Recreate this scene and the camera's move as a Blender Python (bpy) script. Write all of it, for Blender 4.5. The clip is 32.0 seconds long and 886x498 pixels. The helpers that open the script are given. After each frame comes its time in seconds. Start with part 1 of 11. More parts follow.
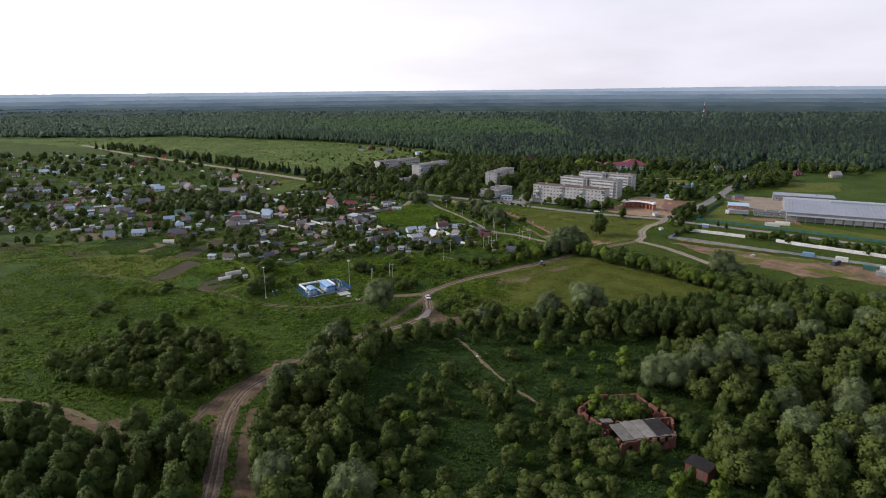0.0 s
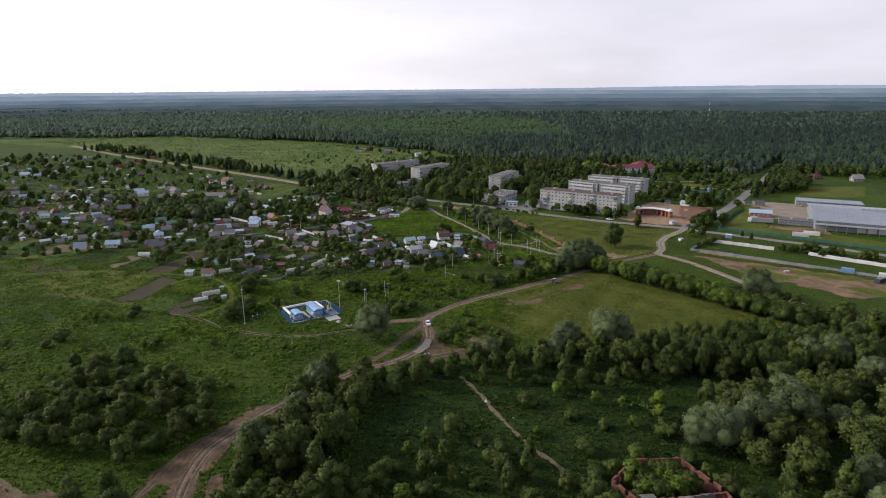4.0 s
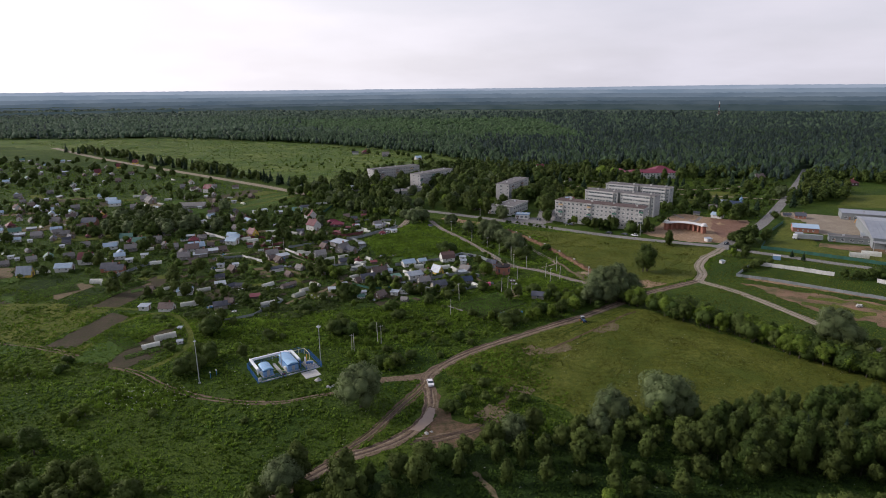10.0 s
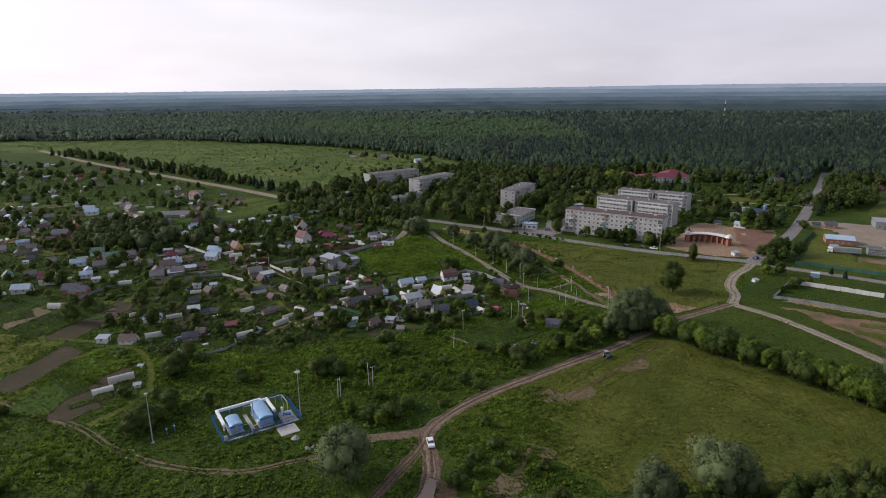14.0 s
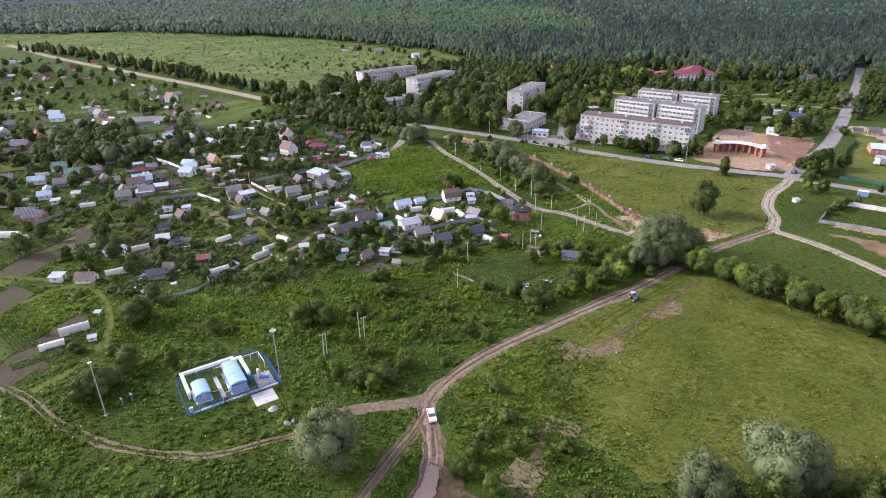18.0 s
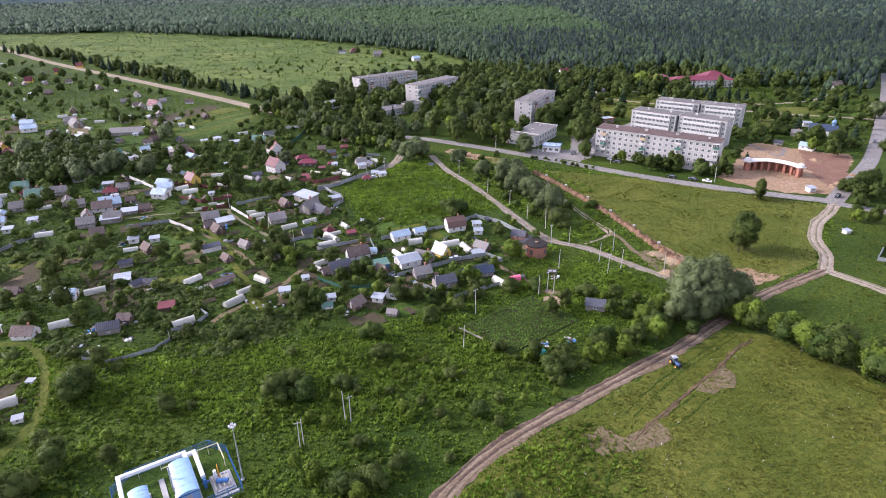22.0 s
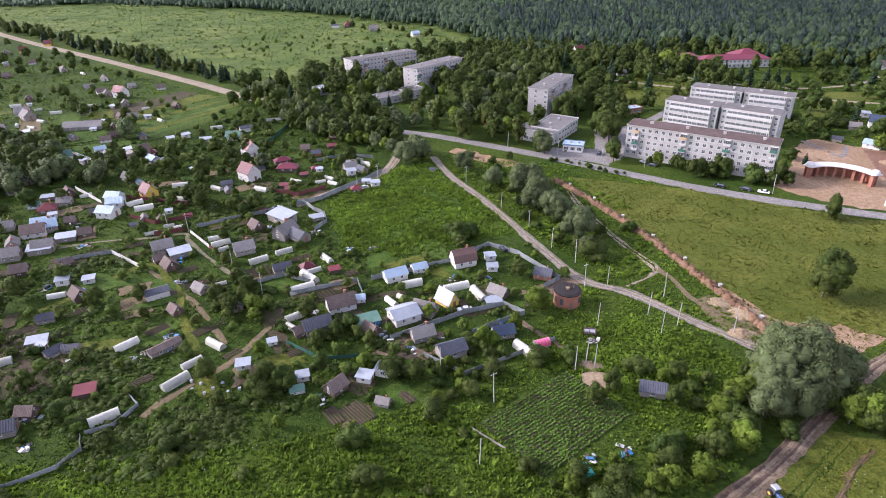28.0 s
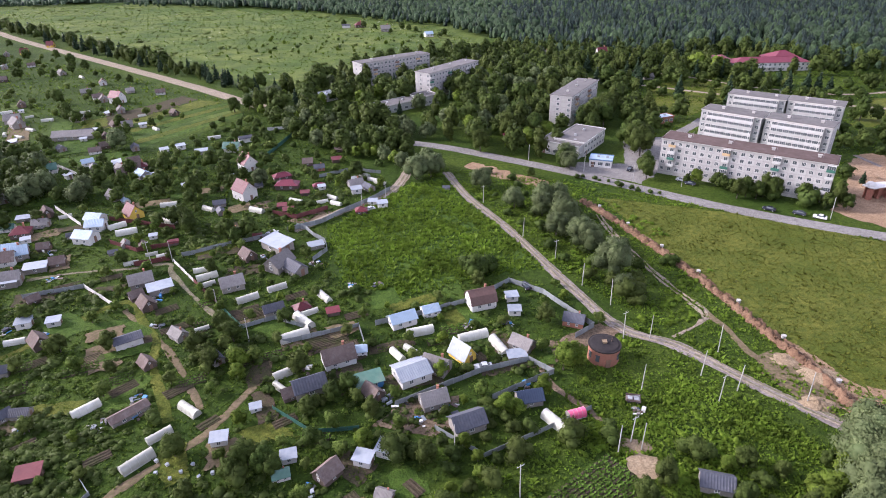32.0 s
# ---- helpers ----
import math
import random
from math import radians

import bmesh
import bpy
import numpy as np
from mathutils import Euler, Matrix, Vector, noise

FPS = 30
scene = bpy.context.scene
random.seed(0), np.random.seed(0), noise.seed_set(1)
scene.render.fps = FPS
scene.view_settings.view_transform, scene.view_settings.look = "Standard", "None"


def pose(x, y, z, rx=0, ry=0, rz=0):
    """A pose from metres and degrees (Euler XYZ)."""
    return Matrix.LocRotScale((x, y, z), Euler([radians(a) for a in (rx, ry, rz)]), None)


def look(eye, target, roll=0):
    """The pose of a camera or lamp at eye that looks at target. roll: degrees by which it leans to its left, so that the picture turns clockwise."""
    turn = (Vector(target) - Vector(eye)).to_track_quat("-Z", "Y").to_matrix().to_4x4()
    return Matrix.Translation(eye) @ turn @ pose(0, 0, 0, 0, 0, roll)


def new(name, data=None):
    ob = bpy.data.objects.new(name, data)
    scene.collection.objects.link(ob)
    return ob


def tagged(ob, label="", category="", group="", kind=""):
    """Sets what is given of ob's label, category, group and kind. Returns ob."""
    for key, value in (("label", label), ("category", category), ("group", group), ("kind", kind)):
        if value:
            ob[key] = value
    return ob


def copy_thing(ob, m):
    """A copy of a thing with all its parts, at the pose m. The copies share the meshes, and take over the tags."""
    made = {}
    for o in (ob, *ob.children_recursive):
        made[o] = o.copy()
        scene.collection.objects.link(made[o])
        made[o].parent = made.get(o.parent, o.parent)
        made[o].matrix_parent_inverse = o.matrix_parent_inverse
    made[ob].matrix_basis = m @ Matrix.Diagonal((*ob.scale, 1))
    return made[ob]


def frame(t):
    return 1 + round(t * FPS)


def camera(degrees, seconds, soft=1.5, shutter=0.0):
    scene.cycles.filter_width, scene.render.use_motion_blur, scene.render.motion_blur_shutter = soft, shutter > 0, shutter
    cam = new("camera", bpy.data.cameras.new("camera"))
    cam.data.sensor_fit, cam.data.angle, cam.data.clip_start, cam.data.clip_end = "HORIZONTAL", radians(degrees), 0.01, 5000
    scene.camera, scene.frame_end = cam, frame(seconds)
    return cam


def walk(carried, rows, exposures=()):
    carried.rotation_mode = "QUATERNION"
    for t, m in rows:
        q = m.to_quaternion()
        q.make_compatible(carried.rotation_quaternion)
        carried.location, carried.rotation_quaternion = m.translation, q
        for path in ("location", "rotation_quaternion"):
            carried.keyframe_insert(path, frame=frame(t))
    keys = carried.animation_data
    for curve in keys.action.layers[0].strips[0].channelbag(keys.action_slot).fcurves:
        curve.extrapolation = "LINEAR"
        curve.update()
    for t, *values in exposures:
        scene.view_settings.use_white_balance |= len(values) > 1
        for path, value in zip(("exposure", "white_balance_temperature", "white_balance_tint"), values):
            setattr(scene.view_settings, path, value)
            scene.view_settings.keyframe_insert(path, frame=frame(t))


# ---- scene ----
cam = camera(73.0, 32.0, soft=0.95)
PATH = [
    (0, (2.044, -4.082, 95.607), (2.053, -2.15, 95.089), -0.3),
    (3, (1.594, 21.165, 95.511), (1.604, 23.096, 94.99), -0.3),
    (6, (0.806, 47.761, 95.228), (0.815, 49.692, 94.706), -0.3),
    (9, (-0.049, 74.888, 94.917), (-0.04, 76.818, 94.394), -0.3),
    (13, (-0.694, 109.51, 94.684), (-0.686, 111.44, 94.161), -0.4),
    (15.2, (-0.6, 128.3, 94.25), (-0.593, 130.23, 93.725), -0.6),
    (15.5, (-0.405, 130.701, 94.016), (-0.4, 132.62, 93.451), -0.7),
    (16, (-0.797, 135.512, 94.189), (-0.793, 137.335, 93.366), -0.7),
    (16.5, (-0.726, 139.816, 94.831), (-0.724, 141.628, 93.985), -0.8),
    (19, (-1.313, 161.76, 94.262), (-1.309, 163.572, 93.417), -0.6),
    (23, (-1.792, 195.688, 94.579), (-1.791, 197.499, 93.731), -0.6),
    (26, (-2.42, 221.481, 93.342), (-2.42, 223.294, 92.498), -0.8),
    (26.5, (-2.425, 225.904, 94.062), (-2.427, 227.716, 93.215), -0.7),
    (28.5, (-2.759, 243.385, 94.461), (-2.763, 245.147, 93.515), -0.9),
    (29, (-2.811, 248.046, 94.122), (-2.817, 249.809, 93.177), -1.0),
    (30, (-2.2, 255.227, 94.098), (-2.228, 256.991, 93.155), -1.2),
    (31, (-2.334, 260.931, 93.378), (-2.375, 262.697, 92.439), -1.2),
    (32, (-3.248, 266.315, 92.9), (-3.293, 268.082, 91.963), -1.1),
]
walk(cam, [(t, look(eye, target, roll)) for t, eye, target, roll in PATH],
     exposures=[(0, -0.05, 5990, 17), (3, -0.1, 5990, 17), (6, -0.15, 5990, 17), (9, -0.25, 5990, 18), (13, -0.33, 5990, 18), (15.4, -0.38, 5990, 18), (16.0, 0.55, 5850, 24), (16.6, 0.96, 5760, 27), (32, 0.94, 5760, 27)])

# ---- daylight: hazy evening sky, veiled sun ahead and to one side ----
SUN_EL, SUN_AZ = radians(28), radians(-78)      # azimuth from +y towards +x
world = bpy.data.worlds.new("sky")
scene.world = world
world.use_nodes = True
wn, wl = world.node_tree.nodes, world.node_tree.links
wn.clear()
w_out = wn.new("ShaderNodeOutputWorld")
w_bg = wn.new("ShaderNodeBackground")
w_sky = wn.new("ShaderNodeTexSky")
w_sky.sky_type = 'NISHITA'
w_sky.sun_disc = False
w_sky.sun_elevation, w_sky.sun_rotation = SUN_EL, SUN_AZ
w_sky.dust_density = 3.0
w_sc = wn.new("ShaderNodeVectorMath"); w_sc.operation = 'SCALE'; w_sc.inputs[3].default_value = 0.145
wl.new(w_sky.outputs[0], w_sc.inputs[0])
# veil of thin cloud
w_tc = wn.new("ShaderNodeTexCoord")
w_map = wn.new("ShaderNodeMapping"); w_map.inputs['Scale'].default_value = (2.2, 2.2, 9.0)
w_no = wn.new("ShaderNodeTexNoise"); w_no.inputs['Scale'].default_value = 1.7; w_no.inputs['Detail'].default_value = 5
w_rp = wn.new("ShaderNodeMapRange"); w_rp.inputs[1].default_value = 0.42; w_rp.inputs[2].default_value = 0.66
w_rp.inputs[3].default_value = 0.84; w_rp.inputs[4].default_value = 0.98
# the veil is thickest towards the horizon and clears overhead
w_sep = wn.new("ShaderNodeSeparateXYZ")
w_el = wn.new("ShaderNodeMapRange"); w_el.inputs[1].default_value = 0.12; w_el.inputs[2].default_value = 0.75
w_el.inputs[3].default_value = 1.0; w_el.inputs[4].default_value = 0.25
w_mu = wn.new("ShaderNodeMath"); w_mu.operation = 'MULTIPLY'
w_mx = wn.new("ShaderNodeMix"); w_mx.data_type = 'RGBA'
# brighter and warmer on the sun's side
w_dot = wn.new("ShaderNodeVectorMath"); w_dot.operation = 'DOT_PRODUCT'
w_dot.inputs[1].default_value = (math.sin(SUN_AZ), math.cos(SUN_AZ), 0)
w_sd = wn.new("ShaderNodeMapRange"); w_sd.inputs[1].default_value = -0.1; w_sd.inputs[2].default_value = 1.0
w_vc = wn.new("ShaderNodeMix"); w_vc.data_type = 'RGBA'
w_vc.inputs[6].default_value = (0.95, 0.915, 0.91, 1); w_vc.inputs[7].default_value = (1.62, 1.53, 1.40, 1)
wl.new(w_tc.outputs['Generated'], w_dot.inputs[0]); wl.new(w_dot.outputs['Value'], w_sd.inputs[0]); wl.new(w_sd.outputs[0], w_vc.inputs[0])
wl.new(w_vc.outputs[2], w_mx.inputs[7])
wl.new(w_tc.outputs['Generated'], w_map.inputs[0]); wl.new(w_map.outputs[0], w_no.inputs['Vector'])
wl.new(w_no.outputs[0], w_rp.inputs[0]); wl.new(w_tc.outputs['Generated'], w_sep.inputs[0]); wl.new(w_sep.outputs[2], w_el.inputs[0])
wl.new(w_rp.outputs[0], w_mu.inputs[0]); wl.new(w_el.outputs[0], w_mu.inputs[1]); wl.new(w_mu.outputs[0], w_mx.inputs[0])
wl.new(w_sc.outputs[0], w_mx.inputs[6])
wl.new(w_mx.outputs[2], w_bg.inputs[0])
w_bg.inputs[1].default_value = 1.0
wl.new(w_bg.outputs[0], w_out.inputs[0])
sun = new("sun", bpy.data.lights.new("sun", 'SUN'))
sun.data.energy, sun.data.angle, sun.data.color = 3.1, radians(10), (1.0, 0.92, 0.80)
_sd = Vector((math.sin(SUN_AZ) * math.cos(SUN_EL), math.cos(SUN_AZ) * math.cos(SUN_EL), math.sin(SUN_EL)))
sun.matrix_world = look(_sd * 400, (0, 0, 0))

# ---- materials ----
def node_mat(name):
    m = bpy.data.materials.new(name)
    m.use_nodes = True
    nt = m.node_tree
    return m, nt, nt.nodes["Principled BSDF"]


def surf(name, c1, c2, scale=3.0, rough=0.8, metal=0.0, bump=0.15, fine=None, spread=0.0, dirt=None, dirt_amt=0.35, spec=0.3):
    """Two tones at two scales, a stain layer, fine relief, and a change of tone from object to object (spread)."""
    m, nt, bs = node_mat(name)
    N, L = nt.nodes, nt.links
    tc = N.new("ShaderNodeTexCoord")
    geo = N.new("ShaderNodeNewGeometry")
    n1 = N.new("ShaderNodeTexNoise"); n1.inputs['Scale'].default_value = scale; n1.inputs['Detail'].default_value = 6
    n2 = N.new("ShaderNodeTexNoise"); n2.inputs['Scale'].default_value = scale * 0.13; n2.inputs['Detail'].default_value = 3
    L.new(geo.outputs['Position'], n1.inputs['Vector']); L.new(geo.outputs['Position'], n2.inputs['Vector'])
    ad = N.new("ShaderNodeMath"); ad.operation = 'ADD'
    L.new(n1.outputs[0], ad.inputs[0]); L.new(n2.outputs[0], ad.inputs[1])
    rp = N.new("ShaderNodeMapRange"); rp.inputs[1].default_value = 0.72; rp.inputs[2].default_value = 1.28
    L.new(ad.outputs[0], rp.inputs[0])
    mx = N.new("ShaderNodeMix"); mx.data_type = 'RGBA'
    mx.inputs[6].default_value = (*c1, 1); mx.inputs[7].default_value = (*c2, 1)
    L.new(rp.outputs[0], mx.inputs[0])
    col = mx.outputs[2]
    if dirt:
        n3 = N.new("ShaderNodeTexNoise"); n3.inputs['Scale'].default_value = scale * 0.4; n3.inputs['Detail'].default_value = 8
        n3.inputs['Roughness'].default_value = 0.7
        mp = N.new("ShaderNodeMapping"); mp.inputs['Scale'].default_value = (1, 1, 0.35); mp.inputs['Location'].default_value = (7, 3, 1)
        L.new(geo.outputs['Position'], mp.inputs[0]); L.new(mp.outputs[0], n3.inputs['Vector'])
        r3 = N.new("ShaderNodeMapRange"); r3.inputs[1].default_value = 0.5; r3.inputs[2].default_value = 0.72; r3.inputs[4].default_value = dirt_amt
        L.new(n3.outputs[0], r3.inputs[0])
        m3 = N.new("ShaderNodeMix"); m3.data_type = 'RGBA'; m3.inputs[7].default_value = (*dirt, 1)
        L.new(r3.outputs[0], m3.inputs[0]); L.new(col, m3.inputs[6]); col = m3.outputs[2]
    if spread:
        oi = N.new("ShaderNodeObjectInfo")
        r4 = N.new("ShaderNodeMapRange"); r4.inputs[3].default_value = 1 - spread; r4.inputs[4].default_value = 1 + spread
        L.new(oi.outputs['Random'], r4.inputs[0])
        sc = N.new("ShaderNodeVectorMath"); sc.operation = 'SCALE'
        L.new(col, sc.inputs[0]); L.new(r4.outputs[0], sc.inputs[3]); col = sc.outputs[0]
    L.new(col, bs.inputs['Base Color'])
    bs.inputs['Roughness'].default_value = rough
    bs.inputs['Metallic'].default_value = metal
    bs.inputs['Specular IOR Level'].default_value = spec
    if bump:
        nb = N.new("ShaderNodeTexNoise"); nb.inputs['Scale'].default_value = fine or scale * 3; nb.inputs['Detail'].default_value = 4
        L.new(geo.outputs['Position'], nb.inputs['Vector'])
        bp = N.new("ShaderNodeBump"); bp.inputs['Strength'].default_value = min(1, bump * 2); bp.inputs['Distance'].default_value = bump
        L.new(nb.outputs[0], bp.inputs['Height']); L.new(bp.outputs[0], bs.inputs['Normal'])
    return m


def foliage(name, c1, c2, c3, through_light=0.25, spread=0.25, relief=0.0):
    """Leaves: tone by clump (island) and by plant, some light passing through."""
    m, nt, bs = node_mat(name)
    N, L = nt.nodes, nt.links
    geo = N.new("ShaderNodeNewGeometry"); oi = N.new("ShaderNodeObjectInfo")
    mx = N.new("ShaderNodeMix"); mx.data_type = 'RGBA'
    mx.inputs[6].default_value = (*c1, 1); mx.inputs[7].default_value = (*c2, 1)
    L.new(geo.outputs['Random Per Island'], mx.inputs[0])
    m2 = N.new("ShaderNodeMix"); m2.data_type = 'RGBA'; m2.inputs[7].default_value = (*c3, 1)
    r2 = N.new("ShaderNodeMapRange"); r2.inputs[4].default_value = 0.75
    L.new(oi.outputs['Random'], r2.inputs[0]); L.new(r2.outputs[0], m2.inputs[0]); L.new(mx.outputs[2], m2.inputs[6])
    no = N.new("ShaderNodeTexNoise"); no.inputs['Scale'].default_value = 0.35; no.inputs['Detail'].default_value = 4
    L.new(geo.outputs['Position'], no.inputs['Vector'])
    r3 = N.new("ShaderNodeMapRange"); r3.inputs[1].default_value = 0.3; r3.inputs[2].default_value = 0.7
    r3.inputs[3].default_value = 1 - spread; r3.inputs[4].default_value = 1 + spread
    L.new(no.outputs[0], r3.inputs[0])
    nb = N.new("ShaderNodeTexNoise"); nb.inputs['Scale'].default_value = 0.055; nb.inputs['Detail'].default_value = 3
    L.new(geo.outputs['Position'], nb.inputs['Vector'])
    rb = N.new("ShaderNodeMapRange"); rb.inputs[1].default_value = 0.35; rb.inputs[2].default_value = 0.65
    rb.inputs[3].default_value = 0.78; rb.inputs[4].default_value = 1.22
    L.new(nb.outputs[0], rb.inputs[0])
    mu = N.new("ShaderNodeMath"); mu.operation = 'MULTIPLY'
    L.new(r3.outputs[0], mu.inputs[0]); L.new(rb.outputs[0], mu.inputs[1])
    sc = N.new("ShaderNodeVectorMath"); sc.operation = 'SCALE'
    L.new(m2.outputs[2], sc.inputs[0]); L.new(mu.outputs[0], sc.inputs[3])
    L.new(sc.outputs[0], bs.inputs['Base Color'])
    bs.inputs['Roughness'].default_value = 0.55
    bs.inputs['Specular IOR Level'].default_value = 0.07
    if relief:
        nf = N.new("ShaderNodeTexNoise"); nf.inputs['Scale'].default_value = 0.9; nf.inputs['Detail'].default_value = 3; nf.inputs['Roughness'].default_value = 0.65
        L.new(geo.outputs['Position'], nf.inputs['Vector'])
        bu = N.new("ShaderNodeBump"); bu.inputs['Strength'].default_value = 1.0; bu.inputs['Distance'].default_value = relief
        L.new(nf.outputs[0], bu.inputs['Height']); L.new(bu.outputs[0], bs.inputs['Normal'])
    tr = N.new("ShaderNodeBsdfTranslucent"); L.new(sc.outputs[0], tr.inputs[0])
    ms = N.new("ShaderNodeMixShader"); ms.inputs[0].default_value = through_light
    L.new(bs.outputs[0], ms.inputs[1]); L.new(tr.outputs[0], ms.inputs[2])
    L.new(ms.outputs[0], N["Material Output"].inputs[0])
    return m


def ground_mat(name, c1, c2, c3, s_big=0.03, s_mid=0.4, bump=0.5, earth=None, earth_at=0.68):
    m, nt, bs = node_mat(name)
    N, L = nt.nodes, nt.links
    geo = N.new("ShaderNodeNewGeometry")
    def noise_at(scale, detail, rough=0.6):
        n = N.new("ShaderNodeTexNoise"); n.inputs['Scale'].default_value = scale; n.inputs['Detail'].default_value = detail
        n.inputs['Roughness'].default_value = rough
        L.new(geo.outputs['Position'], n.inputs['Vector']); return n.outputs[0]
    def ramp(v, a, b, hi=1.0):
        r = N.new("ShaderNodeMapRange"); r.inputs[1].default_value = a; r.inputs[2].default_value = b; r.inputs[4].default_value = hi
        L.new(v, r.inputs[0]); return r.outputs[0]
    def blend(f, a, b):
        x = N.new("ShaderNodeMix"); x.data_type = 'RGBA'
        for sock, v in ((x.inputs[6], a), (x.inputs[7], b)):
            if isinstance(v, tuple): sock.default_value = (*v, 1)
            else: L.new(v, sock)
        L.new(f, x.inputs[0]); return x.outputs[2]
    col = blend(ramp(noise_at(s_big, 5), 0.36, 0.64), c1, c2)
    col = blend(ramp(noise_at(s_mid, 6), 0.42, 0.7), col, c3)
    if earth:
        col = blend(ramp(noise_at(s_mid * 0.35, 8, 0.7), earth_at, earth_at + 0.08), col, earth)
    fine = noise_at(2.6, 6, 0.7)
    r = N.new("ShaderNodeMapRange"); r.inputs[1].default_value = 0.3; r.inputs[2].default_value = 0.7
    r.inputs[3].default_value = 0.55; r.inputs[4].default_value = 1.45
    L.new(fine, r.inputs[0])
    sc = N.new("ShaderNodeVectorMath"); sc.operation = 'SCALE'; L.new(col, sc.inputs[0]); L.new(r.outputs[0], sc.inputs[3])
    L.new(sc.outputs[0], bs.inputs['Base Color'])
    bs.inputs['Roughness'].default_value = 0.8; bs.inputs['Specular IOR Level'].default_value = 0.06
    bp = N.new("ShaderNodeBump"); bp.inputs['Strength'].default_value = 0.9; bp.inputs['Distance'].default_value = bump
    L.new(noise_at(1.3, 7, 0.65), bp.inputs['Height']); L.new(bp.outputs[0], bs.inputs['Normal'])
    return m


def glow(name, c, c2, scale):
    """Far distance behind everything: a plain glowing backdrop, its haze painted into the colour."""
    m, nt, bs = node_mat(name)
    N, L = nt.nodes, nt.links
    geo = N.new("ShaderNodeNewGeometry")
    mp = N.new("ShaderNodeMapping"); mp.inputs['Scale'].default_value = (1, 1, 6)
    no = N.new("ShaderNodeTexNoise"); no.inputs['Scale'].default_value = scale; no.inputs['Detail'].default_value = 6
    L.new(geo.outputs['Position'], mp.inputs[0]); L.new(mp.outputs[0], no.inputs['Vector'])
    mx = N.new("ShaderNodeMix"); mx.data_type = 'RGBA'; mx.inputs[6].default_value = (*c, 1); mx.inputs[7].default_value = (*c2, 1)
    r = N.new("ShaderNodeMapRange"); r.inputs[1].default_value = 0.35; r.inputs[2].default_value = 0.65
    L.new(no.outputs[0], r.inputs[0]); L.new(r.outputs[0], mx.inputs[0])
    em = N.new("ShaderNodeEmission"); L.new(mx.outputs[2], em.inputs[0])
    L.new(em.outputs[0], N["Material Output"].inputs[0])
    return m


def glass_mat(name, tint=(0.085, 0.10, 0.11)):
    m, nt, bs = node_mat(name)
    bs.inputs['Base Color'].default_value = (*tint, 1)
    bs.inputs['Roughness'].default_value = 0.08
    bs.inputs['Specular IOR Level'].default_value = 0.8
    return m


G_MEADOW = ground_mat("meadow_grass", (0.037, 0.070, 0.010), (0.077, 0.112, 0.015), (0.021, 0.042, 0.006), s_mid=0.7, bump=0.9)
G_FIELD = ground_mat("hay_field", (0.078, 0.100, 0.015), (0.135, 0.142, 0.027), (0.047, 0.070, 0.011), s_big=0.05, s_mid=0.55, bump=0.5)
G_FAR = ground_mat("far_meadow_grass", (0.068, 0.112, 0.022), (0.135, 0.168, 0.042), (0.042, 0.074, 0.017), s_big=0.014, s_mid=0.06, bump=0.6)
G_LAWN = ground_mat("village_grass", (0.030, 0.058, 0.008), (0.060, 0.098, 0.013), (0.018, 0.034, 0.007), s_mid=0.5, bump=0.7, earth=(0.080, 0.058, 0.040), earth_at=0.64)
G_LUSH = ground_mat("nettle_green", (0.049, 0.090, 0.014), (0.077, 0.125, 0.021), (0.028, 0.058, 0.010), bump=0.5)
SITE = ground_mat("building_site_earth", (0.275, 0.188, 0.115), (0.345, 0.243, 0.158), (0.21, 0.138, 0.083), s_big=0.06, s_mid=0.5, bump=0.25)
CLAYD = ground_mat("red_brown_clay", (0.185, 0.108, 0.075), (0.235, 0.14, 0.10), (0.14, 0.08, 0.055), s_big=0.08, s_mid=0.7, bump=0.2)
PLOUGH = ground_mat("ploughed_soil", (0.062, 0.049, 0.034), (0.085, 0.066, 0.045), (0.045, 0.052, 0.02), s_big=0.1, bump=0.3)
DIRT = ground_mat("dirt_road_earth", (0.145, 0.107, 0.071), (0.205, 0.159, 0.110), (0.098, 0.071, 0.047), s_big=0.15, s_mid=1.1, bump=0.12)
MUD = ground_mat("red_mud", (0.112, 0.074, 0.046), (0.17, 0.115, 0.074), (0.055, 0.055, 0.024), s_big=0.22, s_mid=0.5, bump=0.3)
CRUSHED = ground_mat("sandy_track", (0.26, 0.216, 0.160), (0.33, 0.28, 0.215), (0.195, 0.16, 0.115), s_big=0.1, s_mid=1.0, bump=0.06)
ASPHALT = ground_mat("worn_asphalt", (0.205, 0.195, 0.182), (0.26, 0.248, 0.232), (0.155, 0.148, 0.138), s_big=0.08, s_mid=0.6, bump=0.02)
SANDM = ground_mat("yellow_sand", (0.271, 0.206, 0.130), (0.328, 0.258, 0.168), (0.221, 0.163, 0.101), s_big=0.3, s_mid=1.2, bump=0.08)
DIRT_L = ground_mat("pale_wheel_line", (0.205, 0.158, 0.110), (0.270, 0.215, 0.155), (0.150, 0.112, 0.075), s_big=0.15, s_mid=1.1, bump=0.12)
DIRT_D = ground_mat("damp_dirt", (0.085, 0.06, 0.047), (0.12, 0.087, 0.068), (0.065, 0.046, 0.036), s_big=0.15, s_mid=1.1, bump=0.12)
CRUSHED_L = ground_mat("pale_sand_line", (0.30, 0.255, 0.21), (0.37, 0.32, 0.265), (0.23, 0.195, 0.155), s_big=0.1, s_mid=1.0, bump=0.06)
CRUSHED_D = ground_mat("grassy_gravel", (0.15, 0.135, 0.085), (0.22, 0.19, 0.14), (0.10, 0.11, 0.05), s_big=0.2, s_mid=1.0, bump=0.1)
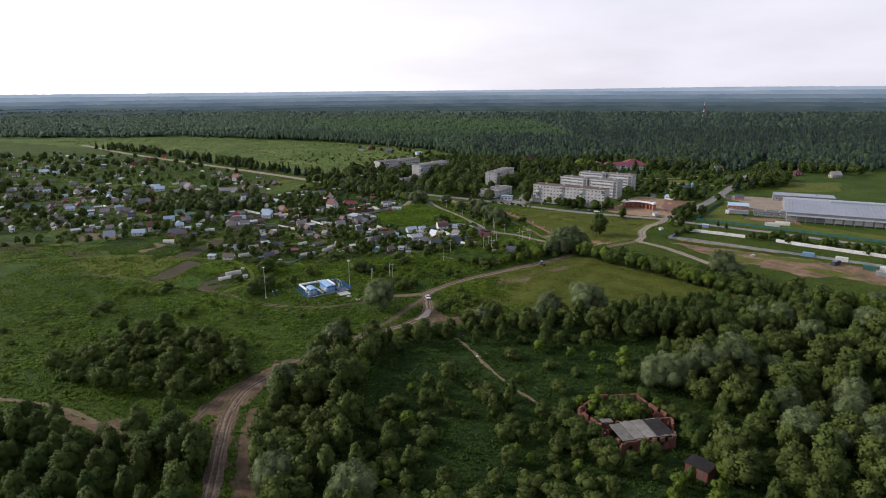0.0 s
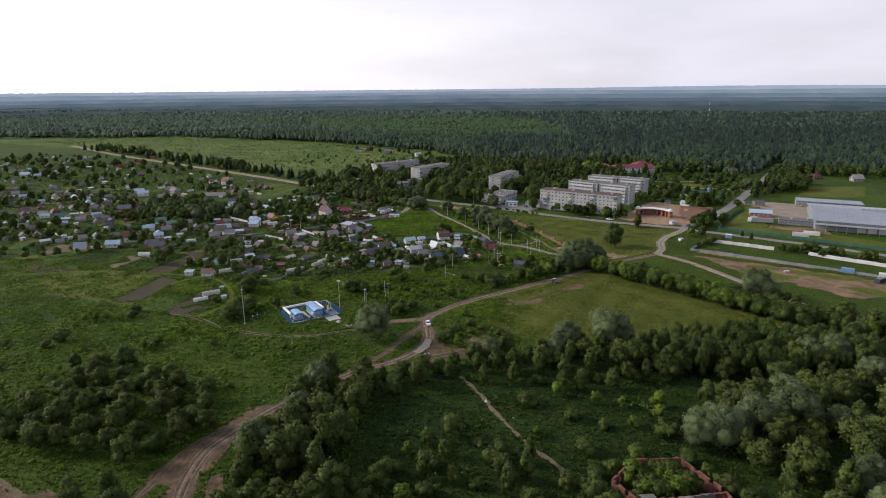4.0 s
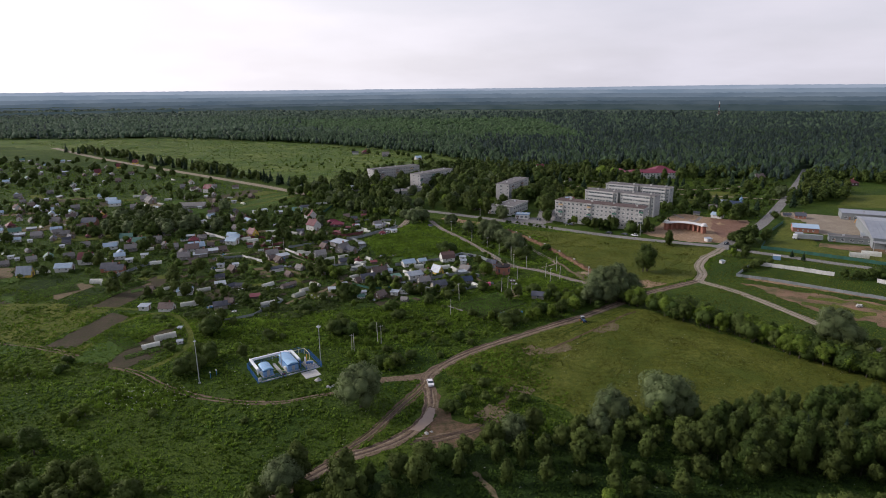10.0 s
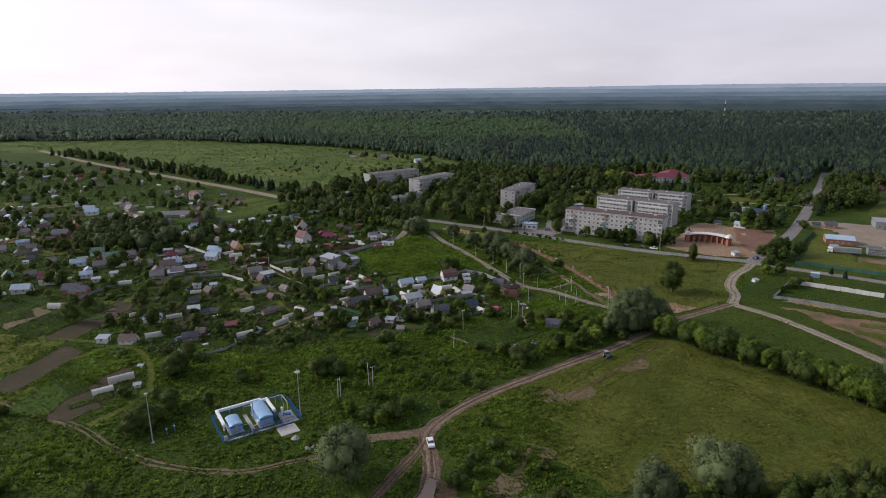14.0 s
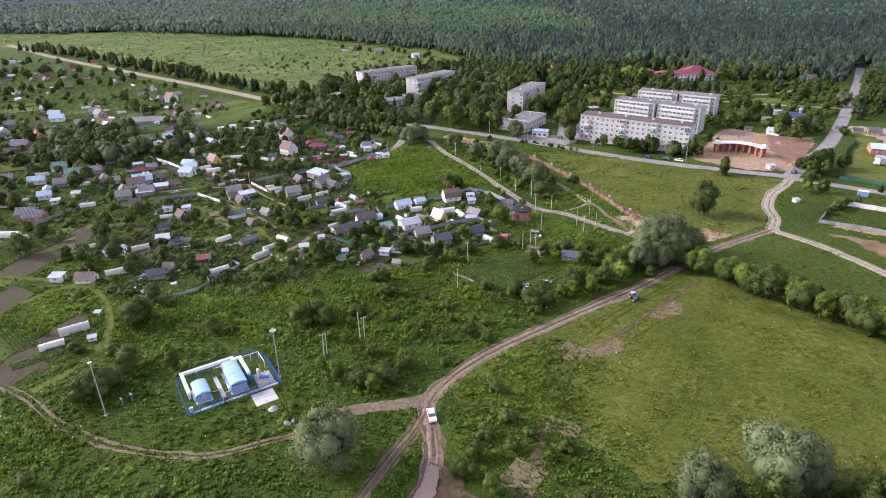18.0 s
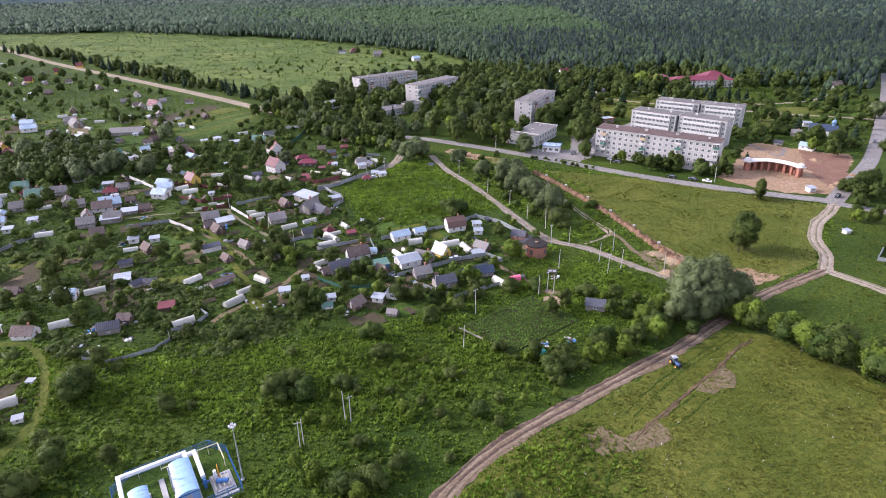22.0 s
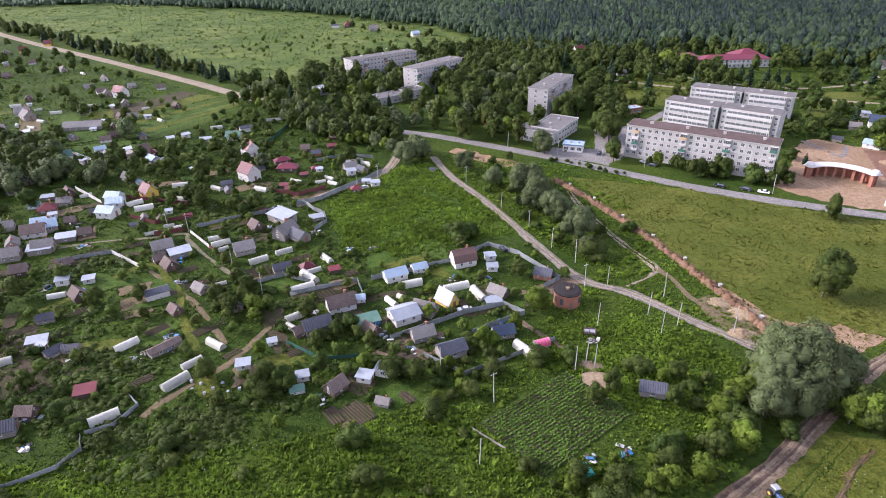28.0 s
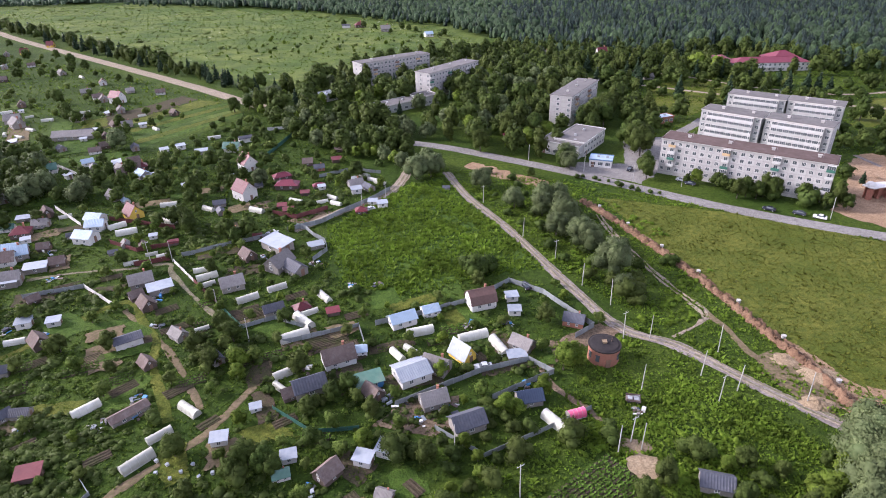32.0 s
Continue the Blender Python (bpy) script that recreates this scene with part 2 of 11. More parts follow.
WORN = ground_mat("worn_turf", (0.15, 0.113, 0.070), (0.20, 0.152, 0.098), (0.085, 0.082, 0.034), s_big=0.3, s_mid=1.3, bump=0.15)
GREYROAD = ground_mat("patched_grey_road", (0.195, 0.172, 0.155), (0.27, 0.24, 0.215), (0.135, 0.115, 0.105), s_big=0.12, s_mid=0.6, bump=0.05)
PATCHY = ground_mat("patchy_earth_and_grass", (0.175, 0.108, 0.07), (0.25, 0.158, 0.102), (0.06, 0.075, 0.024), s_big=0.05, s_mid=0.12, bump=0.15)
# dark green: tree shade put into the scrub ground colour; also dark crops
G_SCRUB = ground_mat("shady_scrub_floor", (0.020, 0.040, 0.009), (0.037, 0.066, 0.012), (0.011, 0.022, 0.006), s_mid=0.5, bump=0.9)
PUDDLE = surf("puddle_water", (0.20, 0.145, 0.105), (0.25, 0.185, 0.14), 0.5, rough=0.35, bump=0, spec=0.3)

F_TREE = foliage("broad_leaves", (0.035, 0.064, 0.014), (0.068, 0.104, 0.022), (0.092, 0.116, 0.029), 0.3, spread=0.3)
F_FIELD = foliage("hay_grass", (0.080, 0.106, 0.013), (0.159, 0.162, 0.027), (0.113, 0.126, 0.021), 0.3, spread=0.3)
F_GARDEN = foliage("garden_leaves", (0.040, 0.080, 0.012), (0.123, 0.170, 0.024), (0.082, 0.128, 0.018), 0.35, spread=0.5)
F_FRUIT = foliage("fruit_leaves", (0.049, 0.100, 0.015), (0.136, 0.190, 0.036), (0.131, 0.160, 0.044), 0.35, spread=0.4)
F_BRIGHT = foliage("young_leaves", (0.068, 0.124, 0.015), (0.164, 0.220, 0.034), (0.126, 0.175, 0.026), 0.35, spread=0.3)
F_WILLOW = foliage("willow_leaves", (0.079, 0.112, 0.046), (0.145, 0.176, 0.079), (0.119, 0.148, 0.064), spread=0.3)
# weeds below the scrub trees, darkened in colour for the shade there
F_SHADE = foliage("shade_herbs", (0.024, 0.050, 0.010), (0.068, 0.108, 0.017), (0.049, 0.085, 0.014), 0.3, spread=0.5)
F_CONIF = foliage("spruce_needles", (0.022, 0.042, 0.022), (0.035, 0.058, 0.028), (0.03, 0.055, 0.03), 0.1)
# canopies of the woods: distance haze is put into these blue-greens
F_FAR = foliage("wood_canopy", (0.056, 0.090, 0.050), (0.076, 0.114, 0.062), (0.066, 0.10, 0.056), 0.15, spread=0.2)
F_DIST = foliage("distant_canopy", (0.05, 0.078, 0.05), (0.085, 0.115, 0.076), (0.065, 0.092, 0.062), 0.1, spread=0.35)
F_EDGEWOOD = foliage("edge_wood_leaves", (0.038, 0.065, 0.033), (0.058, 0.092, 0.044), (0.048, 0.078, 0.038), 0.05, spread=0.45, relief=1.6)
F_CROP = foliage("potato_leaves", (0.057, 0.115, 0.015), (0.109, 0.185, 0.026), (0.082, 0.150, 0.022), 0.3, spread=0.3)
# spruce and birch of the woods, also tinted bluer for haze
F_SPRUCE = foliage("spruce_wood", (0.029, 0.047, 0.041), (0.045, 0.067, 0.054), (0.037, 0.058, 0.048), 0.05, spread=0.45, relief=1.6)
F_YOUNGWOOD = foliage("birch_canopy", (0.050, 0.090, 0.037), (0.074, 0.119, 0.046), (0.062, 0.105, 0.041), 0.05, spread=0.45, relief=1.6)
# dark green that stands for the shade between the wood crowns
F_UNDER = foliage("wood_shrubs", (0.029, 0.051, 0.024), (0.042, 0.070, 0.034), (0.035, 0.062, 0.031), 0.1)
F_WEED = foliage("weed_leaves", (0.050, 0.105, 0.012), (0.158, 0.220, 0.026), (0.107, 0.170, 0.019), 0.4, spread=0.5)
F_LUSH = foliage("nettle_leaves", (0.083, 0.154, 0.014), (0.164, 0.235, 0.026), (0.125, 0.198, 0.022), 0.4, spread=0.4)
F_FLOWER = surf("umbel_flowers", (0.55, 0.57, 0.5), (0.65, 0.66, 0.6), 2, rough=0.9, bump=0)
BARK = surf("bark", (0.09, 0.075, 0.06), (0.15, 0.13, 0.11), 4, rough=0.95, bump=0.05)

W_WHITE = surf("white_painted_wall", (0.54, 0.535, 0.51), (0.66, 0.65, 0.625), 1.2, rough=0.7, bump=0.01, dirt=(0.42, 0.4, 0.36), spread=0.1)
W_PANEL = surf("concrete_panel", (0.38, 0.375, 0.36), (0.47, 0.46, 0.445), 0.9, rough=0.85, bump=0.01, dirt=(0.36, 0.35, 0.33), dirt_amt=0.5, spread=0.06)
W_PANEL2 = surf("grey_concrete_panel", (0.34, 0.35, 0.34), (0.43, 0.435, 0.42), 0.9, rough=0.85, bump=0.01, dirt=(0.3, 0.3, 0.29), dirt_amt=0.5, spread=0.08)
W_JOINT = surf("panel_joint", (0.27, 0.265, 0.25), (0.33, 0.32, 0.31), 2, rough=0.9, bump=0)
W_GREY = surf("weathered_boards", (0.20, 0.185, 0.165), (0.29, 0.27, 0.245), 2.5, rough=0.9, bump=0.02, dirt=(0.12, 0.105, 0.09), spread=0.2)
W_BROWN = surf("brown_boards", (0.085, 0.064, 0.052), (0.125, 0.095, 0.078), 2.5, rough=0.85, bump=0.02, dirt=(0.09, 0.06, 0.045), spread=0.2)
W_YELLOW = surf("yellow_painted_boards", (0.62, 0.43, 0.06), (0.7, 0.5, 0.09), 2, rough=0.7, bump=0.01, dirt=(0.45, 0.33, 0.1))
W_BLUE = surf("blue_painted_boards", (0.05, 0.2, 0.42), (0.08, 0.26, 0.5), 2, rough=0.6, bump=0.01, dirt=(0.15, 0.2, 0.28))
W_BRICK = surf("red_brick", (0.27, 0.118, 0.08), (0.35, 0.165, 0.115), 3, rough=0.9, bump=0.02, dirt=(0.22, 0.13, 0.1), spread=0.1)
W_RUIN = surf("weathered_dark_brick", (0.13, 0.052, 0.038), (0.20, 0.085, 0.06), 2.2, rough=0.95, bump=0.03, dirt=(0.06, 0.05, 0.035), dirt_amt=0.7, spread=0.2)
R_SLAB = surf("mossy_concrete_slab", (0.12, 0.115, 0.10), (0.20, 0.19, 0.17), 0.9, rough=0.95, bump=0.03, dirt=(0.05, 0.06, 0.03), dirt_amt=0.7, spread=0.15)
W_PINK = surf("pink_sheet", (0.75, 0.1, 0.22), (0.8, 0.16, 0.28), 2, rough=0.45, bump=0)
R_SLATE = surf("grey_slate_sheet", (0.17, 0.16, 0.15), (0.25, 0.235, 0.22), 1.6, rough=0.9, bump=0.03, dirt=(0.15, 0.14, 0.115), spread=0.2)
R_DARK = surf("dark_roof_sheet", (0.05, 0.055, 0.07), (0.085, 0.09, 0.11), 1.6, rough=0.6, bump=0.01, dirt=(0.13, 0.12, 0.12), spread=0.2)
R_RUST = surf("rusty_roof_sheet", (0.115, 0.085, 0.073), (0.17, 0.13, 0.112), 1.8, rough=0.85, bump=0.02, dirt=(0.22, 0.2, 0.19), dirt_amt=0.6, spread=0.15)
R_RED = surf("dark_red_roof_sheet", (0.105, 0.02, 0.026), (0.15, 0.032, 0.038), 1.5, rough=0.5, bump=0.005, dirt=(0.14, 0.055, 0.05), spread=0.15)
R_MAROON = surf("maroon_roof_sheet", (0.15, 0.028, 0.045), (0.19, 0.04, 0.06), 0.6, rough=0.5, bump=0.005, dirt=(0.18, 0.05, 0.07))
R_BROWN = surf("brown_metal_tiles", (0.105, 0.06, 0.05), (0.14, 0.085, 0.07), 1.5, rough=0.5, bump=0.01, dirt=(0.17, 0.12, 0.1))
R_SILVER = surf("bare_zinc_sheet", (0.25, 0.285, 0.32), (0.34, 0.375, 0.41), 1.0, rough=0.45, metal=0.15, bump=0.01, dirt=(0.42, 0.42, 0.42), spread=0.12)
R_BLUE = surf("pale_blue_roof_sheet", (0.27, 0.37, 0.46), (0.36, 0.46, 0.55), 1.0, rough=0.5, bump=0.01, dirt=(0.4, 0.42, 0.42), spread=0.1)
R_DARKBLUE = surf("dark_blue_roof_sheet", (0.035, 0.05, 0.085), (0.05, 0.07, 0.11), 1.0, rough=0.4, bump=0.01, spread=0.05)
R_BLUE2 = surf("bright_blue_roof_sheet", (0.13, 0.23, 0.38), (0.17, 0.28, 0.43), 1.0, rough=0.45, bump=0.005, dirt=(0.3, 0.4, 0.5), spread=0.05)
R_GREEN = surf("green_roof_sheet", (0.07, 0.16, 0.12), (0.11, 0.21, 0.16), 1.0, rough=0.55, bump=0.01, dirt=(0.2, 0.22, 0.18))
R_WARE = surf("grey_profiled_sheet", (0.22, 0.24, 0.27), (0.28, 0.30, 0.33), 0.25, rough=0.5, bump=0.01, dirt=(0.3, 0.31, 0.33))
R_FELT = surf("flat_roof_felt", (0.11, 0.105, 0.10), (0.16, 0.152, 0.145), 0.5, rough=0.9, bump=0.02, dirt=(0.07, 0.065, 0.06), dirt_amt=0.6, spread=0.15)
R_REDFELT = surf("brown_roof_felt", (0.075, 0.050, 0.044), (0.11, 0.076, 0.066), 0.6, rough=0.9, bump=0.02, dirt=(0.16, 0.12, 0.11), dirt_amt=0.5)
R_TAR = surf("tarred_roof", (0.022, 0.02, 0.021), (0.04, 0.036, 0.036), 1.2, rough=0.95, bump=0.03, dirt=(0.06, 0.048, 0.04), spec=0.1)
WIN = glass_mat("window_glass")
FRAMEM = surf("white_window_frame", (0.58, 0.58, 0.56), (0.66, 0.66, 0.64), 3, rough=0.5, bump=0, spread=0.05)
DOORM = surf("brown_door", (0.16, 0.1, 0.07), (0.22, 0.14, 0.1), 3, rough=0.6, bump=0, spread=0.2)
FILM = surf("greenhouse_film", (0.40, 0.40, 0.33), (0.56, 0.56, 0.50), 0.9, rough=0.35, bump=0.02, dirt=(0.40, 0.41, 0.30), dirt_amt=0.5, spread=0.22)
RIB = surf("greenhouse_hoop", (0.42, 0.42, 0.38), (0.5, 0.5, 0.46), 4, rough=0.6, bump=0)
CONCRETE = surf("pale_concrete", (0.377, 0.369, 0.344), (0.459, 0.447, 0.422), 1.5, rough=0.9, bump=0.01, dirt=(0.34, 0.32, 0.29), spread=0.08)
PIPE = surf("white_insulated_pipe", (0.72, 0.73, 0.75), (0.8, 0.81, 0.82), 1.5, rough=0.4, bump=0, dirt=(0.55, 0.55, 0.55))
BLUEP = surf("blue_fence_paint", (0.04, 0.13, 0.33), (0.06, 0.17, 0.4), 2, rough=0.45, bump=0)
STEEL = surf("galvanised_steel", (0.4, 0.41, 0.42), (0.5, 0.51, 0.52), 2, rough=0.45, metal=0.5, bump=0)
FENCE = surf("grey_fence_board", (0.19, 0.21, 0.215), (0.26, 0.285, 0.29), 1.2, rough=0.8, bump=0.01, dirt=(0.2, 0.2, 0.18), spread=0.2)
FENCE_G = surf("green_fence_sheet", (0.03, 0.1, 0.075), (0.045, 0.13, 0.1), 1.2, rough=0.6, bump=0, dirt=(0.07, 0.1, 0.08), spread=0.12)
FENCE_R = surf("brown_fence_sheet", (0.11, 0.035, 0.035), (0.15, 0.05, 0.05), 1.2, rough=0.6, bump=0, dirt=(0.12, 0.08, 0.07), spread=0.15)
TYRE = surf("rubber", (0.02, 0.02, 0.02), (0.035, 0.035, 0.035), 5, rough=0.9, bump=0)
CARW = surf("white_car_paint", (0.75, 0.75, 0.75), (0.8, 0.8, 0.8), 2, rough=0.25, bump=0, dirt=(0.5, 0.45, 0.4), dirt_amt=0.2)
CARD = surf("dark_car_paint", (0.03, 0.035, 0.05), (0.05, 0.055, 0.07), 2, rough=0.25, bump=0, spread=0.4)
CARS = surf("silver_car_paint", (0.4, 0.42, 0.44), (0.46, 0.48, 0.5), 2, rough=0.25, bump=0)
TRACT = surf("blue_tractor_paint", (0.03, 0.07, 0.16), (0.045, 0.09, 0.2), 2, rough=0.4, bump=0, dirt=(0.12, 0.12, 0.13))
ORANGE = surf("orange_machine_paint", (0.7, 0.32, 0.03), (0.76, 0.38, 0.06), 2, rough=0.45, bump=0, dirt=(0.4, 0.25, 0.1))
LAMPM = surf("lamp_head_grey", (0.55, 0.56, 0.57), (0.62, 0.63, 0.64), 3, rough=0.4, bump=0)


# ---- mesh tools ----
class Mesh:
    """Collects corners and faces for one mesh."""
    def __init__(self):
        self.v, self.f, self.m = [], [], []

    def add(self, verts, faces, mi=0):
        n = len(self.v)
        self.v += [tuple(p) for p in verts]
        self.f += [tuple(i + n for i in q) for q in faces]
        self.m += [mi] * len(faces)
        return self

    def box(self, x0, x1, y0, y1, z0, z1, mi=0, bevel=0.0):
        b = bevel
        if b:
            lo = [(x0, y0, z0), (x1, y0, z0), (x1, y1, z0), (x0, y1, z0)]
            mid = [(x0, y0, z1 - b), (x1, y0, z1 - b), (x1, y1, z1 - b), (x0, y1, z1 - b)]
            top = [(x0 + b, y0 + b, z1), (x1 - b, y0 + b, z1), (x1 - b, y1 - b, z1), (x0 + b, y1 - b, z1)]
            fs = [(3, 2, 1, 0), (8, 9, 10, 11)]
            for k in (0, 4):
                fs += [(k + i, k + (i + 1) % 4, k + 4 + (i + 1) % 4, k + 4 + i) for i in range(4)]
            return self.add(lo + mid + top, fs, mi)
        vs = [(x0, y0, z0), (x1, y0, z0), (x1, y1, z0), (x0, y1, z0), (x0, y0, z1), (x1, y0, z1), (x1, y1, z1), (x0, y1, z1)]
        return self.add(vs, [(3, 2, 1, 0), (4, 5, 6, 7), (0, 1, 5, 4), (1, 2, 6, 5), (2, 3, 7, 6), (3, 0, 4, 7)], mi)

    def tube(self, p, q, r, r2=None, n=8, mi=0, cap=True):
        p, q = Vector(p), Vector(q)
        r2 = r if r2 is None else r2
        d = (q - p).normalized()
        a = d.orthogonal().normalized()
        b = d.cross(a)
        vs = []
        for c, rr in ((p, r), (q, r2)):
            vs += [c + (a * math.cos(2 * math.pi * i / n) + b * math.sin(2 * math.pi * i / n)) * rr for i in range(n)]
        fs = [(i, (i + 1) % n, n + (i + 1) % n, n + i) for i in range(n)]
        if cap:
            fs += [tuple(range(n))[::-1], tuple(range(n, 2 * n))]
        return self.add(vs, fs, mi)

    def profile(self, pts, y0, y1, mi=0):
        """A closed outline of (x, z) points drawn out along y."""
        n = len(pts)
        vs = [(x, y0, z) for x, z in pts] + [(x, y1, z) for x, z in pts]
        fs = [tuple(range(n)), tuple(range(n, 2 * n))[::-1]] + [(i, n + i, n + (i + 1) % n, (i + 1) % n) for i in range(n)]
        return self.add(vs, fs, mi)

    def data(self, name, mats, smooth=False):
        me = bpy.data.meshes.new(name)
        me.from_pydata(self.v, [], self.f)
        for m in (mats if isinstance(mats, (list, tuple)) else [mats]):
            me.materials.append(m)
        me.polygons.foreach_set("material_index", self.m)
        if smooth:
            me.polygons.foreach_set("use_smooth", [True] * len(self.f))
        me.update()
        return me


def part(name, mesh, mats, parent, label="", smooth=False, m=None):
    ob = new(name, mesh.data(name, mats, smooth) if isinstance(mesh, Mesh) else mesh)
    if parent:
        ob.parent = parent
    if m is not None:
        ob.matrix_basis = m
    if label:
        tagged(ob, label)
    return ob


def thing(name, m, label, category, group="", kind=""):
    ob = new(name)
    ob.empty_display_size = 0.3
    ob.matrix_basis = m
    return tagged(ob, label, category, group, kind)


def structure(name, mesh, mats, label="", smooth=False, category="ground"):
    ob = new(name, mesh.data(name, mats, smooth))
    return tagged(ob, label, category, "", "structure")


def np_mesh(name, verts, faces, mats, mi=None, smooth=False, normals=None):
    """A mesh from arrays: verts (n,3), faces (k,3) or (k,4)."""
    me = bpy.data.meshes.new(name)
    k, w = faces.shape
    me.vertices.add(len(verts)); me.vertices.foreach_set("co", verts.astype(np.float32).ravel())
    me.loops.add(k * w); me.loops.foreach_set("vertex_index", faces.astype(np.int32).ravel())
    me.polygons.add(k); me.polygons.foreach_set("loop_start", np.arange(0, k * w, w, dtype=np.int32))
    for m in mats:
        me.materials.append(m)
    if mi is not None:
        me.polygons.foreach_set("material_index", mi.astype(np.int32))
    if smooth or normals is not None:
        me.polygons.foreach_set("use_smooth", np.ones(k, bool))
    me.update(calc_edges=True)
    if normals is not None:
        me.normals_split_custom_set_from_vertices(normals.astype(np.float32))
    else:
        me.validate()
    return me


def smooth_line(pts, step=2.0):
    """A Catmull-Rom line through the points, in even steps."""
    p = [np.array(q, float) for q in pts]
    p = [2 * p[0] - p[1]] + p + [2 * p[-1] - p[-2]]
    out = []
    for i in range(1, len(p) - 2):
        n = max(2, int(np.linalg.norm(p[i + 1] - p[i]) / step))
        for k in range(n):
            t = k / n
            out.append(0.5 * (2 * p[i] + (p[i + 1] - p[i - 1]) * t + (2 * p[i - 1] - 5 * p[i] + 4 * p[i + 1] - p[i + 2]) * t * t
                              + (3 * p[i] - p[i - 1] - 3 * p[i + 1] + p[i + 2]) * t ** 3))
    out.append(p[-2])
    return np.array(out)


def inside(x, y, poly):
    x, y = np.asarray(x, float), np.asarray(y, float)
    r = np.zeros(x.shape, bool)
    n = len(poly)
    for i in range(n):
        (x1, y1), (x2, y2) = poly[i], poly[(i + 1) % n]
        c = ((y1 > y) != (y2 > y)) & (x < (x2 - x1) * (y - y1) / ((y2 - y1) or 1e-9) + x1)
        r ^= c
    return r


def near_line(x, y, line, d):
    """Whether points lie within d of a line of points."""
    x, y = np.asarray(x, float), np.asarray(y, float)
    r = np.zeros(x.shape, bool)
    for a, b in zip(line[:-1], line[1:]):
        ab = np.array(b) - np.array(a)
        l2 = (ab ** 2).sum() or 1e-9
        t = np.clip(((x - a[0]) * ab[0] + (y - a[1]) * ab[1]) / l2, 0, 1)
        r |= (x - a[0] - t * ab[0]) ** 2 + (y - a[1] - t * ab[1]) ** 2 < d * d
    return r


def gz(x, y):
    """Height of the land: level near by, rising to low hills far off."""
    r = np.hypot(np.asarray(x, float), np.asarray(y, float) - 250)
    h = np.clip((r - 2300) / 2500, 0, 1) ** 1.2 * 42
    return h


# ---- ground: one sheet to the horizon ----
radii = np.concatenate([np.arange(0, 700, 14), np.geomspace(700, 4950, 46)])
nseg = 160
ang = np.linspace(0, 2 * np.pi, nseg, endpoint=False)
gx = (radii[:, None] * np.cos(ang)[None]).ravel()
gy = 250 + (radii[:, None] * np.sin(ang)[None]).ravel()
gv = np.stack([gx, gy, gz(gx, gy)], 1)
gf = []
for i in range(len(radii) - 1):
    a = i * nseg + np.arange(nseg)
    b = i * nseg + (np.arange(nseg) + 1) % nseg
    gf.append(np.stack([a, a + nseg, b + nseg, b], 1))
ground = new("ground", np_mesh("ground", gv, np.concatenate(gf), [G_MEADOW], smooth=True))
tagged(ground, "uneven green meadow ground with rough grass", "ground", "", "structure")

ROADS = []      # (line, half width) of all ways, to keep plants off them


def ribbon(name, pts, width, mat, label, z=0.05, ruts=0.0, jag=0.25, seed=0, category="road", step=1.5, worn=None):
    """A way along a line, with worn uneven edges and wheel ruts."""
    rng = np.random.default_rng(seed + 11)
    line = smooth_line(pts, step)
    ROADS.append((line[:: 3], width / 2))
    tan = np.gradient(line, axis=0)
    tan /= np.linalg.norm(tan, axis=1)[:, None] + 1e-9
    nor = np.stack([-tan[:, 1], tan[:, 0]], 1)
    cols = np.array([-1.0, -0.82, -0.55, -0.28, 0, 0.28, 0.55, 0.82, 1.0])
    prof = np.array([-0.06, 0.0, -ruts, 0.0, ruts * 0.6, 0.0, -ruts, 0.0, -0.06])
    n, c = len(line), len(cols)
    wob = np.cumsum(rng.normal(0, jag * 0.5, (2, n)), 1)
    wob -= np.stack([np.convolve(np.pad(w, 8, mode='edge'), np.ones(17) / 17, 'valid') for w in wob])
    half = np.full((n, c), width / 2)
    half[:, :2] += wob[0][:, None] + rng.normal(0, jag * 0.25, (n, 1)); half[:, -2:] += wob[1][:, None] + rng.normal(0, jag * 0.25, (n, 1))
    off = cols[None] * half
    if worn is not None:
        # wheel lines drift from side to side
        dr = np.cumsum(rng.normal(0, 0.09, (n, 7)), 0)
        dr -= np.stack([np.convolve(np.pad(w, 12, mode='edge'), np.ones(25) / 25, 'valid') for w in dr.T], 1)
        off[:, 1:8] += np.clip(dr, -0.3, 0.3) * width / 5
    P = line[:, None, :] + nor[:, None, :] * off[:, :, None]
    zz = z + prof[None] + rng.normal(0, 0.004, (n, c)) + gz(P[..., 0], P[..., 1])
    v = np.concatenate([P, zz[..., None]], 2).reshape(-1, 3)
    i, j = np.meshgrid(np.arange(n - 1), np.arange(c - 1), indexing='ij')
    a = (i * c + j).ravel()
    fcs = np.stack([a, a + 1, a + c + 1, a + c], 1)[:, ::-1]
    mats, mi = [mat], None
    if worn is not None:
        mats = [mat] + list(worn)
        band = np.array([0, 0, 1, 2, 0, 1, 2, 0])
        keep = rng.random((n - 1, c - 1)) < 0.9
        mi = np.where(keep, band[None], 0).ravel()
    ob = new(name, np_mesh(name, v, fcs, mats, mi, smooth=True))
    return tagged(ob, label, category, "", "structure")


PATCHES = []


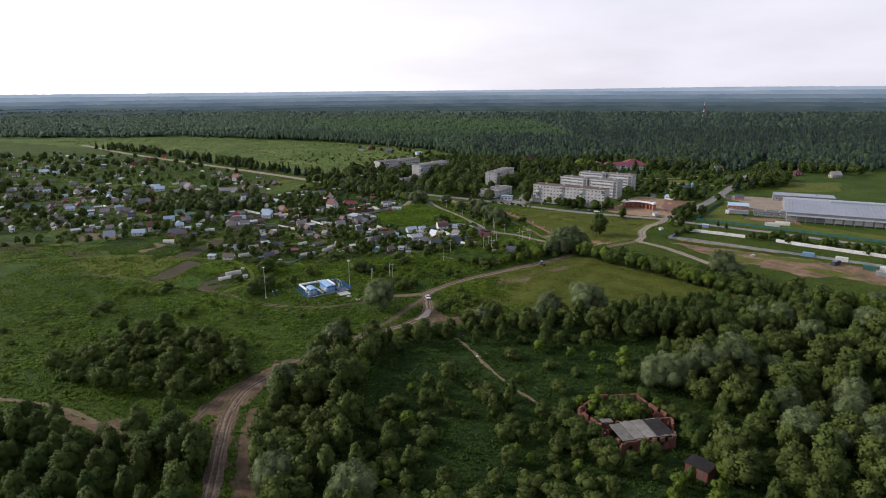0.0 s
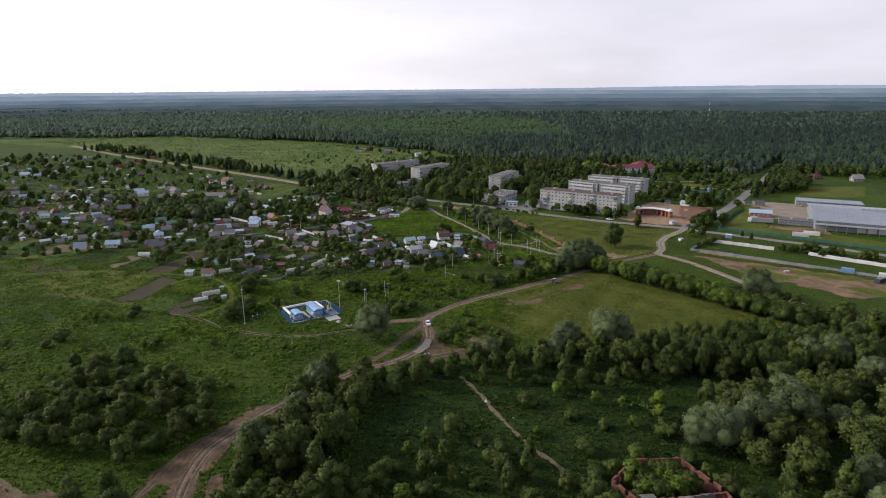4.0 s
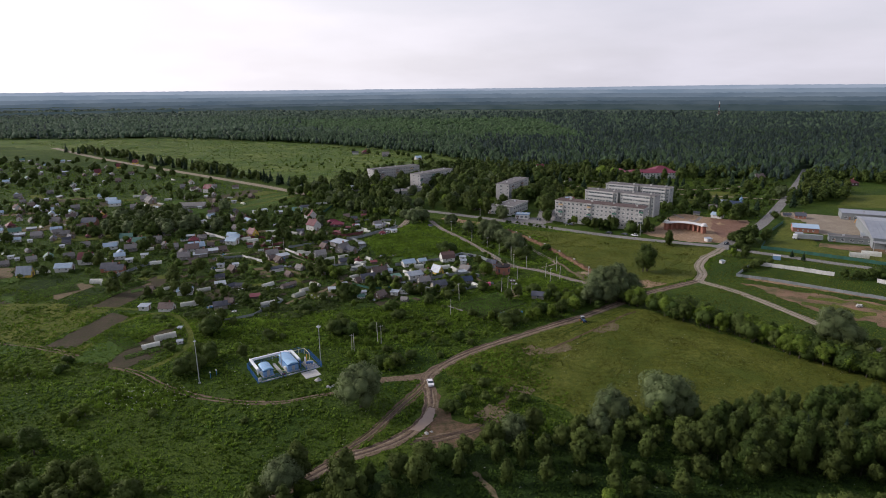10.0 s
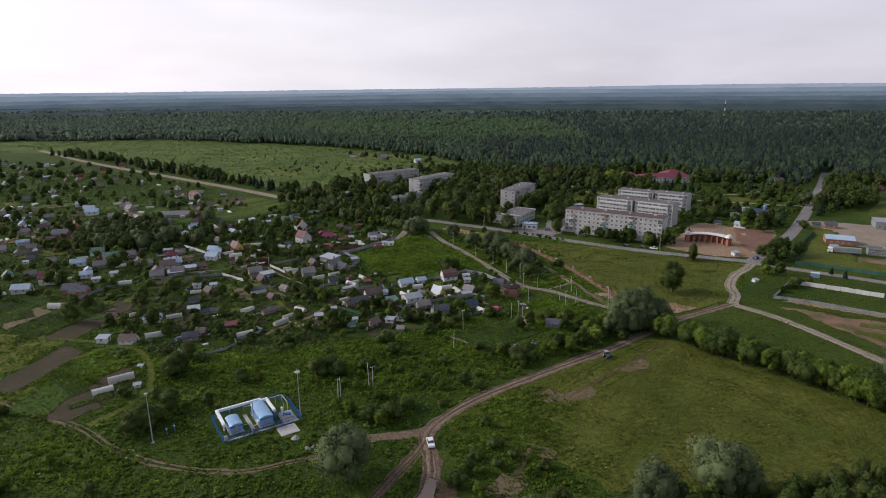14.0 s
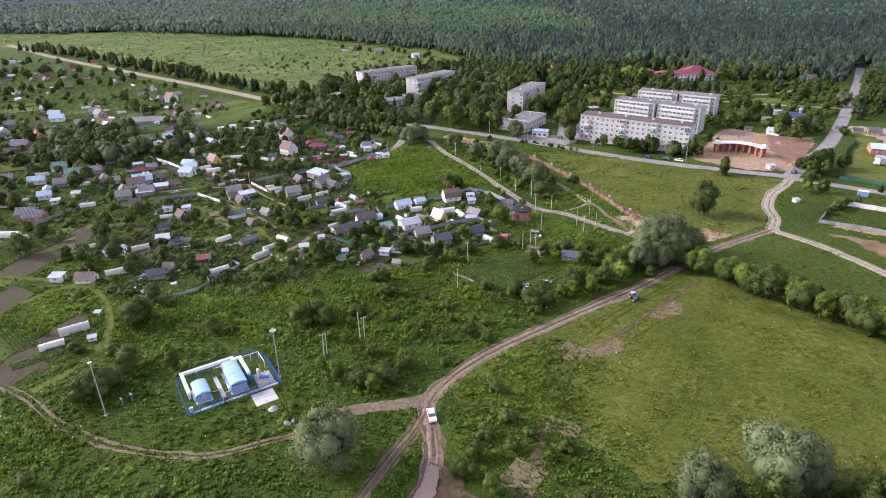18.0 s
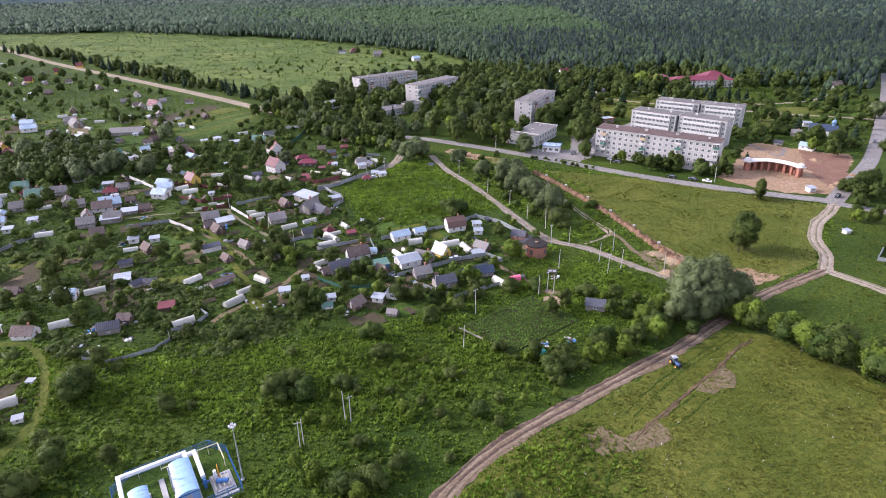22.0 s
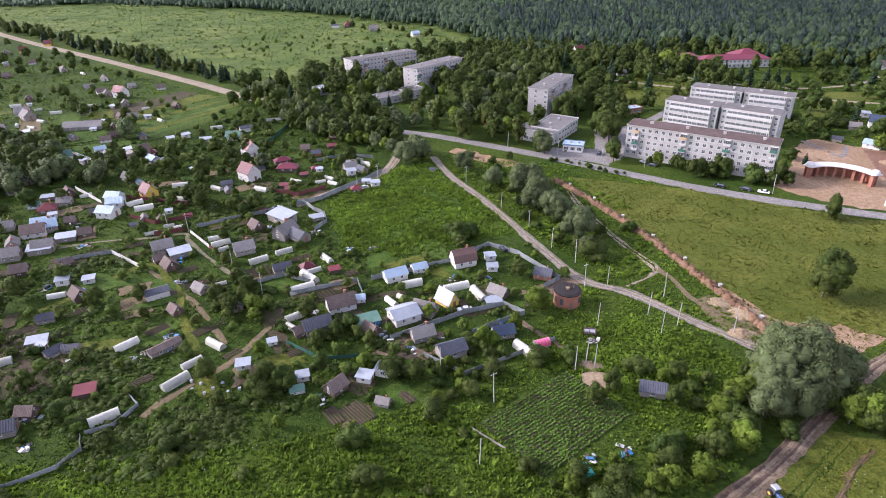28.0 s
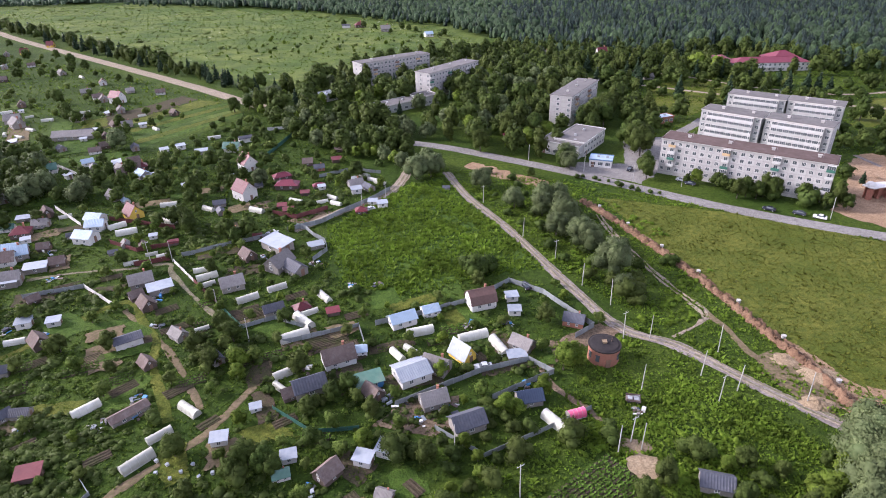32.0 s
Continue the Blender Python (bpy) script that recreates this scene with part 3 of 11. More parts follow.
def patch(name, poly, mat, label, z=0.02, jag=0.6, seed=0, step=2.5, keep_clear=False, category="ground"):
    """A piece of ground of another kind with an uneven edge."""
    rng = np.random.default_rng(seed + 5)
    step = max(step, jag * 3.2)
    m = Mesh()
    pts = []
    for (x1, y1), (x2, y2) in zip(poly, poly[1:] + poly[:1]):
        n = max(1, int(math.hypot(x2 - x1, y2 - y1) / step))
        for k in range(n):
            t = k / n
            pts.append((x1 + (x2 - x1) * t + rng.normal(0, jag), y1 + (y2 - y1) * t + rng.normal(0, jag)))
    if keep_clear:
        PATCHES.append(poly)
    m.add([(x, y, z + float(gz(x, y))) for x, y in pts], [tuple(range(len(pts)))])
    ob = structure(name, m, mat, label, category=category)
    bm = bmesh.new(); bm.from_mesh(ob.data)
    bmesh.ops.triangulate(bm, faces=bm.faces[:])
    for fc in bm.faces:
        if fc.normal.z < 0: fc.normal_flip()
    bm.to_mesh(ob.data); bm.free()
    return ob


# ---- fields and bare ground ----
patch("hay_field", [(0.5, 272), (8, 283), (26.4, 296.2), (51.4, 313), (67, 324), (78, 332.4), (90, 330), (121, 289), (150, 258), (175, 232), (140, 238), (100, 240), (62, 243), (40, 243), (28, 256), (14, 260)],
      G_FIELD, "pale green mown hay field beside the dirt road", seed=1, category="field")
patch("scrub_floor", [(-42, 90), (-46, 205), (-22, 216), (2, 226), (36, 236), (105, 236), (178, 230), (200, 180), (200, 90)], G_SCRUB, "scrub floor with tree shade painted in dark green", z=0.012, jag=1.6, seed=15)
patch("roadside_field", [(52, 484), (99, 468), (146, 440), (166, 430), (142, 402), (130, 375), (105, 360), (88, 372), (80, 388), (70, 424)],
      G_FIELD, "open green field below the apartment blocks", seed=2, category="field")
patch("far_meadow", [(-1100, 1330), (-700, 1268), (-537, 1290), (-273, 1182), (-144, 1096), (-65, 1030), (-4, 968), (40, 880), (20, 806), (-40, 772), (-85, 735), (-120, 690), (-165, 700), (-290, 810), (-480, 975), (-760, 1130)],
      G_FAR, "wide pale green meadow before the woods", z=0.06, jag=6, step=14, seed=3, category="field")
patch("village_ground", [(-45, 328), (-85, 322), (-140, 330), (-200, 352), (-420, 372), (-760, 560), (-900, 1000), (-480, 920), (-290, 760), (-160, 640), (-70, 560), (-30, 525), (-14, 500), (30, 425), (42, 400), (30, 385), (4, 352), (-20, 338)],
      G_LAWN, "garden plots of grass and trodden earth", jag=1.0, seed=4)
patch("nettle_field", [(-49, 457), (-30, 494), (-10, 506), (2, 478), (27, 428), (6, 424), (-22, 410), (-37, 421)], G_LUSH,
      "lush green overgrown plot", z=0.05, seed=5, category="field")
SA, SB, SC, SD = (-186, 592), (-147, 640), (-123, 606), (-157, 542)
for i in range(7):
    p0, p1, q0, q1 = [tuple(a + (d - a) * f for a, d in zip(u, w)) for u, w, f in ((SA, SD, i / 7), (SA, SD, (i + 0.94) / 7), (SB, SC, i / 7), (SB, SC, (i + 0.94) / 7))]
    patch("crop_strip", [p0, q0, q1, p1], (G_LUSH, G_FIELD, G_LUSH, G_FAR, G_FIELD, G_LUSH, G_MEADOW)[i], "light green strip of a cultivated field", z=0.05 + 0.006 * i, jag=0.5, step=3, seed=140 + i, keep_clear=True, category="field")
patch("dug_strip", [(-214.8, 597), (-182.8, 658.8), (-168, 649), (-199, 586)], PLOUGH, "dug brown strip beside the village road", z=0.06, jag=0.5, seed=150, keep_clear=True, category="field")
patch("mown_strip", [(-198, 585), (-167, 648), (-150, 641), (-187, 592)], G_FIELD, "yellowish mown strip", z=0.055, jag=0.5, seed=151, keep_clear=True, category="field")
patch("building_site", [(134, 469), (145, 484), (153, 492), (172, 523), (183.5, 532), (196, 522), (212, 510), (223, 507), (215.4, 493), (189, 458.7), (176.3, 445), (163, 444), (146.5, 452.8)], SITE, "bare orange earth of a building site", z=0.05, jag=0.9, seed=7, keep_clear=True)
patch("graded_earth", [(180, 454), (189, 456), (221, 502), (200, 514), (186, 484)], CLAYD, "graded red-brown earth on the building site", z=0.075, jag=0.6, step=1.6, seed=11, keep_clear=True)
patch("yard", [(72, 498), (44, 516), (52, 524), (72, 521), (80, 556), (100, 560), (96, 540), (84, 522), (80, 505)], ASPHALT, "worn asphalt yard between shop and flats", z=0.05, jag=0.4, seed=8, keep_clear=True, category="road")
patch("works_yard", [(256, 526), (264, 536), (300, 519), (330, 500), (300, 460), (278, 450), (266, 462), (250, 463), (246, 476), (262, 500)], CRUSHED, "dusty yard of the works", z=0.04, jag=1, seed=9, keep_clear=True)
patch("works_lawn", [(195, 429.5), (226, 473), (243, 493), (256, 522), (260, 500), (245, 477), (240, 460), (234, 442), (227, 434), (246, 419), (262, 412), (300, 372), (300, 347), (249, 389), (231, 404), (212, 418.5), (202, 426.5)], G_FIELD, "worn yellowish grass inside the works fence", z=0.035, jag=0.6, seed=15, category="field")
patch("works_track", [(236, 441), (250, 437), (266, 429), (262, 414), (246, 420), (228, 434)], PATCHY, "worn dusty ground before the sheds", z=0.045, jag=1, seed=14, keep_clear=True)
patch("storage_ground", [(150, 366), (170, 350), (186, 342), (210, 326), (250, 295), (228, 272), (206, 290), (190, 292), (178, 312), (166, 316), (158, 340)], PATCHY, "bare earth storage ground with tufts of grass", z=0.05, jag=1.2, seed=10, keep_clear=True)
for i, poly in enumerate([[(160, 338), (172, 335), (188, 322), (176, 318), (166, 324)], [(196, 306), (212, 303), (224, 290), (208, 291)], [(186, 338), (204, 328), (214, 318), (206, 316), (190, 326)], [(172, 346), (186, 338), (180, 336), (168, 342)]]):
    patch("grass_island", poly, G_FIELD, "tufted grass on the storage ground", z=0.062 + 0.004 * i, jag=1.0, step=1.5, seed=50 + i)
patch("court_lawn", [(106, 604), (128, 598), (150, 620), (180, 668), (152, 690), (126, 668)], G_FIELD, "mown lawn behind the flats", z=0.05, jag=0.6, seed=13, category="field")
patch("sports_ground", [(316, 551), (377, 549), (415, 606), (363, 608)], G_FIELD, "mown yellowish playing field", z=0.04, seed=12, category="field")
for i, poly in enumerate([[(28.8, 291.3), (34.2, 293.2), (37, 289.9), (40.7, 290.5), (46.5, 295), (49.3, 289.8), (45.4, 286.2), (39.4, 286.3), (35.3, 284), (32, 284), (28.5, 287.6)],
                          [(61.6, 307.8), (70.7, 315), (72.7, 309.2), (68.3, 306.1), (64.9, 303.9), (61.4, 304.7)], [(22.6, 262), (25.7, 262), (30.5, 257.8), (28.7, 256.2), (22.7, 258.7)],
                          [(9, 243), (16, 240), (20, 246), (13, 250)]]):
    patch("bare_patch", poly, WORN, "worn bare patch in the grass", z=0.06 + 0.012 * i, jag=0.7, step=1.2, seed=20 + i)
patch("mud_flat", [(-2, 262), (-1, 248), (1.7, 245), (5.1, 239.2), (11.4, 240.3), (18.6, 251.1), (22, 260.5), (24, 259.5), (19.1, 247.5), (15.5, 237.1), (16.2, 232.4), (13.9, 231.3), (9.1, 233.7), (7, 228.1), (-1.2, 226.7), (-8, 228), (-4, 236), (-2.5, 244), (-4, 254)], MUD, "churned reddish mud by the junction", z=0.03, jag=1.0, step=1.2, seed=31)
for i in range(5):
    k = 0.9 * i
    ribbon("mud_rut", [(-9 + 0.4 * k, 228.5 + 0.7 * k), (-2 + k, 229.5 + 1.2 * k), (4, 231.5 + k), (10, 234.5 + 0.6 * k), (14.5 - 0.3 * k, 239 + 0.5 * k), (17.5 - 0.2 * k, 246)], 0.5, (DIRT_D, DIRT, DIRT_D, DIRT_D, DIRT)[i], "wheel rut through the churned mud", z=0.06 + 0.004 * i, ruts=0.04, jag=0.3, seed=170 + i)
patch("mud_strip", [(-60, 132), (-62.6, 145.8), (-65.7, 158.2), (-72, 160.7), (-69.9, 168.5), (-65.1, 181.8), (-55.9, 197.2), (-51.6, 198.2), (-49.8, 188.1), (-54.9, 181.6), (-58.2, 171.2), (-61.1, 161.8), (-57.1, 145.7), (-54, 132)], MUD, "churned reddish mud along the dirt road", z=0.045, jag=0.9, step=1.5, seed=45, keep_clear=True)
patch("mud_strip", [(-118.3, 164.7), (-112, 161), (-105.8, 157), (-100.7, 155.6), (-95.2, 156.9), (-91.1, 156.1), (-88, 148), (-90, 138), (-95, 138), (-98, 150), (-106, 153.5), (-119, 162)], MUD, "strip of bare reddish earth in the meadow", z=0.05, jag=0.7, step=1.5, seed=46, keep_clear=True)
patch("mud_strip", [(-46, 108), (-50.9, 129), (-55.5, 147), (-57.6, 163), (-53.8, 161.5), (-50, 145), (-44, 128), (-40, 110)], MUD, "strip of churned reddish earth beside the track", z=0.04, jag=0.8, step=1.5, seed=32, keep_clear=True)
for i, (poly, mt) in enumerate([([(-27, 341), (-20, 343), (-18, 338), (-25, 336)], MUD), ([(-150, 372), (-138, 380), (-134, 374), (-146, 366)], PLOUGH), ([(-64, 405), (-57, 408), (-55, 402), (-62, 399)], PLOUGH), ([(-114.9, 284.8), (-109.2, 310.9), (-102.5, 306.4), (-106.4, 282.5)], PLOUGH),
                                ([(-235, 352), (-222, 358), (-190, 338), (-204, 330)], PLOUGH), ([(-300, 372), (-280, 378), (-240, 352), (-258, 346)], PLOUGH),
                                ([(-128, 372), (-116, 376), (-96, 350), (-106, 346)], PLOUGH)]):
    patch("garden_strip", poly, mt, "dug brown garden strip", z=0.06 + 0.01 * i, jag=0.5, step=1.5, seed=40 + i, category="field")
# cultivated strips of the outer gardens
for i in range(9):
    x, y = -118 - 24 * i, 306 + 8.5 * i
    a = radians(38 - i)
    u, w = (math.cos(a), math.sin(a)), (-math.sin(a), math.cos(a))
    q = (9, 16, 12)[i % 3]
    patch("garden_strip", [(x + u[0] * p + w[0] * r, y + u[1] * p + w[1] * r) for p, r in ((-34, -q / 2), (30, -q / 2), (30, q / 2), (-34, q / 2))], (G_FIELD, G_LUSH, G_MEADOW)[i % 3],
          "light green strip of an outer garden", z=0.035 + 0.002 * i, jag=0.5, step=2, seed=80 + i, category="field")
# trodden and dug plots between the houses
for i, (x, y, a, b, t) in enumerate([(-44, 392, 5, 3, 25), (-31, 379, 5, 2.2, 25), (-24, 350, 4, 3, -30), (-64, 400, 4, 3, 25), (-87, 391, 4, 2.5, 25), (-20, 389, 6, 1.6, 20),
                                     (8, 391, 4, 3, -40), (-14, 376, 7, 3, 15), (10, 381, 8, 2, 15), (-100, 361, 6, 3, 27), (-70, 428, 5, 3, 15)]):
    c, s = math.cos(radians(t)), math.sin(radians(t))
    patch("dug_bed", [(x + c * u - s * w, y + s * u + c * w) for u, w in ((-a, -b), (a, -b), (a, b), (-a, b))], PLOUGH if i % 3 else WORN,
          "dug brown vegetable bed", z=0.09 + 0.008 * i, jag=0.25, step=1.0, seed=60 + i, category="bed")

# mosaic of lawns, beds and bare plots in the gardens
rp = np.random.default_rng(17)
for i in range(64):
    x, y = rp.uniform(-150, 24), rp.uniform(336, 520)
    if not inside([x], [y], [(-40, 338), (-85, 330), (-150, 345), (-160, 520), (-60, 520), (-54, 458), (-38, 418), (4, 418), (26, 416), (24, 388), (0, 360)])[0]:
        continue
    a, b = rp.uniform(3, 7), rp.uniform(1.5, 4)
    t = radians(25 + rp.normal(0, 6) + (90 if rp.random() < 0.3 else 0))
    c, s = math.cos(t), math.sin(t)
    k = i % 5
    patch("garden_plot", [(x + c * u - s * w, y + s * u + c * w) for u, w in ((-a, -b), (a, -b), (a, b), (-a, b))], (G_LUSH, PLOUGH, G_FIELD, WORN, G_LUSH)[k],
          ("bright green lawn between houses", "dug dark vegetable plot", "pale mown garden grass", "bare trodden garden earth", "bright green lawn between houses")[k],
          z=0.16 + 0.003 * i, jag=0.3, step=1.0, seed=100 + i, category="plot")

for i in range(70):
    x, y = rp.uniform(-560, -160), rp.uniform(380, 640)
    if not inside([x], [y], [(-165, 380), (-400, 385), (-560, 480), (-560, 640), (-250, 640), (-165, 560)])[0]:
        continue
    a, b = rp.uniform(8, 18), rp.uniform(4, 8)
    t = radians(25 + rp.normal(0, 6) + (90 if rp.random() < 0.4 else 0))
    c, s = math.cos(t), math.sin(t)
    k = i % 6
    patch("garden_plot", [(x + c * u - s * w, y + s * u + c * w) for u, w in ((-a, -b), (a, -b), (a, b), (-a, b))], (G_LUSH, PLOUGH, G_FIELD, G_FAR, G_LUSH, WORN)[k],
          ("bright green plot in a far garden", "dug dark plot in a far garden", "pale mown plot in a far garden", "light grass plot in a far garden", "bright green plot in a far garden", "bare earth plot in a far garden")[k],
          z=0.16 + 0.003 * i, jag=0.3, step=2.0, seed=200 + i, category="plot")

# ---- ways ----
ribbon("dirt_road", [(-51, 95), (-54, 118), (-56.3, 129.3), (-59.4, 142.5), (-62.6, 159.7), (-62.3, 173), (-58, 182.5), (-52, 193), (-40, 208), (-28, 220.5), (-19, 226), (-12.2, 230.8), (-6.4, 238.6), (-3.6, 248.4), (-3.9, 256.7), (-4.4, 269), (7, 284), (25, 298), (50, 315), (66, 326), (78, 336), (101, 353), (129, 369)],
       4.4, DIRT, "rutted brown dirt road", z=0.12, ruts=0.12, jag=0.35, seed=1, worn=(DIRT_L, DIRT_D))
ribbon("rutted_track", [(-30, 219), (-26.3, 225.8), (-21.4, 232.2), (-17, 240.3), (-12.1, 250.3), (-7.6, 258.8), (-4.6, 266)], 3.4, MUD, "muddy rutted side track", z=0.105, ruts=0.16, jag=0.4, seed=2, worn=(DIRT, DIRT_D))
ribbon("rutted_track", [(-57, 186), (-63.5, 180.5), (-68, 172.5), (-70.7, 161.4), (-73, 150)], 3.4, MUD, "muddy rutted side track", z=0.10, ruts=0.14, jag=0.5, seed=34, worn=(DIRT, DIRT_D))
ribbon("dirt_road_top", [(129, 369), (136, 380), (140, 394), (150, 410), (161, 421), (172, 434)], 5.0, CRUSHED, "pale dirt road rising to the asphalt", z=0.13, ruts=0.06, seed=3, worn=(CRUSHED_L, CRUSHED_D))
ribbon("sand_road", [(129, 369), (141, 351), (152, 320), (159, 294), (166, 281), (176, 262), (193, 248), (230, 232)], 4.6, CRUSHED, "pale sandy road past the storage ground", z=0.12, ruts=0.06, seed=4, worn=(CRUSHED_L, CRUSHED_D))
ribbon("asphalt_road", [(172, 434), (148, 444.5), (125, 456), (99, 471.5), (70, 493), (44, 513), (17, 531), (-10, 548), (-34, 558), (-70, 575)], 7.0, ASPHALT, "worn grey asphalt road below the flats", z=0.12, jag=0.1, seed=5)
ribbon("asphalt_road_up", [(168, 431), (190, 455), (230, 499), (296, 589), (363, 684), (410, 754), (424, 775)], 7.5, ASPHALT, "grey asphalt road running to the woods", z=0.14, jag=0.08, seed=6)
ribbon("asphalt_road_works", [(172, 431), (183, 422.6), (195.5, 413.5), (216, 398), (229.5, 388.5), (242.4, 377), (300, 327), (360, 275)], 6.0, ASPHALT, "grey asphalt road along the works", z=0.13, jag=0.1, seed=7)
for line in ([(178, 529.5), (180, 516), (183, 504)], [(194, 519.7), (189, 512), (184, 505)]):
    ribbon("paved_walk", line, 2.4, GREYROAD, "new paved walk across the building site", z=0.11, jag=0.05, seed=41)
ribbon("sandy_path", [(118, 728), (135.5, 715.7), (158, 698), (180, 673), (198, 658), (216, 648), (236, 641), (260, 644), (283, 652), (310, 673)], 3.2, CRUSHED, "sandy path before the school", z=0.1, jag=0.3, seed=42)
patch("dry_field", [(202, 573), (220, 603), (249, 630), (266, 629), (273, 614), (248, 595), (211, 572)], G_FIELD, "dry yellowish grass behind the flats", z=0.045, jag=1.5, seed=43, keep_clear=True, category="field")
ribbon("village_road", [(-7.5, 513), (1.5, 485), (15, 456), (29, 420), (39.5, 397), (52, 388.5), (66, 373), (78, 361), (90, 352)], 3.7, GREYROAD, "narrow pale village road", z=0.12, ruts=0.03, jag=0.2, seed=8, worn=(CRUSHED, CRUSHED_D))
ribbon("village_street", [(-22, 530), (-24, 516), (-30, 491), (-47, 472), (-61, 456)], 4.5, CRUSHED, "village street between fences", z=0.11, jag=0.2, seed=9, worn=(CRUSHED_L, CRUSHED_D))
ribbon("far_road", [(-640, 1090), (-475, 930), (-285, 770), (-194, 693), (-148, 652), (-100, 610)], 9.0, CRUSHED, "pale road along the edge of the village", z=0.14, jag=0.2, seed=10, step=4)
TRACK = [(-190, 305), (-150, 293), (-128, 283), (-106, 273), (-90, 262), (-72, 254), (-53, 251.5), (-37, 256.5), (-24, 262)]
for side, sd in ((-0.8, 11), (0.8, 24)):
    ribbon("meadow_track", [(x + 0.45 * side, y + 0.9 * side) for x, y in TRACK], 0.75, DIRT, "wheel line of a narrow track through the meadow", z=0.09, ruts=0.03, jag=0.3, seed=sd)
ribbon("grass_track", [(-260, 332), (-221.8, 336.3), (-201.6, 340.3), (-172.9, 340.6), (-147.7, 336.4), (-129.3, 333.2)], 2.4, G_FIELD, "mown grass track between the outer strips", z=0.085, jag=0.3, seed=30)
ribbon("grass_track", [(-150, 312), (-134.7, 319.2), (-130.3, 326.6), (-122.9, 329.3), (-113.3, 324.8), (-103.6, 312.1), (-97.5, 299.2), (-97, 290.3), (-99, 282.3), (-104, 274)], 2.6, G_FIELD, "mown grass track round the outer garden", z=0.08, jag=0.3, seed=25)
ribbon("garden_lane", [(-130, 376), (-116.5, 386), (-99.7, 410.1), (-89.3, 400.2), (-81.4, 391.2), (-79, 384.2), (-72, 372), (-66, 362)], 2.4, G_FIELD, "mown grass lane between garden fences", z=0.12, jag=0.3, seed=29)
ribbon("garden_lane", [(-70.3, 339.5), (-68.4, 343.8), (-63, 350.5), (-59.3, 354.8), (-55.5, 360.5), (-51.3, 372.2), (-49.1, 378), (-50, 386)], 1.9, WORN, "narrow trodden lane between gardens", z=0.1, jag=0.3, seed=26)
ribbon("spur", [(-27, 264), (-20, 266), (-9, 268), (-3, 270)], 4.2, DIRT, "short gravel spur to the pumping station", z=0.1, jag=0.4, seed=12)
ribbon("footpath", [(8, 216), (12.7, 206), (19.8, 188), (25.3, 175.5), (31.4, 166.2), (34, 160)], 1.5, WORN, "trodden path through the scrub", z=0.08, jag=0.5, seed=13)
ribbon("meadow_path", [(-180, 176), (-140, 170), (-118, 164.5), (-100, 155)], 2.0, WORN, "pale track at the edge of the scrub", z=0.08, jag=0.25, seed=14)
FTRACK = [(49, 468), (50, 455), (53, 440.9), (56.2, 427.8), (59.1, 417.7), (62.6, 408.6), (64.2, 403), (60.3, 397.7), (52.7, 392.8)]
for side, sd in ((-0.8, 15), (0.8, 27)):
    ribbon("field_track", [(x + 0.85 * side, y + 0.5 * side) for x, y in FTRACK], 0.9, CRUSHED, "sandy wheel line of a track beside the trench", z=0.08, ruts=0.04, jag=0.35, seed=sd)
ribbon("field_track_branch", [(64.4, 403), (67.1, 396.4), (69.1, 385.7), (72.3, 375.2)], 2.2, WORN, "worn sandy branch of the field track", z=0.075, jag=0.5, seed=28)
patch("sandy_bank", [(68.6, 384.5), (74, 387), (79.8, 377.1), (82, 370.4), (77.9, 363.4), (73.2, 366.8), (69.7, 375.2)], WORN, "trampled sandy ground between road and trench", z=0.06, jag=0.7, step=1.4, seed=74)
ribbon("field_ditch", [(40.1, 288.7), (46.5, 295), (53, 300.4), (60, 306.3), (71, 315.9), (78.4, 323), (84.4, 327.4)], 1.1, MUD, "narrow dug ditch of bare clay across the hay field", z=0.12, ruts=0.1, jag=0.6, seed=16)
for i, line in enumerate([[(21, 252), (26, 264), (29.6, 273), (32.5, 279.6), (36.5, 285)], [(51.5, 293.6), (57, 298), (62.7, 303.2)], [(49.7, 296.3), (55, 300.6), (60.4, 304.7)], [(42.4, 296.4), (53.7, 307.9), (65.5, 317.7), (81.5, 329.8)], [(40.9, 297.8), (52, 309), (63.4, 317.8), (79, 330)]]):
    ribbon("field_ruts", line, 0.45, G_MEADOW, "dark wheel rut pressed into the hay field", z=0.07, ruts=0.03, jag=0.35, seed=70 + i)
ribbon("plot_path", [(37, 392), (30, 391), (22, 386), (17, 380), (19, 374), (25, 366), (31, 358)], 1.3, DIRT, "trodden path past the brick substation", z=0.09, jag=0.35, seed=19)
ribbon("yard_lane", [(70, 503), (79.4, 509.7), (90, 532), (100.4, 554.9), (118.3, 574.3), (131.6, 590.4)], 5.5, ASPHALT, "worn asphalt lane between trees and flats", z=0.1, jag=0.2, seed=35)
ribbon("upper_lane", [(85, 700), (140, 660), (172, 640), (230, 612), (290, 588)], 4.0, CRUSHED, "pale lane behind the flats", z=0.1, seed=17)
ribbon("garden_lane", [(-70, 352), (-60, 362), (-50, 378), (-52, 392), (-72, 402), (-84, 412)], 1.2, G_LAWN, "narrow grassy lane between gardens", z=0.08, jag=0.3, seed=18)
ribbon("garden_lane", [(-136, 423), (-120.9, 427.5), (-107.7, 429.2), (-96, 432.9), (-92, 426), (-78, 411), (-70, 403)], 1.5, CRUSHED_D, "worn grassy lane along garden fences", z=0.1, jag=0.35, seed=36)
ribbon("garden_lane", [(-97, 406), (-91.3, 401), (-81.8, 392.3), (-74.9, 385.6), (-66, 374), (-60, 366)], 1.6, WORN, "trodden lane between gardens", z=0.09, jag=0.35, seed=37)

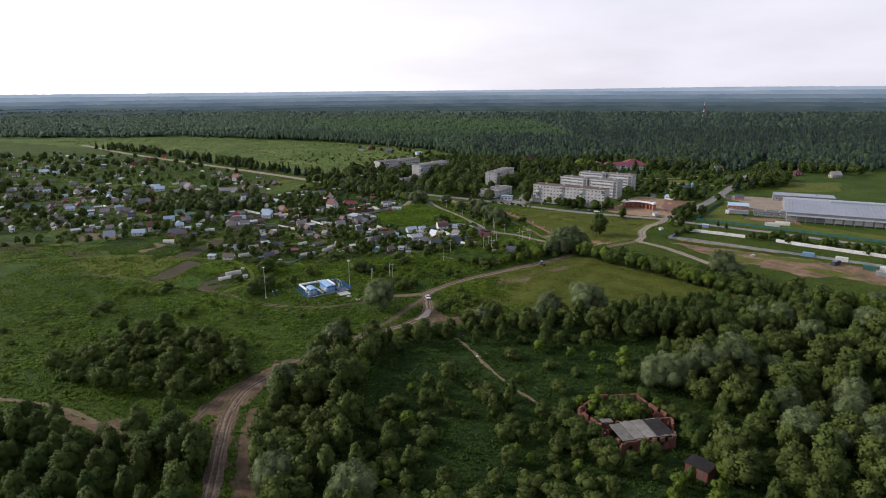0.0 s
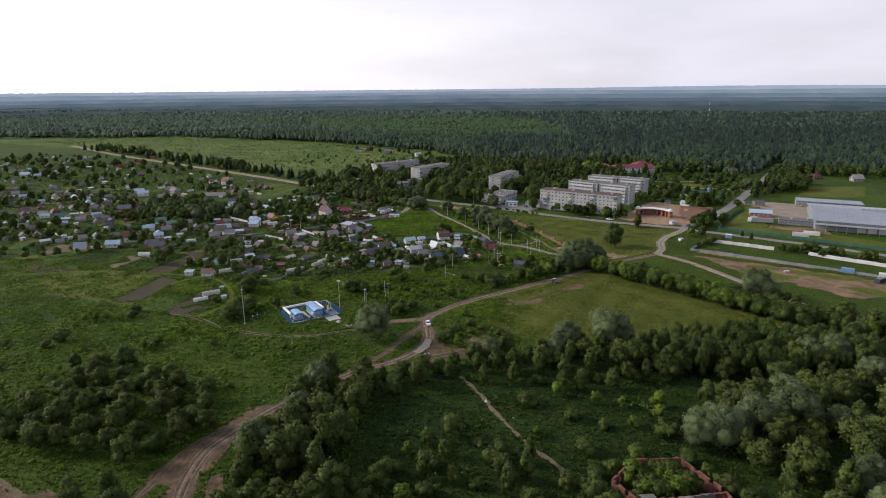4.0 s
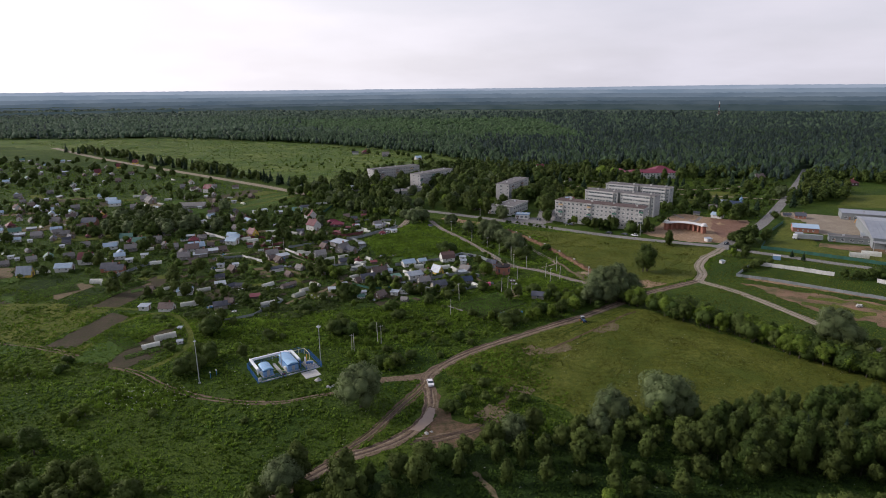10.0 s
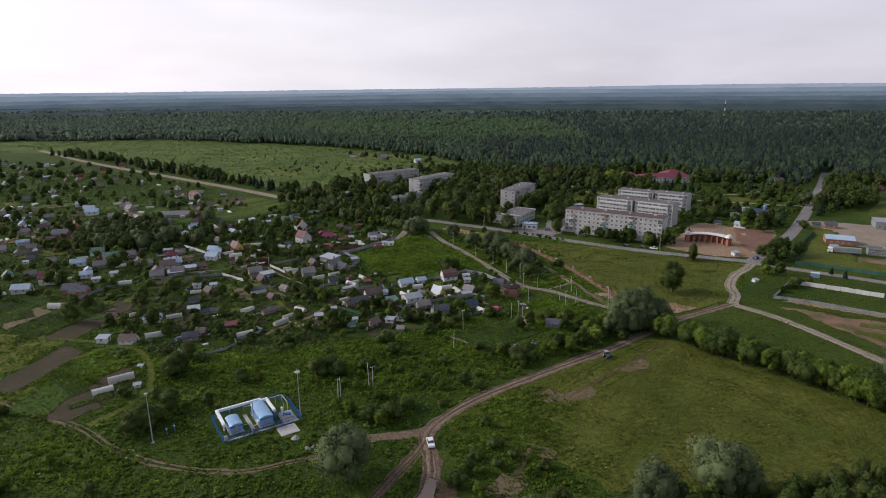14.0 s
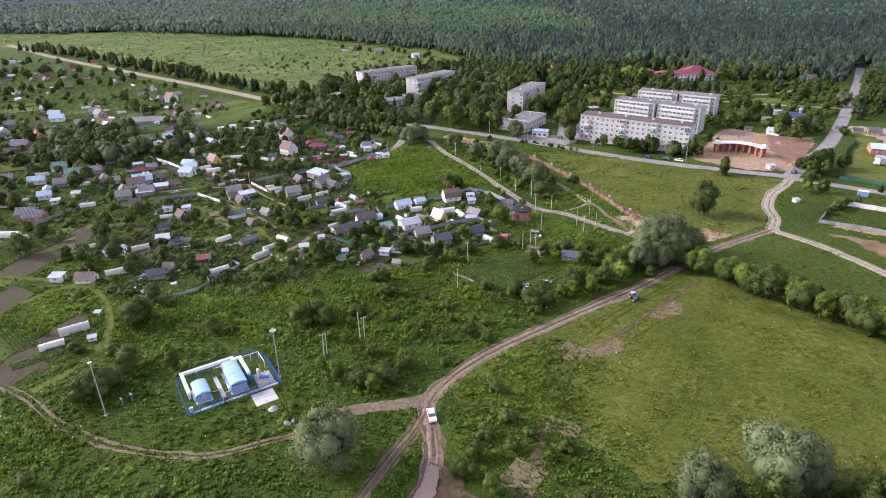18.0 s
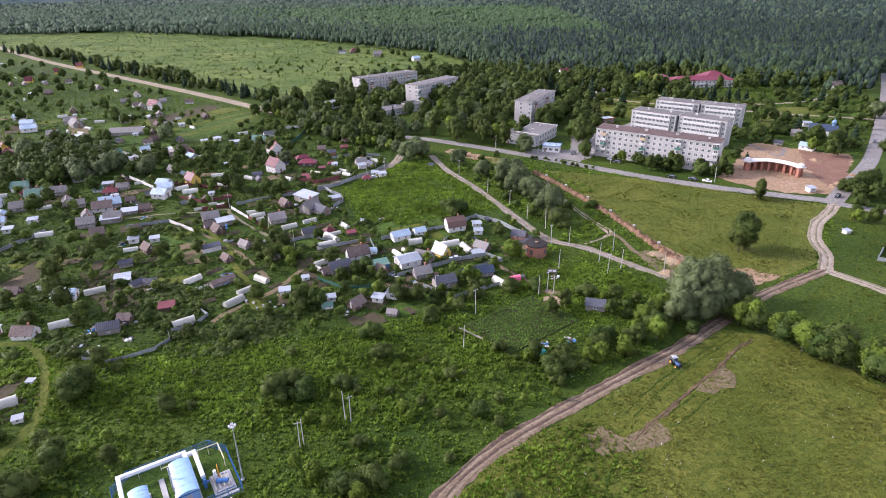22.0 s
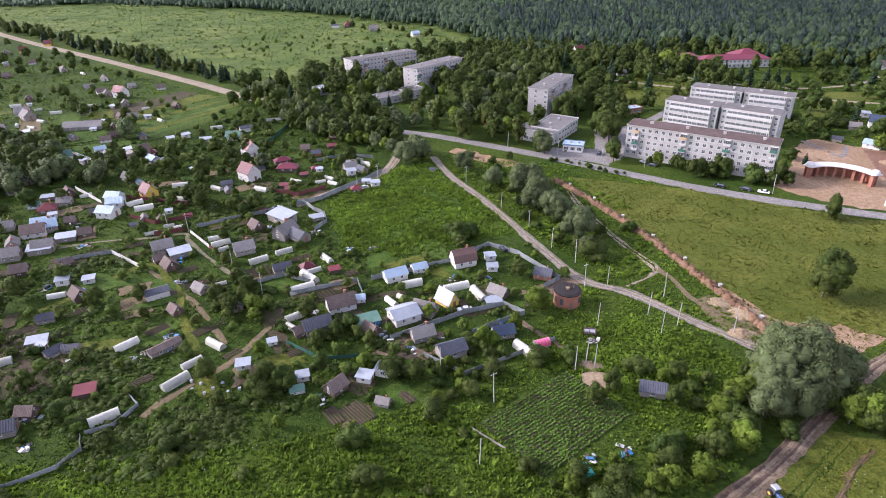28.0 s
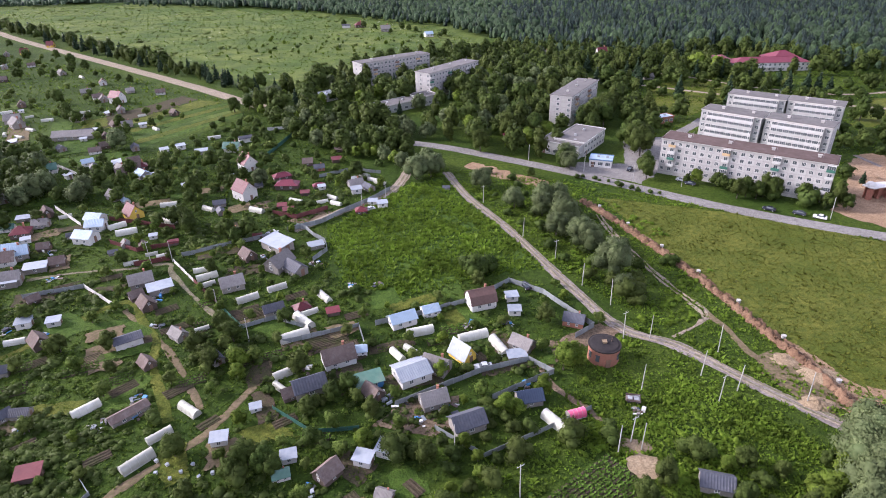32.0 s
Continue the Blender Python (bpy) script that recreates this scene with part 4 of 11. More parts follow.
# puddle on the dirt road
patch("puddle", [(-4.1, 247.9), (-2.1, 246.6), (-2.8, 239.8), (-6.4, 234.6), (-9.2, 235.2), (-6.2, 241.2)], PUDDLE, "brown puddle on the dirt road", z=0.22, jag=0.15, step=0.8, seed=33, category="water")

# ---- far distance ----
def ridge(name, r, base, top, mat, seed, label):
    rng = np.random.default_rng(seed)
    a = np.linspace(-0.25, math.pi + 0.25, 900)   # the land rises slightly towards the east
    h = np.zeros_like(a)
    for k in range(1, 7):
        h += rng.normal(0, 1) / k * np.sin(a * (2.1 * k) + rng.uniform(0, 6)) 
    h = top + h * 3.2 + rng.normal(0, 0.8, a.shape)
    h += 0.0045 * r * np.cos(a)
    x, y = r * np.cos(a), 250 + r * np.sin(a)
    v = np.concatenate([np.stack([x, y, np.full_like(a, base)], 1), np.stack([x, y, h], 1), np.stack([x * 1.02, 250 + (y - 250) * 1.02, h - 3], 1)])
    n = len(a)
    i = np.arange(n - 1)
    fcs = np.concatenate([np.stack([i, i + 1, i + 1 + n, i + n], 1), np.stack([i + n, i + 1 + n, i + 1 + 2 * n, i + 2 * n], 1)])
    return tagged(new(name, np_mesh(name, v, fcs, [mat])), label, "backdrop", "", "structure")


# each farther ridge glows paler and bluer: aerial haze painted as emission
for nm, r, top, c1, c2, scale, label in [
        ("backdrop_near", 2250, 26, (0.052, 0.078, 0.080), (0.078, 0.105, 0.104), 0.010, "distant woods glowing dark blue-green with painted haze"),
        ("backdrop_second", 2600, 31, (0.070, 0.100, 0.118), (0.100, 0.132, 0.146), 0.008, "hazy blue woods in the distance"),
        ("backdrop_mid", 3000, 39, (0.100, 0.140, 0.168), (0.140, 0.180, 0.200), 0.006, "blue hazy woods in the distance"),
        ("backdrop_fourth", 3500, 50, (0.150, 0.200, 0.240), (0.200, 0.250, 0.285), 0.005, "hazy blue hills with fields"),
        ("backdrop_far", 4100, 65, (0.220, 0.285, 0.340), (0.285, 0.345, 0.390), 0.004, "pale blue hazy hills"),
        ("backdrop_horizon", 4750, 82, (0.340, 0.410, 0.480), (0.410, 0.470, 0.530), 0.003, "palest hills on the horizon, painted as haze")]:
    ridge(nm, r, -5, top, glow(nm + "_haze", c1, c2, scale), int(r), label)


# ---- building tools ----
HOUSES = []      # (x, y, radius) of all that is built, to keep trees off
_cache = {}


def rot(yaw):
    return Matrix.Rotation(radians(yaw), 4, 'Z')


def at(x, y, yaw=0.0, s=1.0, z=0.0):
    return Matrix.LocRotScale((x, y, z), Euler((0, 0, radians(yaw))), (s, s, s))


def lattice(m, xs, zs, y0, y1):
    """One connected frame: every second strip is solid, the rest are openings."""
    nx, nz = len(xs), len(zs)
    vs = [(x, y, z) for y in (y0, y1) for z in zs for x in xs]
    at_ = lambda k, i, j: k * nx * nz + j * nx + i
    solid = lambda i, j: 0 <= i < nx - 1 and 0 <= j < nz - 1 and (i % 2 == 0 or j % 2 == 0)
    fs = []
    for i in range(nx - 1):
        for j in range(nz - 1):
            if not solid(i, j):
                continue
            fs.append((at_(0, i, j), at_(0, i + 1, j), at_(0, i + 1, j + 1), at_(0, i, j + 1)))
            if not solid(i - 1, j): fs.append((at_(0, i, j), at_(0, i, j + 1), at_(1, i, j + 1), at_(1, i, j)))
            if not solid(i + 1, j): fs.append((at_(0, i + 1, j + 1), at_(0, i + 1, j), at_(1, i + 1, j), at_(1, i + 1, j + 1)))
            if not solid(i, j - 1): fs.append((at_(0, i + 1, j), at_(0, i, j), at_(1, i, j), at_(1, i + 1, j)))
            if not solid(i, j + 1): fs.append((at_(0, i, j + 1), at_(0, i + 1, j + 1), at_(1, i + 1, j + 1), at_(1, i, j + 1)))
    return m.add(vs, fs)


def window_mesh(w, h, mull=1, transom=False, frame_mat=None):
    """Frame, mullions and set-back glass; lies in the x-z plane facing -y, centred."""
    key = ("win", round(w, 2), round(h, 2), mull, transom, frame_mat.name if frame_mat else "")
    if key not in _cache:
        m = Mesh()
        t = 0.09
        xs = [-w / 2, -w / 2 + t]
        for i in range(mull):
            x = -w / 2 + w * (i + 1) / (mull + 1)
            xs += [x - 0.035, x + 0.035]
        xs += [w / 2 - t, w / 2]
        zs = [-h / 2 - 0.06, -h / 2 + t] + ([h * 0.18, h * 0.18 + 0.06] if transom else []) + [h / 2 - t, h / 2]
        lattice(m, xs, zs, -0.07, 0.04)
        fr = m.data("window", [frame_mat or FRAMEM])
        g = Mesh().box(-w / 2 + t / 2, w / 2 - t / 2, -0.012, 0.012, -h / 2 + t / 2, h / 2 - t / 2)
        m.box(-w / 2 + t / 2, w / 2 - t / 2, -0.012, 0.012, -h / 2 + t / 2, h / 2 - t / 2, 1)
        _cache[key] = (fr, g.data("pane", [WIN]), m.data("window", [frame_mat or FRAMEM, WIN]))
    return _cache[key]


def window(parent, m, w, h, mull=1, transom=False, pane=True, frame_mat=None):
    fr, gl, both = window_mesh(w, h, mull, transom, frame_mat)
    ob = part("window", fr if pane else both, None, parent, m=m)
    if pane:
        part("pane", gl, None, ob)
    return ob


def wall_side(side, u, z, L, W, gap=0.03):
    """Pose on a wall of a box L x W centred at the origin. side: 0 front (-y), 1 right (+x), 2 back, 3 left."""
    if side == 0: return pose(u, -W / 2 - gap, z)
    if side == 1: return pose(L / 2 + gap, u, z, 0, 0, 90)
    if side == 2: return pose(-u, W / 2 + gap, z, 0, 0, 180)
    return pose(-L / 2 - gap, -u, z, 0, 0, -90)


def roof_mesh(kind, L, W, wh, rh, ov=0.35, th=0.10, ribs=True):
    m = Mesh()
    hx, hy = L / 2 + ov, W / 2 + ov
    drop = rh * ov / (W / 2)
    if kind == "gable":
        k = max(4, int(L / 0.45)) * 2 if ribs else 1
        top, low = [], []
        for i in range(k + 1):
            x = -hx + 2 * hx * i / k
            e = 0.07 if i % 2 else 0.0
            top += [(x, -hy, wh - drop + th + e), (x, 0, wh + rh + th + e), (x, hy, wh - drop + th + e)]
            low += [(x, -hy, wh - drop), (x, 0, wh + rh), (x, hy, wh - drop)]
        n, o = 3 * (k + 1), []
        for i in range(k):
            p = 3 * i
            o += [(p, p + 3, p + 4, p + 1), (p + 1, p + 4, p + 5, p + 2), (n + p, n + p + 1, n + p + 4, n + p + 3), (n + p + 1, n + p + 2, n + p + 5, n + p + 4),
                  (p, n + p, n + p + 3, p + 3), (p + 2, p + 5, n + p + 5, n + p + 2)]
        q = 3 * k
        o += [(0, 1, n + 1, n), (1, 2, n + 2, n + 1), (q, n + q, n + q + 1, q + 1), (q + 1, n + q + 1, n + q + 2, q + 2)]
        m.add(top + low, o)
    elif kind == "mansard":
        kx, kz = W * 0.36, wh + rh * 0.62
        for s in (-1, 1):
            for (y0, z0), (y1, z1) in (((hy, wh - 0.1), (kx, kz)), ((kx, kz), (0, wh + rh))):
                vs = [(-hx, s * y0, z0), (-hx, s * y1, z1), (hx, s * y1, z1), (hx, s * y0, z0)]
                m.add(vs + [(x, y, z + th) for x, y, z in vs], [(0, 1, 2, 3), (7, 6, 5, 4), (0, 3, 7, 4), (1, 5, 6, 2), (0, 4, 5, 1), (3, 2, 6, 7)])
        m.box(-hx, hx, -0.14, 0.14, wh + rh + th - 0.03, wh + rh + th + 0.05)
    elif kind == "hip":
        r = max(0.0, L / 2 - W / 2)
        vs = [(-hx, -hy, wh - drop), (hx, -hy, wh - drop), (hx, hy, wh - drop), (-hx, hy, wh - drop), (-r, 0, wh + rh), (r, 0, wh + rh)]
        low = [(x, y, z - th) for x, y, z in vs[:4]]
        m.add(vs + low, [(0, 1, 5, 4), (1, 2, 5), (2, 3, 4, 5), (3, 0, 4), (9, 8, 7, 6), (0, 6, 7, 1), (1, 7, 8, 2), (2, 8, 9, 3), (3, 9, 6, 0)])
        m.box(-r - 0.1, r + 0.1, -0.12, 0.12, wh + rh - 0.04, wh + rh + 0.06)
    elif kind == "mono":
        vs = [(-hx, -hy, wh - 0.02), (hx, -hy, wh - 0.02), (hx, hy, wh + rh), (-hx, hy, wh + rh)]
        m.add(vs + [(x, y, z + th) for x, y, z in vs], [(3, 2, 1, 0), (4, 5, 6, 7), (0, 1, 5, 4), (1, 2, 6, 5), (2, 3, 7, 6), (3, 0, 4, 7)])
    return m


def wall_mesh(kind, L, W, wh, rh):
    m = Mesh()
    m.box(-L / 2, L / 2, -W / 2, W / 2, -0.4, wh)
    if kind == "gable":
        for s in (-1, 1):
            x = s * L / 2
            m.add([(x, -W / 2, wh), (x, W / 2, wh), (x, 0, wh + rh), (x - s * 0.2, -W / 2, wh), (x - s * 0.2, W / 2, wh), (x - s * 0.2, 0, wh + rh)], [(0, 1, 2), (5, 4, 3), (0, 2, 5, 3), (1, 4, 5, 2)])
    elif kind == "mansard":
        kx, kz = W * 0.36, wh + rh * 0.62
        for s in (-1, 1):
            x = s * L / 2
            o = [(-W / 2, wh), (W / 2, wh), (kx, kz), (0, wh + rh), (-kx, kz)]
            m.add([(x, y, z) for y, z in o] + [(x - s * 0.2, y, z) for y, z in o], [(0, 1, 2, 3, 4), (9, 8, 7, 6, 5)] + [(i, (i + 1) % 5, 5 + (i + 1) % 5, 5 + i) for i in range(5)])
    elif kind == "mono":
        for s in (-1, 1):
            x = s * L / 2
            m.add([(x, -W / 2, wh), (x, W / 2, wh), (x, W / 2, wh + rh - 0.03), (x - s * 0.15, -W / 2, wh), (x - s * 0.15, W / 2, wh), (x - s * 0.15, W / 2, wh + rh - 0.03)], [(0, 1, 2), (5, 4, 3), (0, 2, 5, 3), (1, 4, 5, 2)])
        m.box(-L / 2, L / 2, W / 2 - 0.15, W / 2, wh, wh + rh - 0.03)
    return m


# name, category, roof kind, length, width, wall height, roof height, wall, roof material, windows front/side, chimney, label
KINDS = {
    "grey": ("summer_house", "house", "gable", 6.4, 4.8, 2.5, 2.1, W_GREY, R_SLATE, 2, 1, True, "weathered grey wooden summer house with a slate roof"),
    "dark": ("shed", "shed", "gable", 5.6, 3.8, 2.2, 1.4, W_GREY, R_DARK, 1, 0, False, "old wooden garden shed with a dark roof"),
    "rust": ("summer_house", "house", "gable", 5.4, 4.4, 2.3, 2.2, W_BROWN, R_RUST, 1, 1, False, "brown wooden summer house with a patched rusty roof"),
    "darkblue": ("shed", "shed", "gable", 5.6, 3.8, 2.2, 1.7, W_GREY, R_DARKBLUE, 1, 0, False, "wooden shed with a dark blue ribbed metal roof"),
    "bluehall": ("repair_hall", "hall", "gable", 15, 11, 3.6, 1.7, W_BRICK, R_BLUE, 4, 2, False, "brick repair hall with a pale blue metal roof"),
    "rustlong": ("long_shed", "shed", "gable", 9.5, 3.2, 2.0, 0.9, W_GREY, R_RUST, 2, 0, False, "long low shed with a rusty red roof"),
    "zinc": ("shed", "shed", "mono", 7.0, 4.2, 2.3, 0.6, W_GREY, R_SILVER, 1, 1, False, "grey shed with a bright zinc lean-to roof"),
    "zincbig": ("workshop", "house", "gable", 6.8, 6.0, 2.6, 1.2, W_WHITE, R_SILVER, 2, 2, False, "white workshop with a bright zinc gable roof"),
    "whiteshed": ("white_shed", "shed", "gable", 6.8, 3.8, 2.6, 0.9, W_WHITE, R_DARK, 0, 0, False, "long white clad shed with a dark blue roof"),
    "hut": ("hut", "shed", "mono", 3.6, 2.8, 2.2, 0.35, W_WHITE, R_SILVER, 1, 0, False, "small pale hut with a flat metal roof"),
    "redshed": ("red_shed", "shed", "mono", 4.8, 3.4, 2.0, 0.6, W_BROWN, R_RED, 0, 0, False, "low shed with a dark red roof"),
    "redhip": ("cottage", "house", "hip", 6.0, 5.2, 2.5, 1.8, W_BROWN, R_RED, 2, 1, True, "small cottage with a dark red hipped roof"),
    "redgable": ("cottage", "house", "gable", 6.2, 5.4, 2.7, 3.2, W_YELLOW, R_RED, 1, 1, True, "tall cottage with a steep dark red roof"),
    "house": ("country_house", "house", "gable", 7.6, 5.2, 2.5, 2.4, W_WHITE, R_RUST, 2, 1, True, "whitewashed country house with a brown roof"),
    "white": ("white_house", "house", "gable", 7.4, 4.6, 2.7, 1.7, W_WHITE, R_BLUE, 2, 1, False, "white house with a pale blue metal roof"),
    "paleblue": ("garden_house", "house", "gable", 6.0, 5.0, 2.8, 1.6, W_WHITE, R_BLUE, 2, 1, False, "white garden house with a pale blue roof"),
    "blue": ("blue_house", "house", "gable", 7.0, 5.4, 2.6, 1.8, W_GREY, R_BLUE, 2, 1, True, "grey boarded house with a blue metal roof"),
    "bluehouse": ("blue_shed", "shed", "mono", 6.6, 3.6, 2.3, 0.7, W_BLUE, R_GREEN, 2, 1, False, "bright blue wooden shed with a mossy green roof"),
    "yellow": ("yellow_house", "house", "gable", 5.6, 4.0, 1.9, 3.0, W_YELLOW, R_SILVER, 1, 1, False, "small yellow house with a steep white metal roof"),
    "mansard": ("mansard_house", "house", "mansard", 7.2, 5.6, 2.6, 3.2, W_WHITE, R_BROWN, 2, 2, True, "white house with a dark brown mansard roof"),
    "brick": ("brick_house", "house", "gable", 7.6, 6.2, 2.9, 2.2, W_BRICK, R_DARK, 2, 1, True, "red brick house with a dark gable roof"),
    "pinkhouse": ("two_storey_house", "house", "gable", 8.0, 6.4, 4.6, 3.4, W_WHITE, R_RED, 2, 2, True, "tall white house with a faded red roof"),
    "purple": ("bungalow", "house", "hip", 9.0, 5.2, 2.6, 1.6, W_BROWN, R_MAROON, 2, 1, False, "low house with a maroon metal roof"),
    "longgrey": ("long_building", "house", "gable", 20, 6.5, 2.6, 2.4, W_GREY, R_SLATE, 5, 1, False, "long low grey building with a slate roof"),
    "green": ("green_roofed_house", "house", "gable", 7.4, 5.6, 2.6, 2.2, W_WHITE, R_GREEN, 2, 1, True, "pale house with a green metal roof"),
}
_made = {}


_joined = {}


def far_house(key, x, y, yaw, s):
    """A house too far off to pick apart: its parts joined into one mesh."""
    root = _made[key][0]
    if key not in _joined:
        V, F, MI, mats, n = [], [], [], [], 0
        for ch in root.children:
            me, mm = ch.data, np.array(ch.matrix_basis)
            co = np.empty(len(me.vertices) * 3, np.float32); me.vertices.foreach_get("co", co)
            V.append(co.reshape(-1, 3) @ mm[:3, :3].T + mm[:3, 3])
            idx = []
            for mt in me.materials:
                if mt not in mats:
                    mats.append(mt)
                idx.append(mats.index(mt))
            for p in me.polygons:
                F.append([v + n for v in p.vertices]); MI.append(idx[p.material_index])
            n += len(me.vertices)
        me = bpy.data.meshes.new("far_" + key)
        me.from_pydata(np.concatenate(V).tolist(), [], F)
        for mt in mats:
            me.materials.append(mt)
        me.polygons.foreach_set("material_index", MI)
        _joined[key] = me
    ob = new(root.name.split(".")[0], _joined[key])
    ob.matrix_basis = at(x, y, yaw, s)
    if key == "gh_tunnel":
        return tagged(ob, "whitish film greenhouse in a far garden", "greenhouse", "greenhouses")
    nm, cat, label = KINDS[key][0], KINDS[key][1], KINDS[key][-1]
    return tagged(ob, label, cat, "far village houses" if cat == "house" else "far garden sheds")


def place_house(kind, x, y, yaw, s=1.0):
    m = at(x, y, yaw, s)
    key = "gh_tunnel" if kind == "tunnel" else kind
    if x < -195 and key in _made:
        HOUSES.append((x, y, 3.5 * s))
        return far_house(key, x, y, yaw, s)
    if kind in ("tunnel", "pink"):
        greenhouse(kind, x, y, yaw, s)
        HOUSES.append((x, y, 3.2 * s))
        return
    nm, cat, rk, L, W, wh, rh, wm, rm, nf, ns, chim, label = KINDS[kind]
    wh *= 0.87
    wz = min(1.5, wh - 0.62)
    HOUSES.append((x, y, 0.55 * max(L, W) * s + 1.0))
    if kind in _made:
        copy_thing(_made[kind][0], at(x, y, yaw, s / _made[kind][1]))
        return
    root = thing(nm, Matrix(), label, cat, "village houses" if cat == "house" else "garden sheds")
    _made[kind] = (root, s)
    part("wall", wall_mesh(rk, L, W, wh, rh), wm, root)
    part("roof", roof_mesh(rk, L, W, wh, rh), rm, root)
    for i in range(nf):
        window(root, wall_side(0, (i + 0.5 - nf / 2) * L / max(1, nf) * 0.8, wz, L, W), 0.95, 1.05, pane=False)
    for i in range(ns):
        window(root, wall_side(3, (i + 0.5 - ns / 2) * W * 0.45, wz if wh < 3.7 else 3.2, L, W), 0.85, 1.0, pane=False)
    if rk in ("gable", "mansard") and rh > 1.9:
        window(root, wall_side(3, 0, wh + rh * 0.35, L, W), 0.7, 0.75, pane=False)
        window(root, wall_side(1, 0, wh + rh * 0.35, L, W), 0.7, 0.75, pane=False)
    if "door" not in _cache:
        d = Mesh().box(-0.5, 0.5, -0.05, 0.03, -1, 1, 0)
        for u in (-0.44, 0.44):
            d.box(u - 0.06, u + 0.06, -0.09, 0, -1, 1.0, 0)
        d.box(-0.5, 0.5, -0.09, 0, 1.0, 1.1, 0); d.box(0.25, 0.38, -0.11, -0.05, -0.05, 0.0, 0)
        _cache["door"] = d.data("door", DOORM)
    part("door", _cache["door"], None, root, m=wall_side(1, 0.3, min(1.05, wh - 1.0), L, W, 0.02))
    if chim:
        c = Mesh().box(L * 0.18, L * 0.18 + 0.5, 0.3, 0.8, wh + rh * 0.4, wh + rh + 0.7)
        c.box(L * 0.18 - 0.08, L * 0.18 + 0.58, 0.22, 0.88, wh + rh + 0.7, wh + rh + 0.82)
        part("chimney", c, W_BRICK, root)
    root.matrix_basis = m


def greenhouse(kind, x, y, yaw, s):
    key = "gh_" + kind
    if key in _made:
        copy_thing(_made[key][0], at(x, y, yaw, s / _made[key][1]))
        return
    L, R, H = (6.2, 1.12, 1.75) if kind == "tunnel" else (5.0, 1.5, 2.1)
    lab = "arched garden greenhouse of whitish translucent film" if kind == "tunnel" else "bright pink arched shelter"
    root = thing("greenhouse" if kind == "tunnel" else "arched_shelter", Matrix(), lab, "greenhouse", "greenhouses")
    _made[key] = (root, s)
    gm = at(x, y, yaw, s)
    n = 12
    arc = [(R * math.cos(math.pi * i / n), H * math.sin(math.pi * i / n) ** 0.8) for i in range(n + 1)]
    c = Mesh()
    seg = 8
    for j in range(seg + 1):
        x = -L / 2 + L * j / seg
        sag = 0.03 if j % 2 else 0.0
        c.v += [(x, y * (1 - sag), z * (1 - sag)) for y, z in arc]
    k = n + 1
    c.f = [(j * k + i, j * k + i + 1, (j + 1) * k + i + 1, (j + 1) * k + i) for j in range(seg) for i in range(n)]
    c.m = [0] * len(c.f)
    part("cover", c, FILM if kind == "tunnel" else W_PINK, root, smooth=True)
    for sgn, nm in ((-1, "end_panel"), (1, "end_panel")):
        e = Mesh()
        x = sgn * (L / 2 - 0.05)
        e.add([(x, y, z) for y, z in arc], [tuple(range(k))])
        e.box(x - 0.03, x + 0.03, -0.42, 0.42, 0, 1.5)
        part(nm, e, FILM if kind == "tunnel" else W_GREY, root)
    fr = Mesh()
    for j in range(0, seg + 1, 2):
        x = -L / 2 + L * j / seg
        for i in range(n):
            fr.tube((x, arc[i][0] * 1.01, arc[i][1] * 1.01), (x, arc[i + 1][0] * 1.01, arc[i + 1][1] * 1.01), 0.035, n=4, cap=False)
    for s in (-1, 1):
        fr.box(-L / 2, L / 2, s * R - 0.05, s * R + 0.05, -0.1, 0.18)
    part("hoop_frame", fr, RIB, root)
    root.matrix_basis = gm


def span_fence(name, pts, h, panel_len, mat, label, category="fence", post=True, group="", thick=0.05):
    """A fence of panels between posts along a line."""
    root = thing(name, Matrix(), label, category, group)
    pk = ("panel", mat.name, round(h, 2), panel_len)
    if pk not in _cache:
        p = Mesh().box(-panel_len / 2 + 0.03, panel_len / 2 - 0.03, -thick / 2, thick / 2, 0.08, h)
        p.box(-panel_len / 2 + 0.03, panel_len / 2 - 0.03, -thick / 2 - 0.03, thick / 2 + 0.03, h * 0.75, h * 0.75 + 0.08)
        p.box(-panel_len / 2 + 0.03, panel_len / 2 - 0.03, -thick / 2 - 0.03, thick / 2 + 0.03, h * 0.25, h * 0.25 + 0.08)
        q = Mesh().box(-0.07, 0.07, -0.07, 0.07, -0.4, h + 0.1, bevel=0.03)
        _cache[pk] = (p.data("panel", mat), q.data("post", mat))
    pm, qm = _cache[pk]
    rng = np.random.default_rng(int(abs(pts[0][0] * 7 + pts[0][1])))
    for (x1, y1), (x2, y2) in zip(pts[:-1], pts[1:]):
        d = math.hypot(x2 - x1, y2 - y1)
        n = max(1, round(d / panel_len))
        yaw = math.degrees(math.atan2(y2 - y1, x2 - x1))
        for i in range(n):
            t = (i + 0.5) / n
            mm = pose(x1 + (x2 - x1) * t, y1 + (y2 - y1) * t, rng.normal(0, 0.02), rng.normal(0, 1.0), rng.normal(0, 0.4), yaw) @ Matrix.Diagonal((d / n / panel_len, 1, rng.uniform(0.95, 1.03), 1))
            part("panel", pm, None, root, m=mm)
            if post and i % 2 == 0:
                t = i / n
                part("post", qm, None, root, m=pose(x1 + (x2 - x1) * t, y1 + (y2 - y1) * t, 0, 0, 0, yaw))
    root.location = (0, 0, 0)
    return root


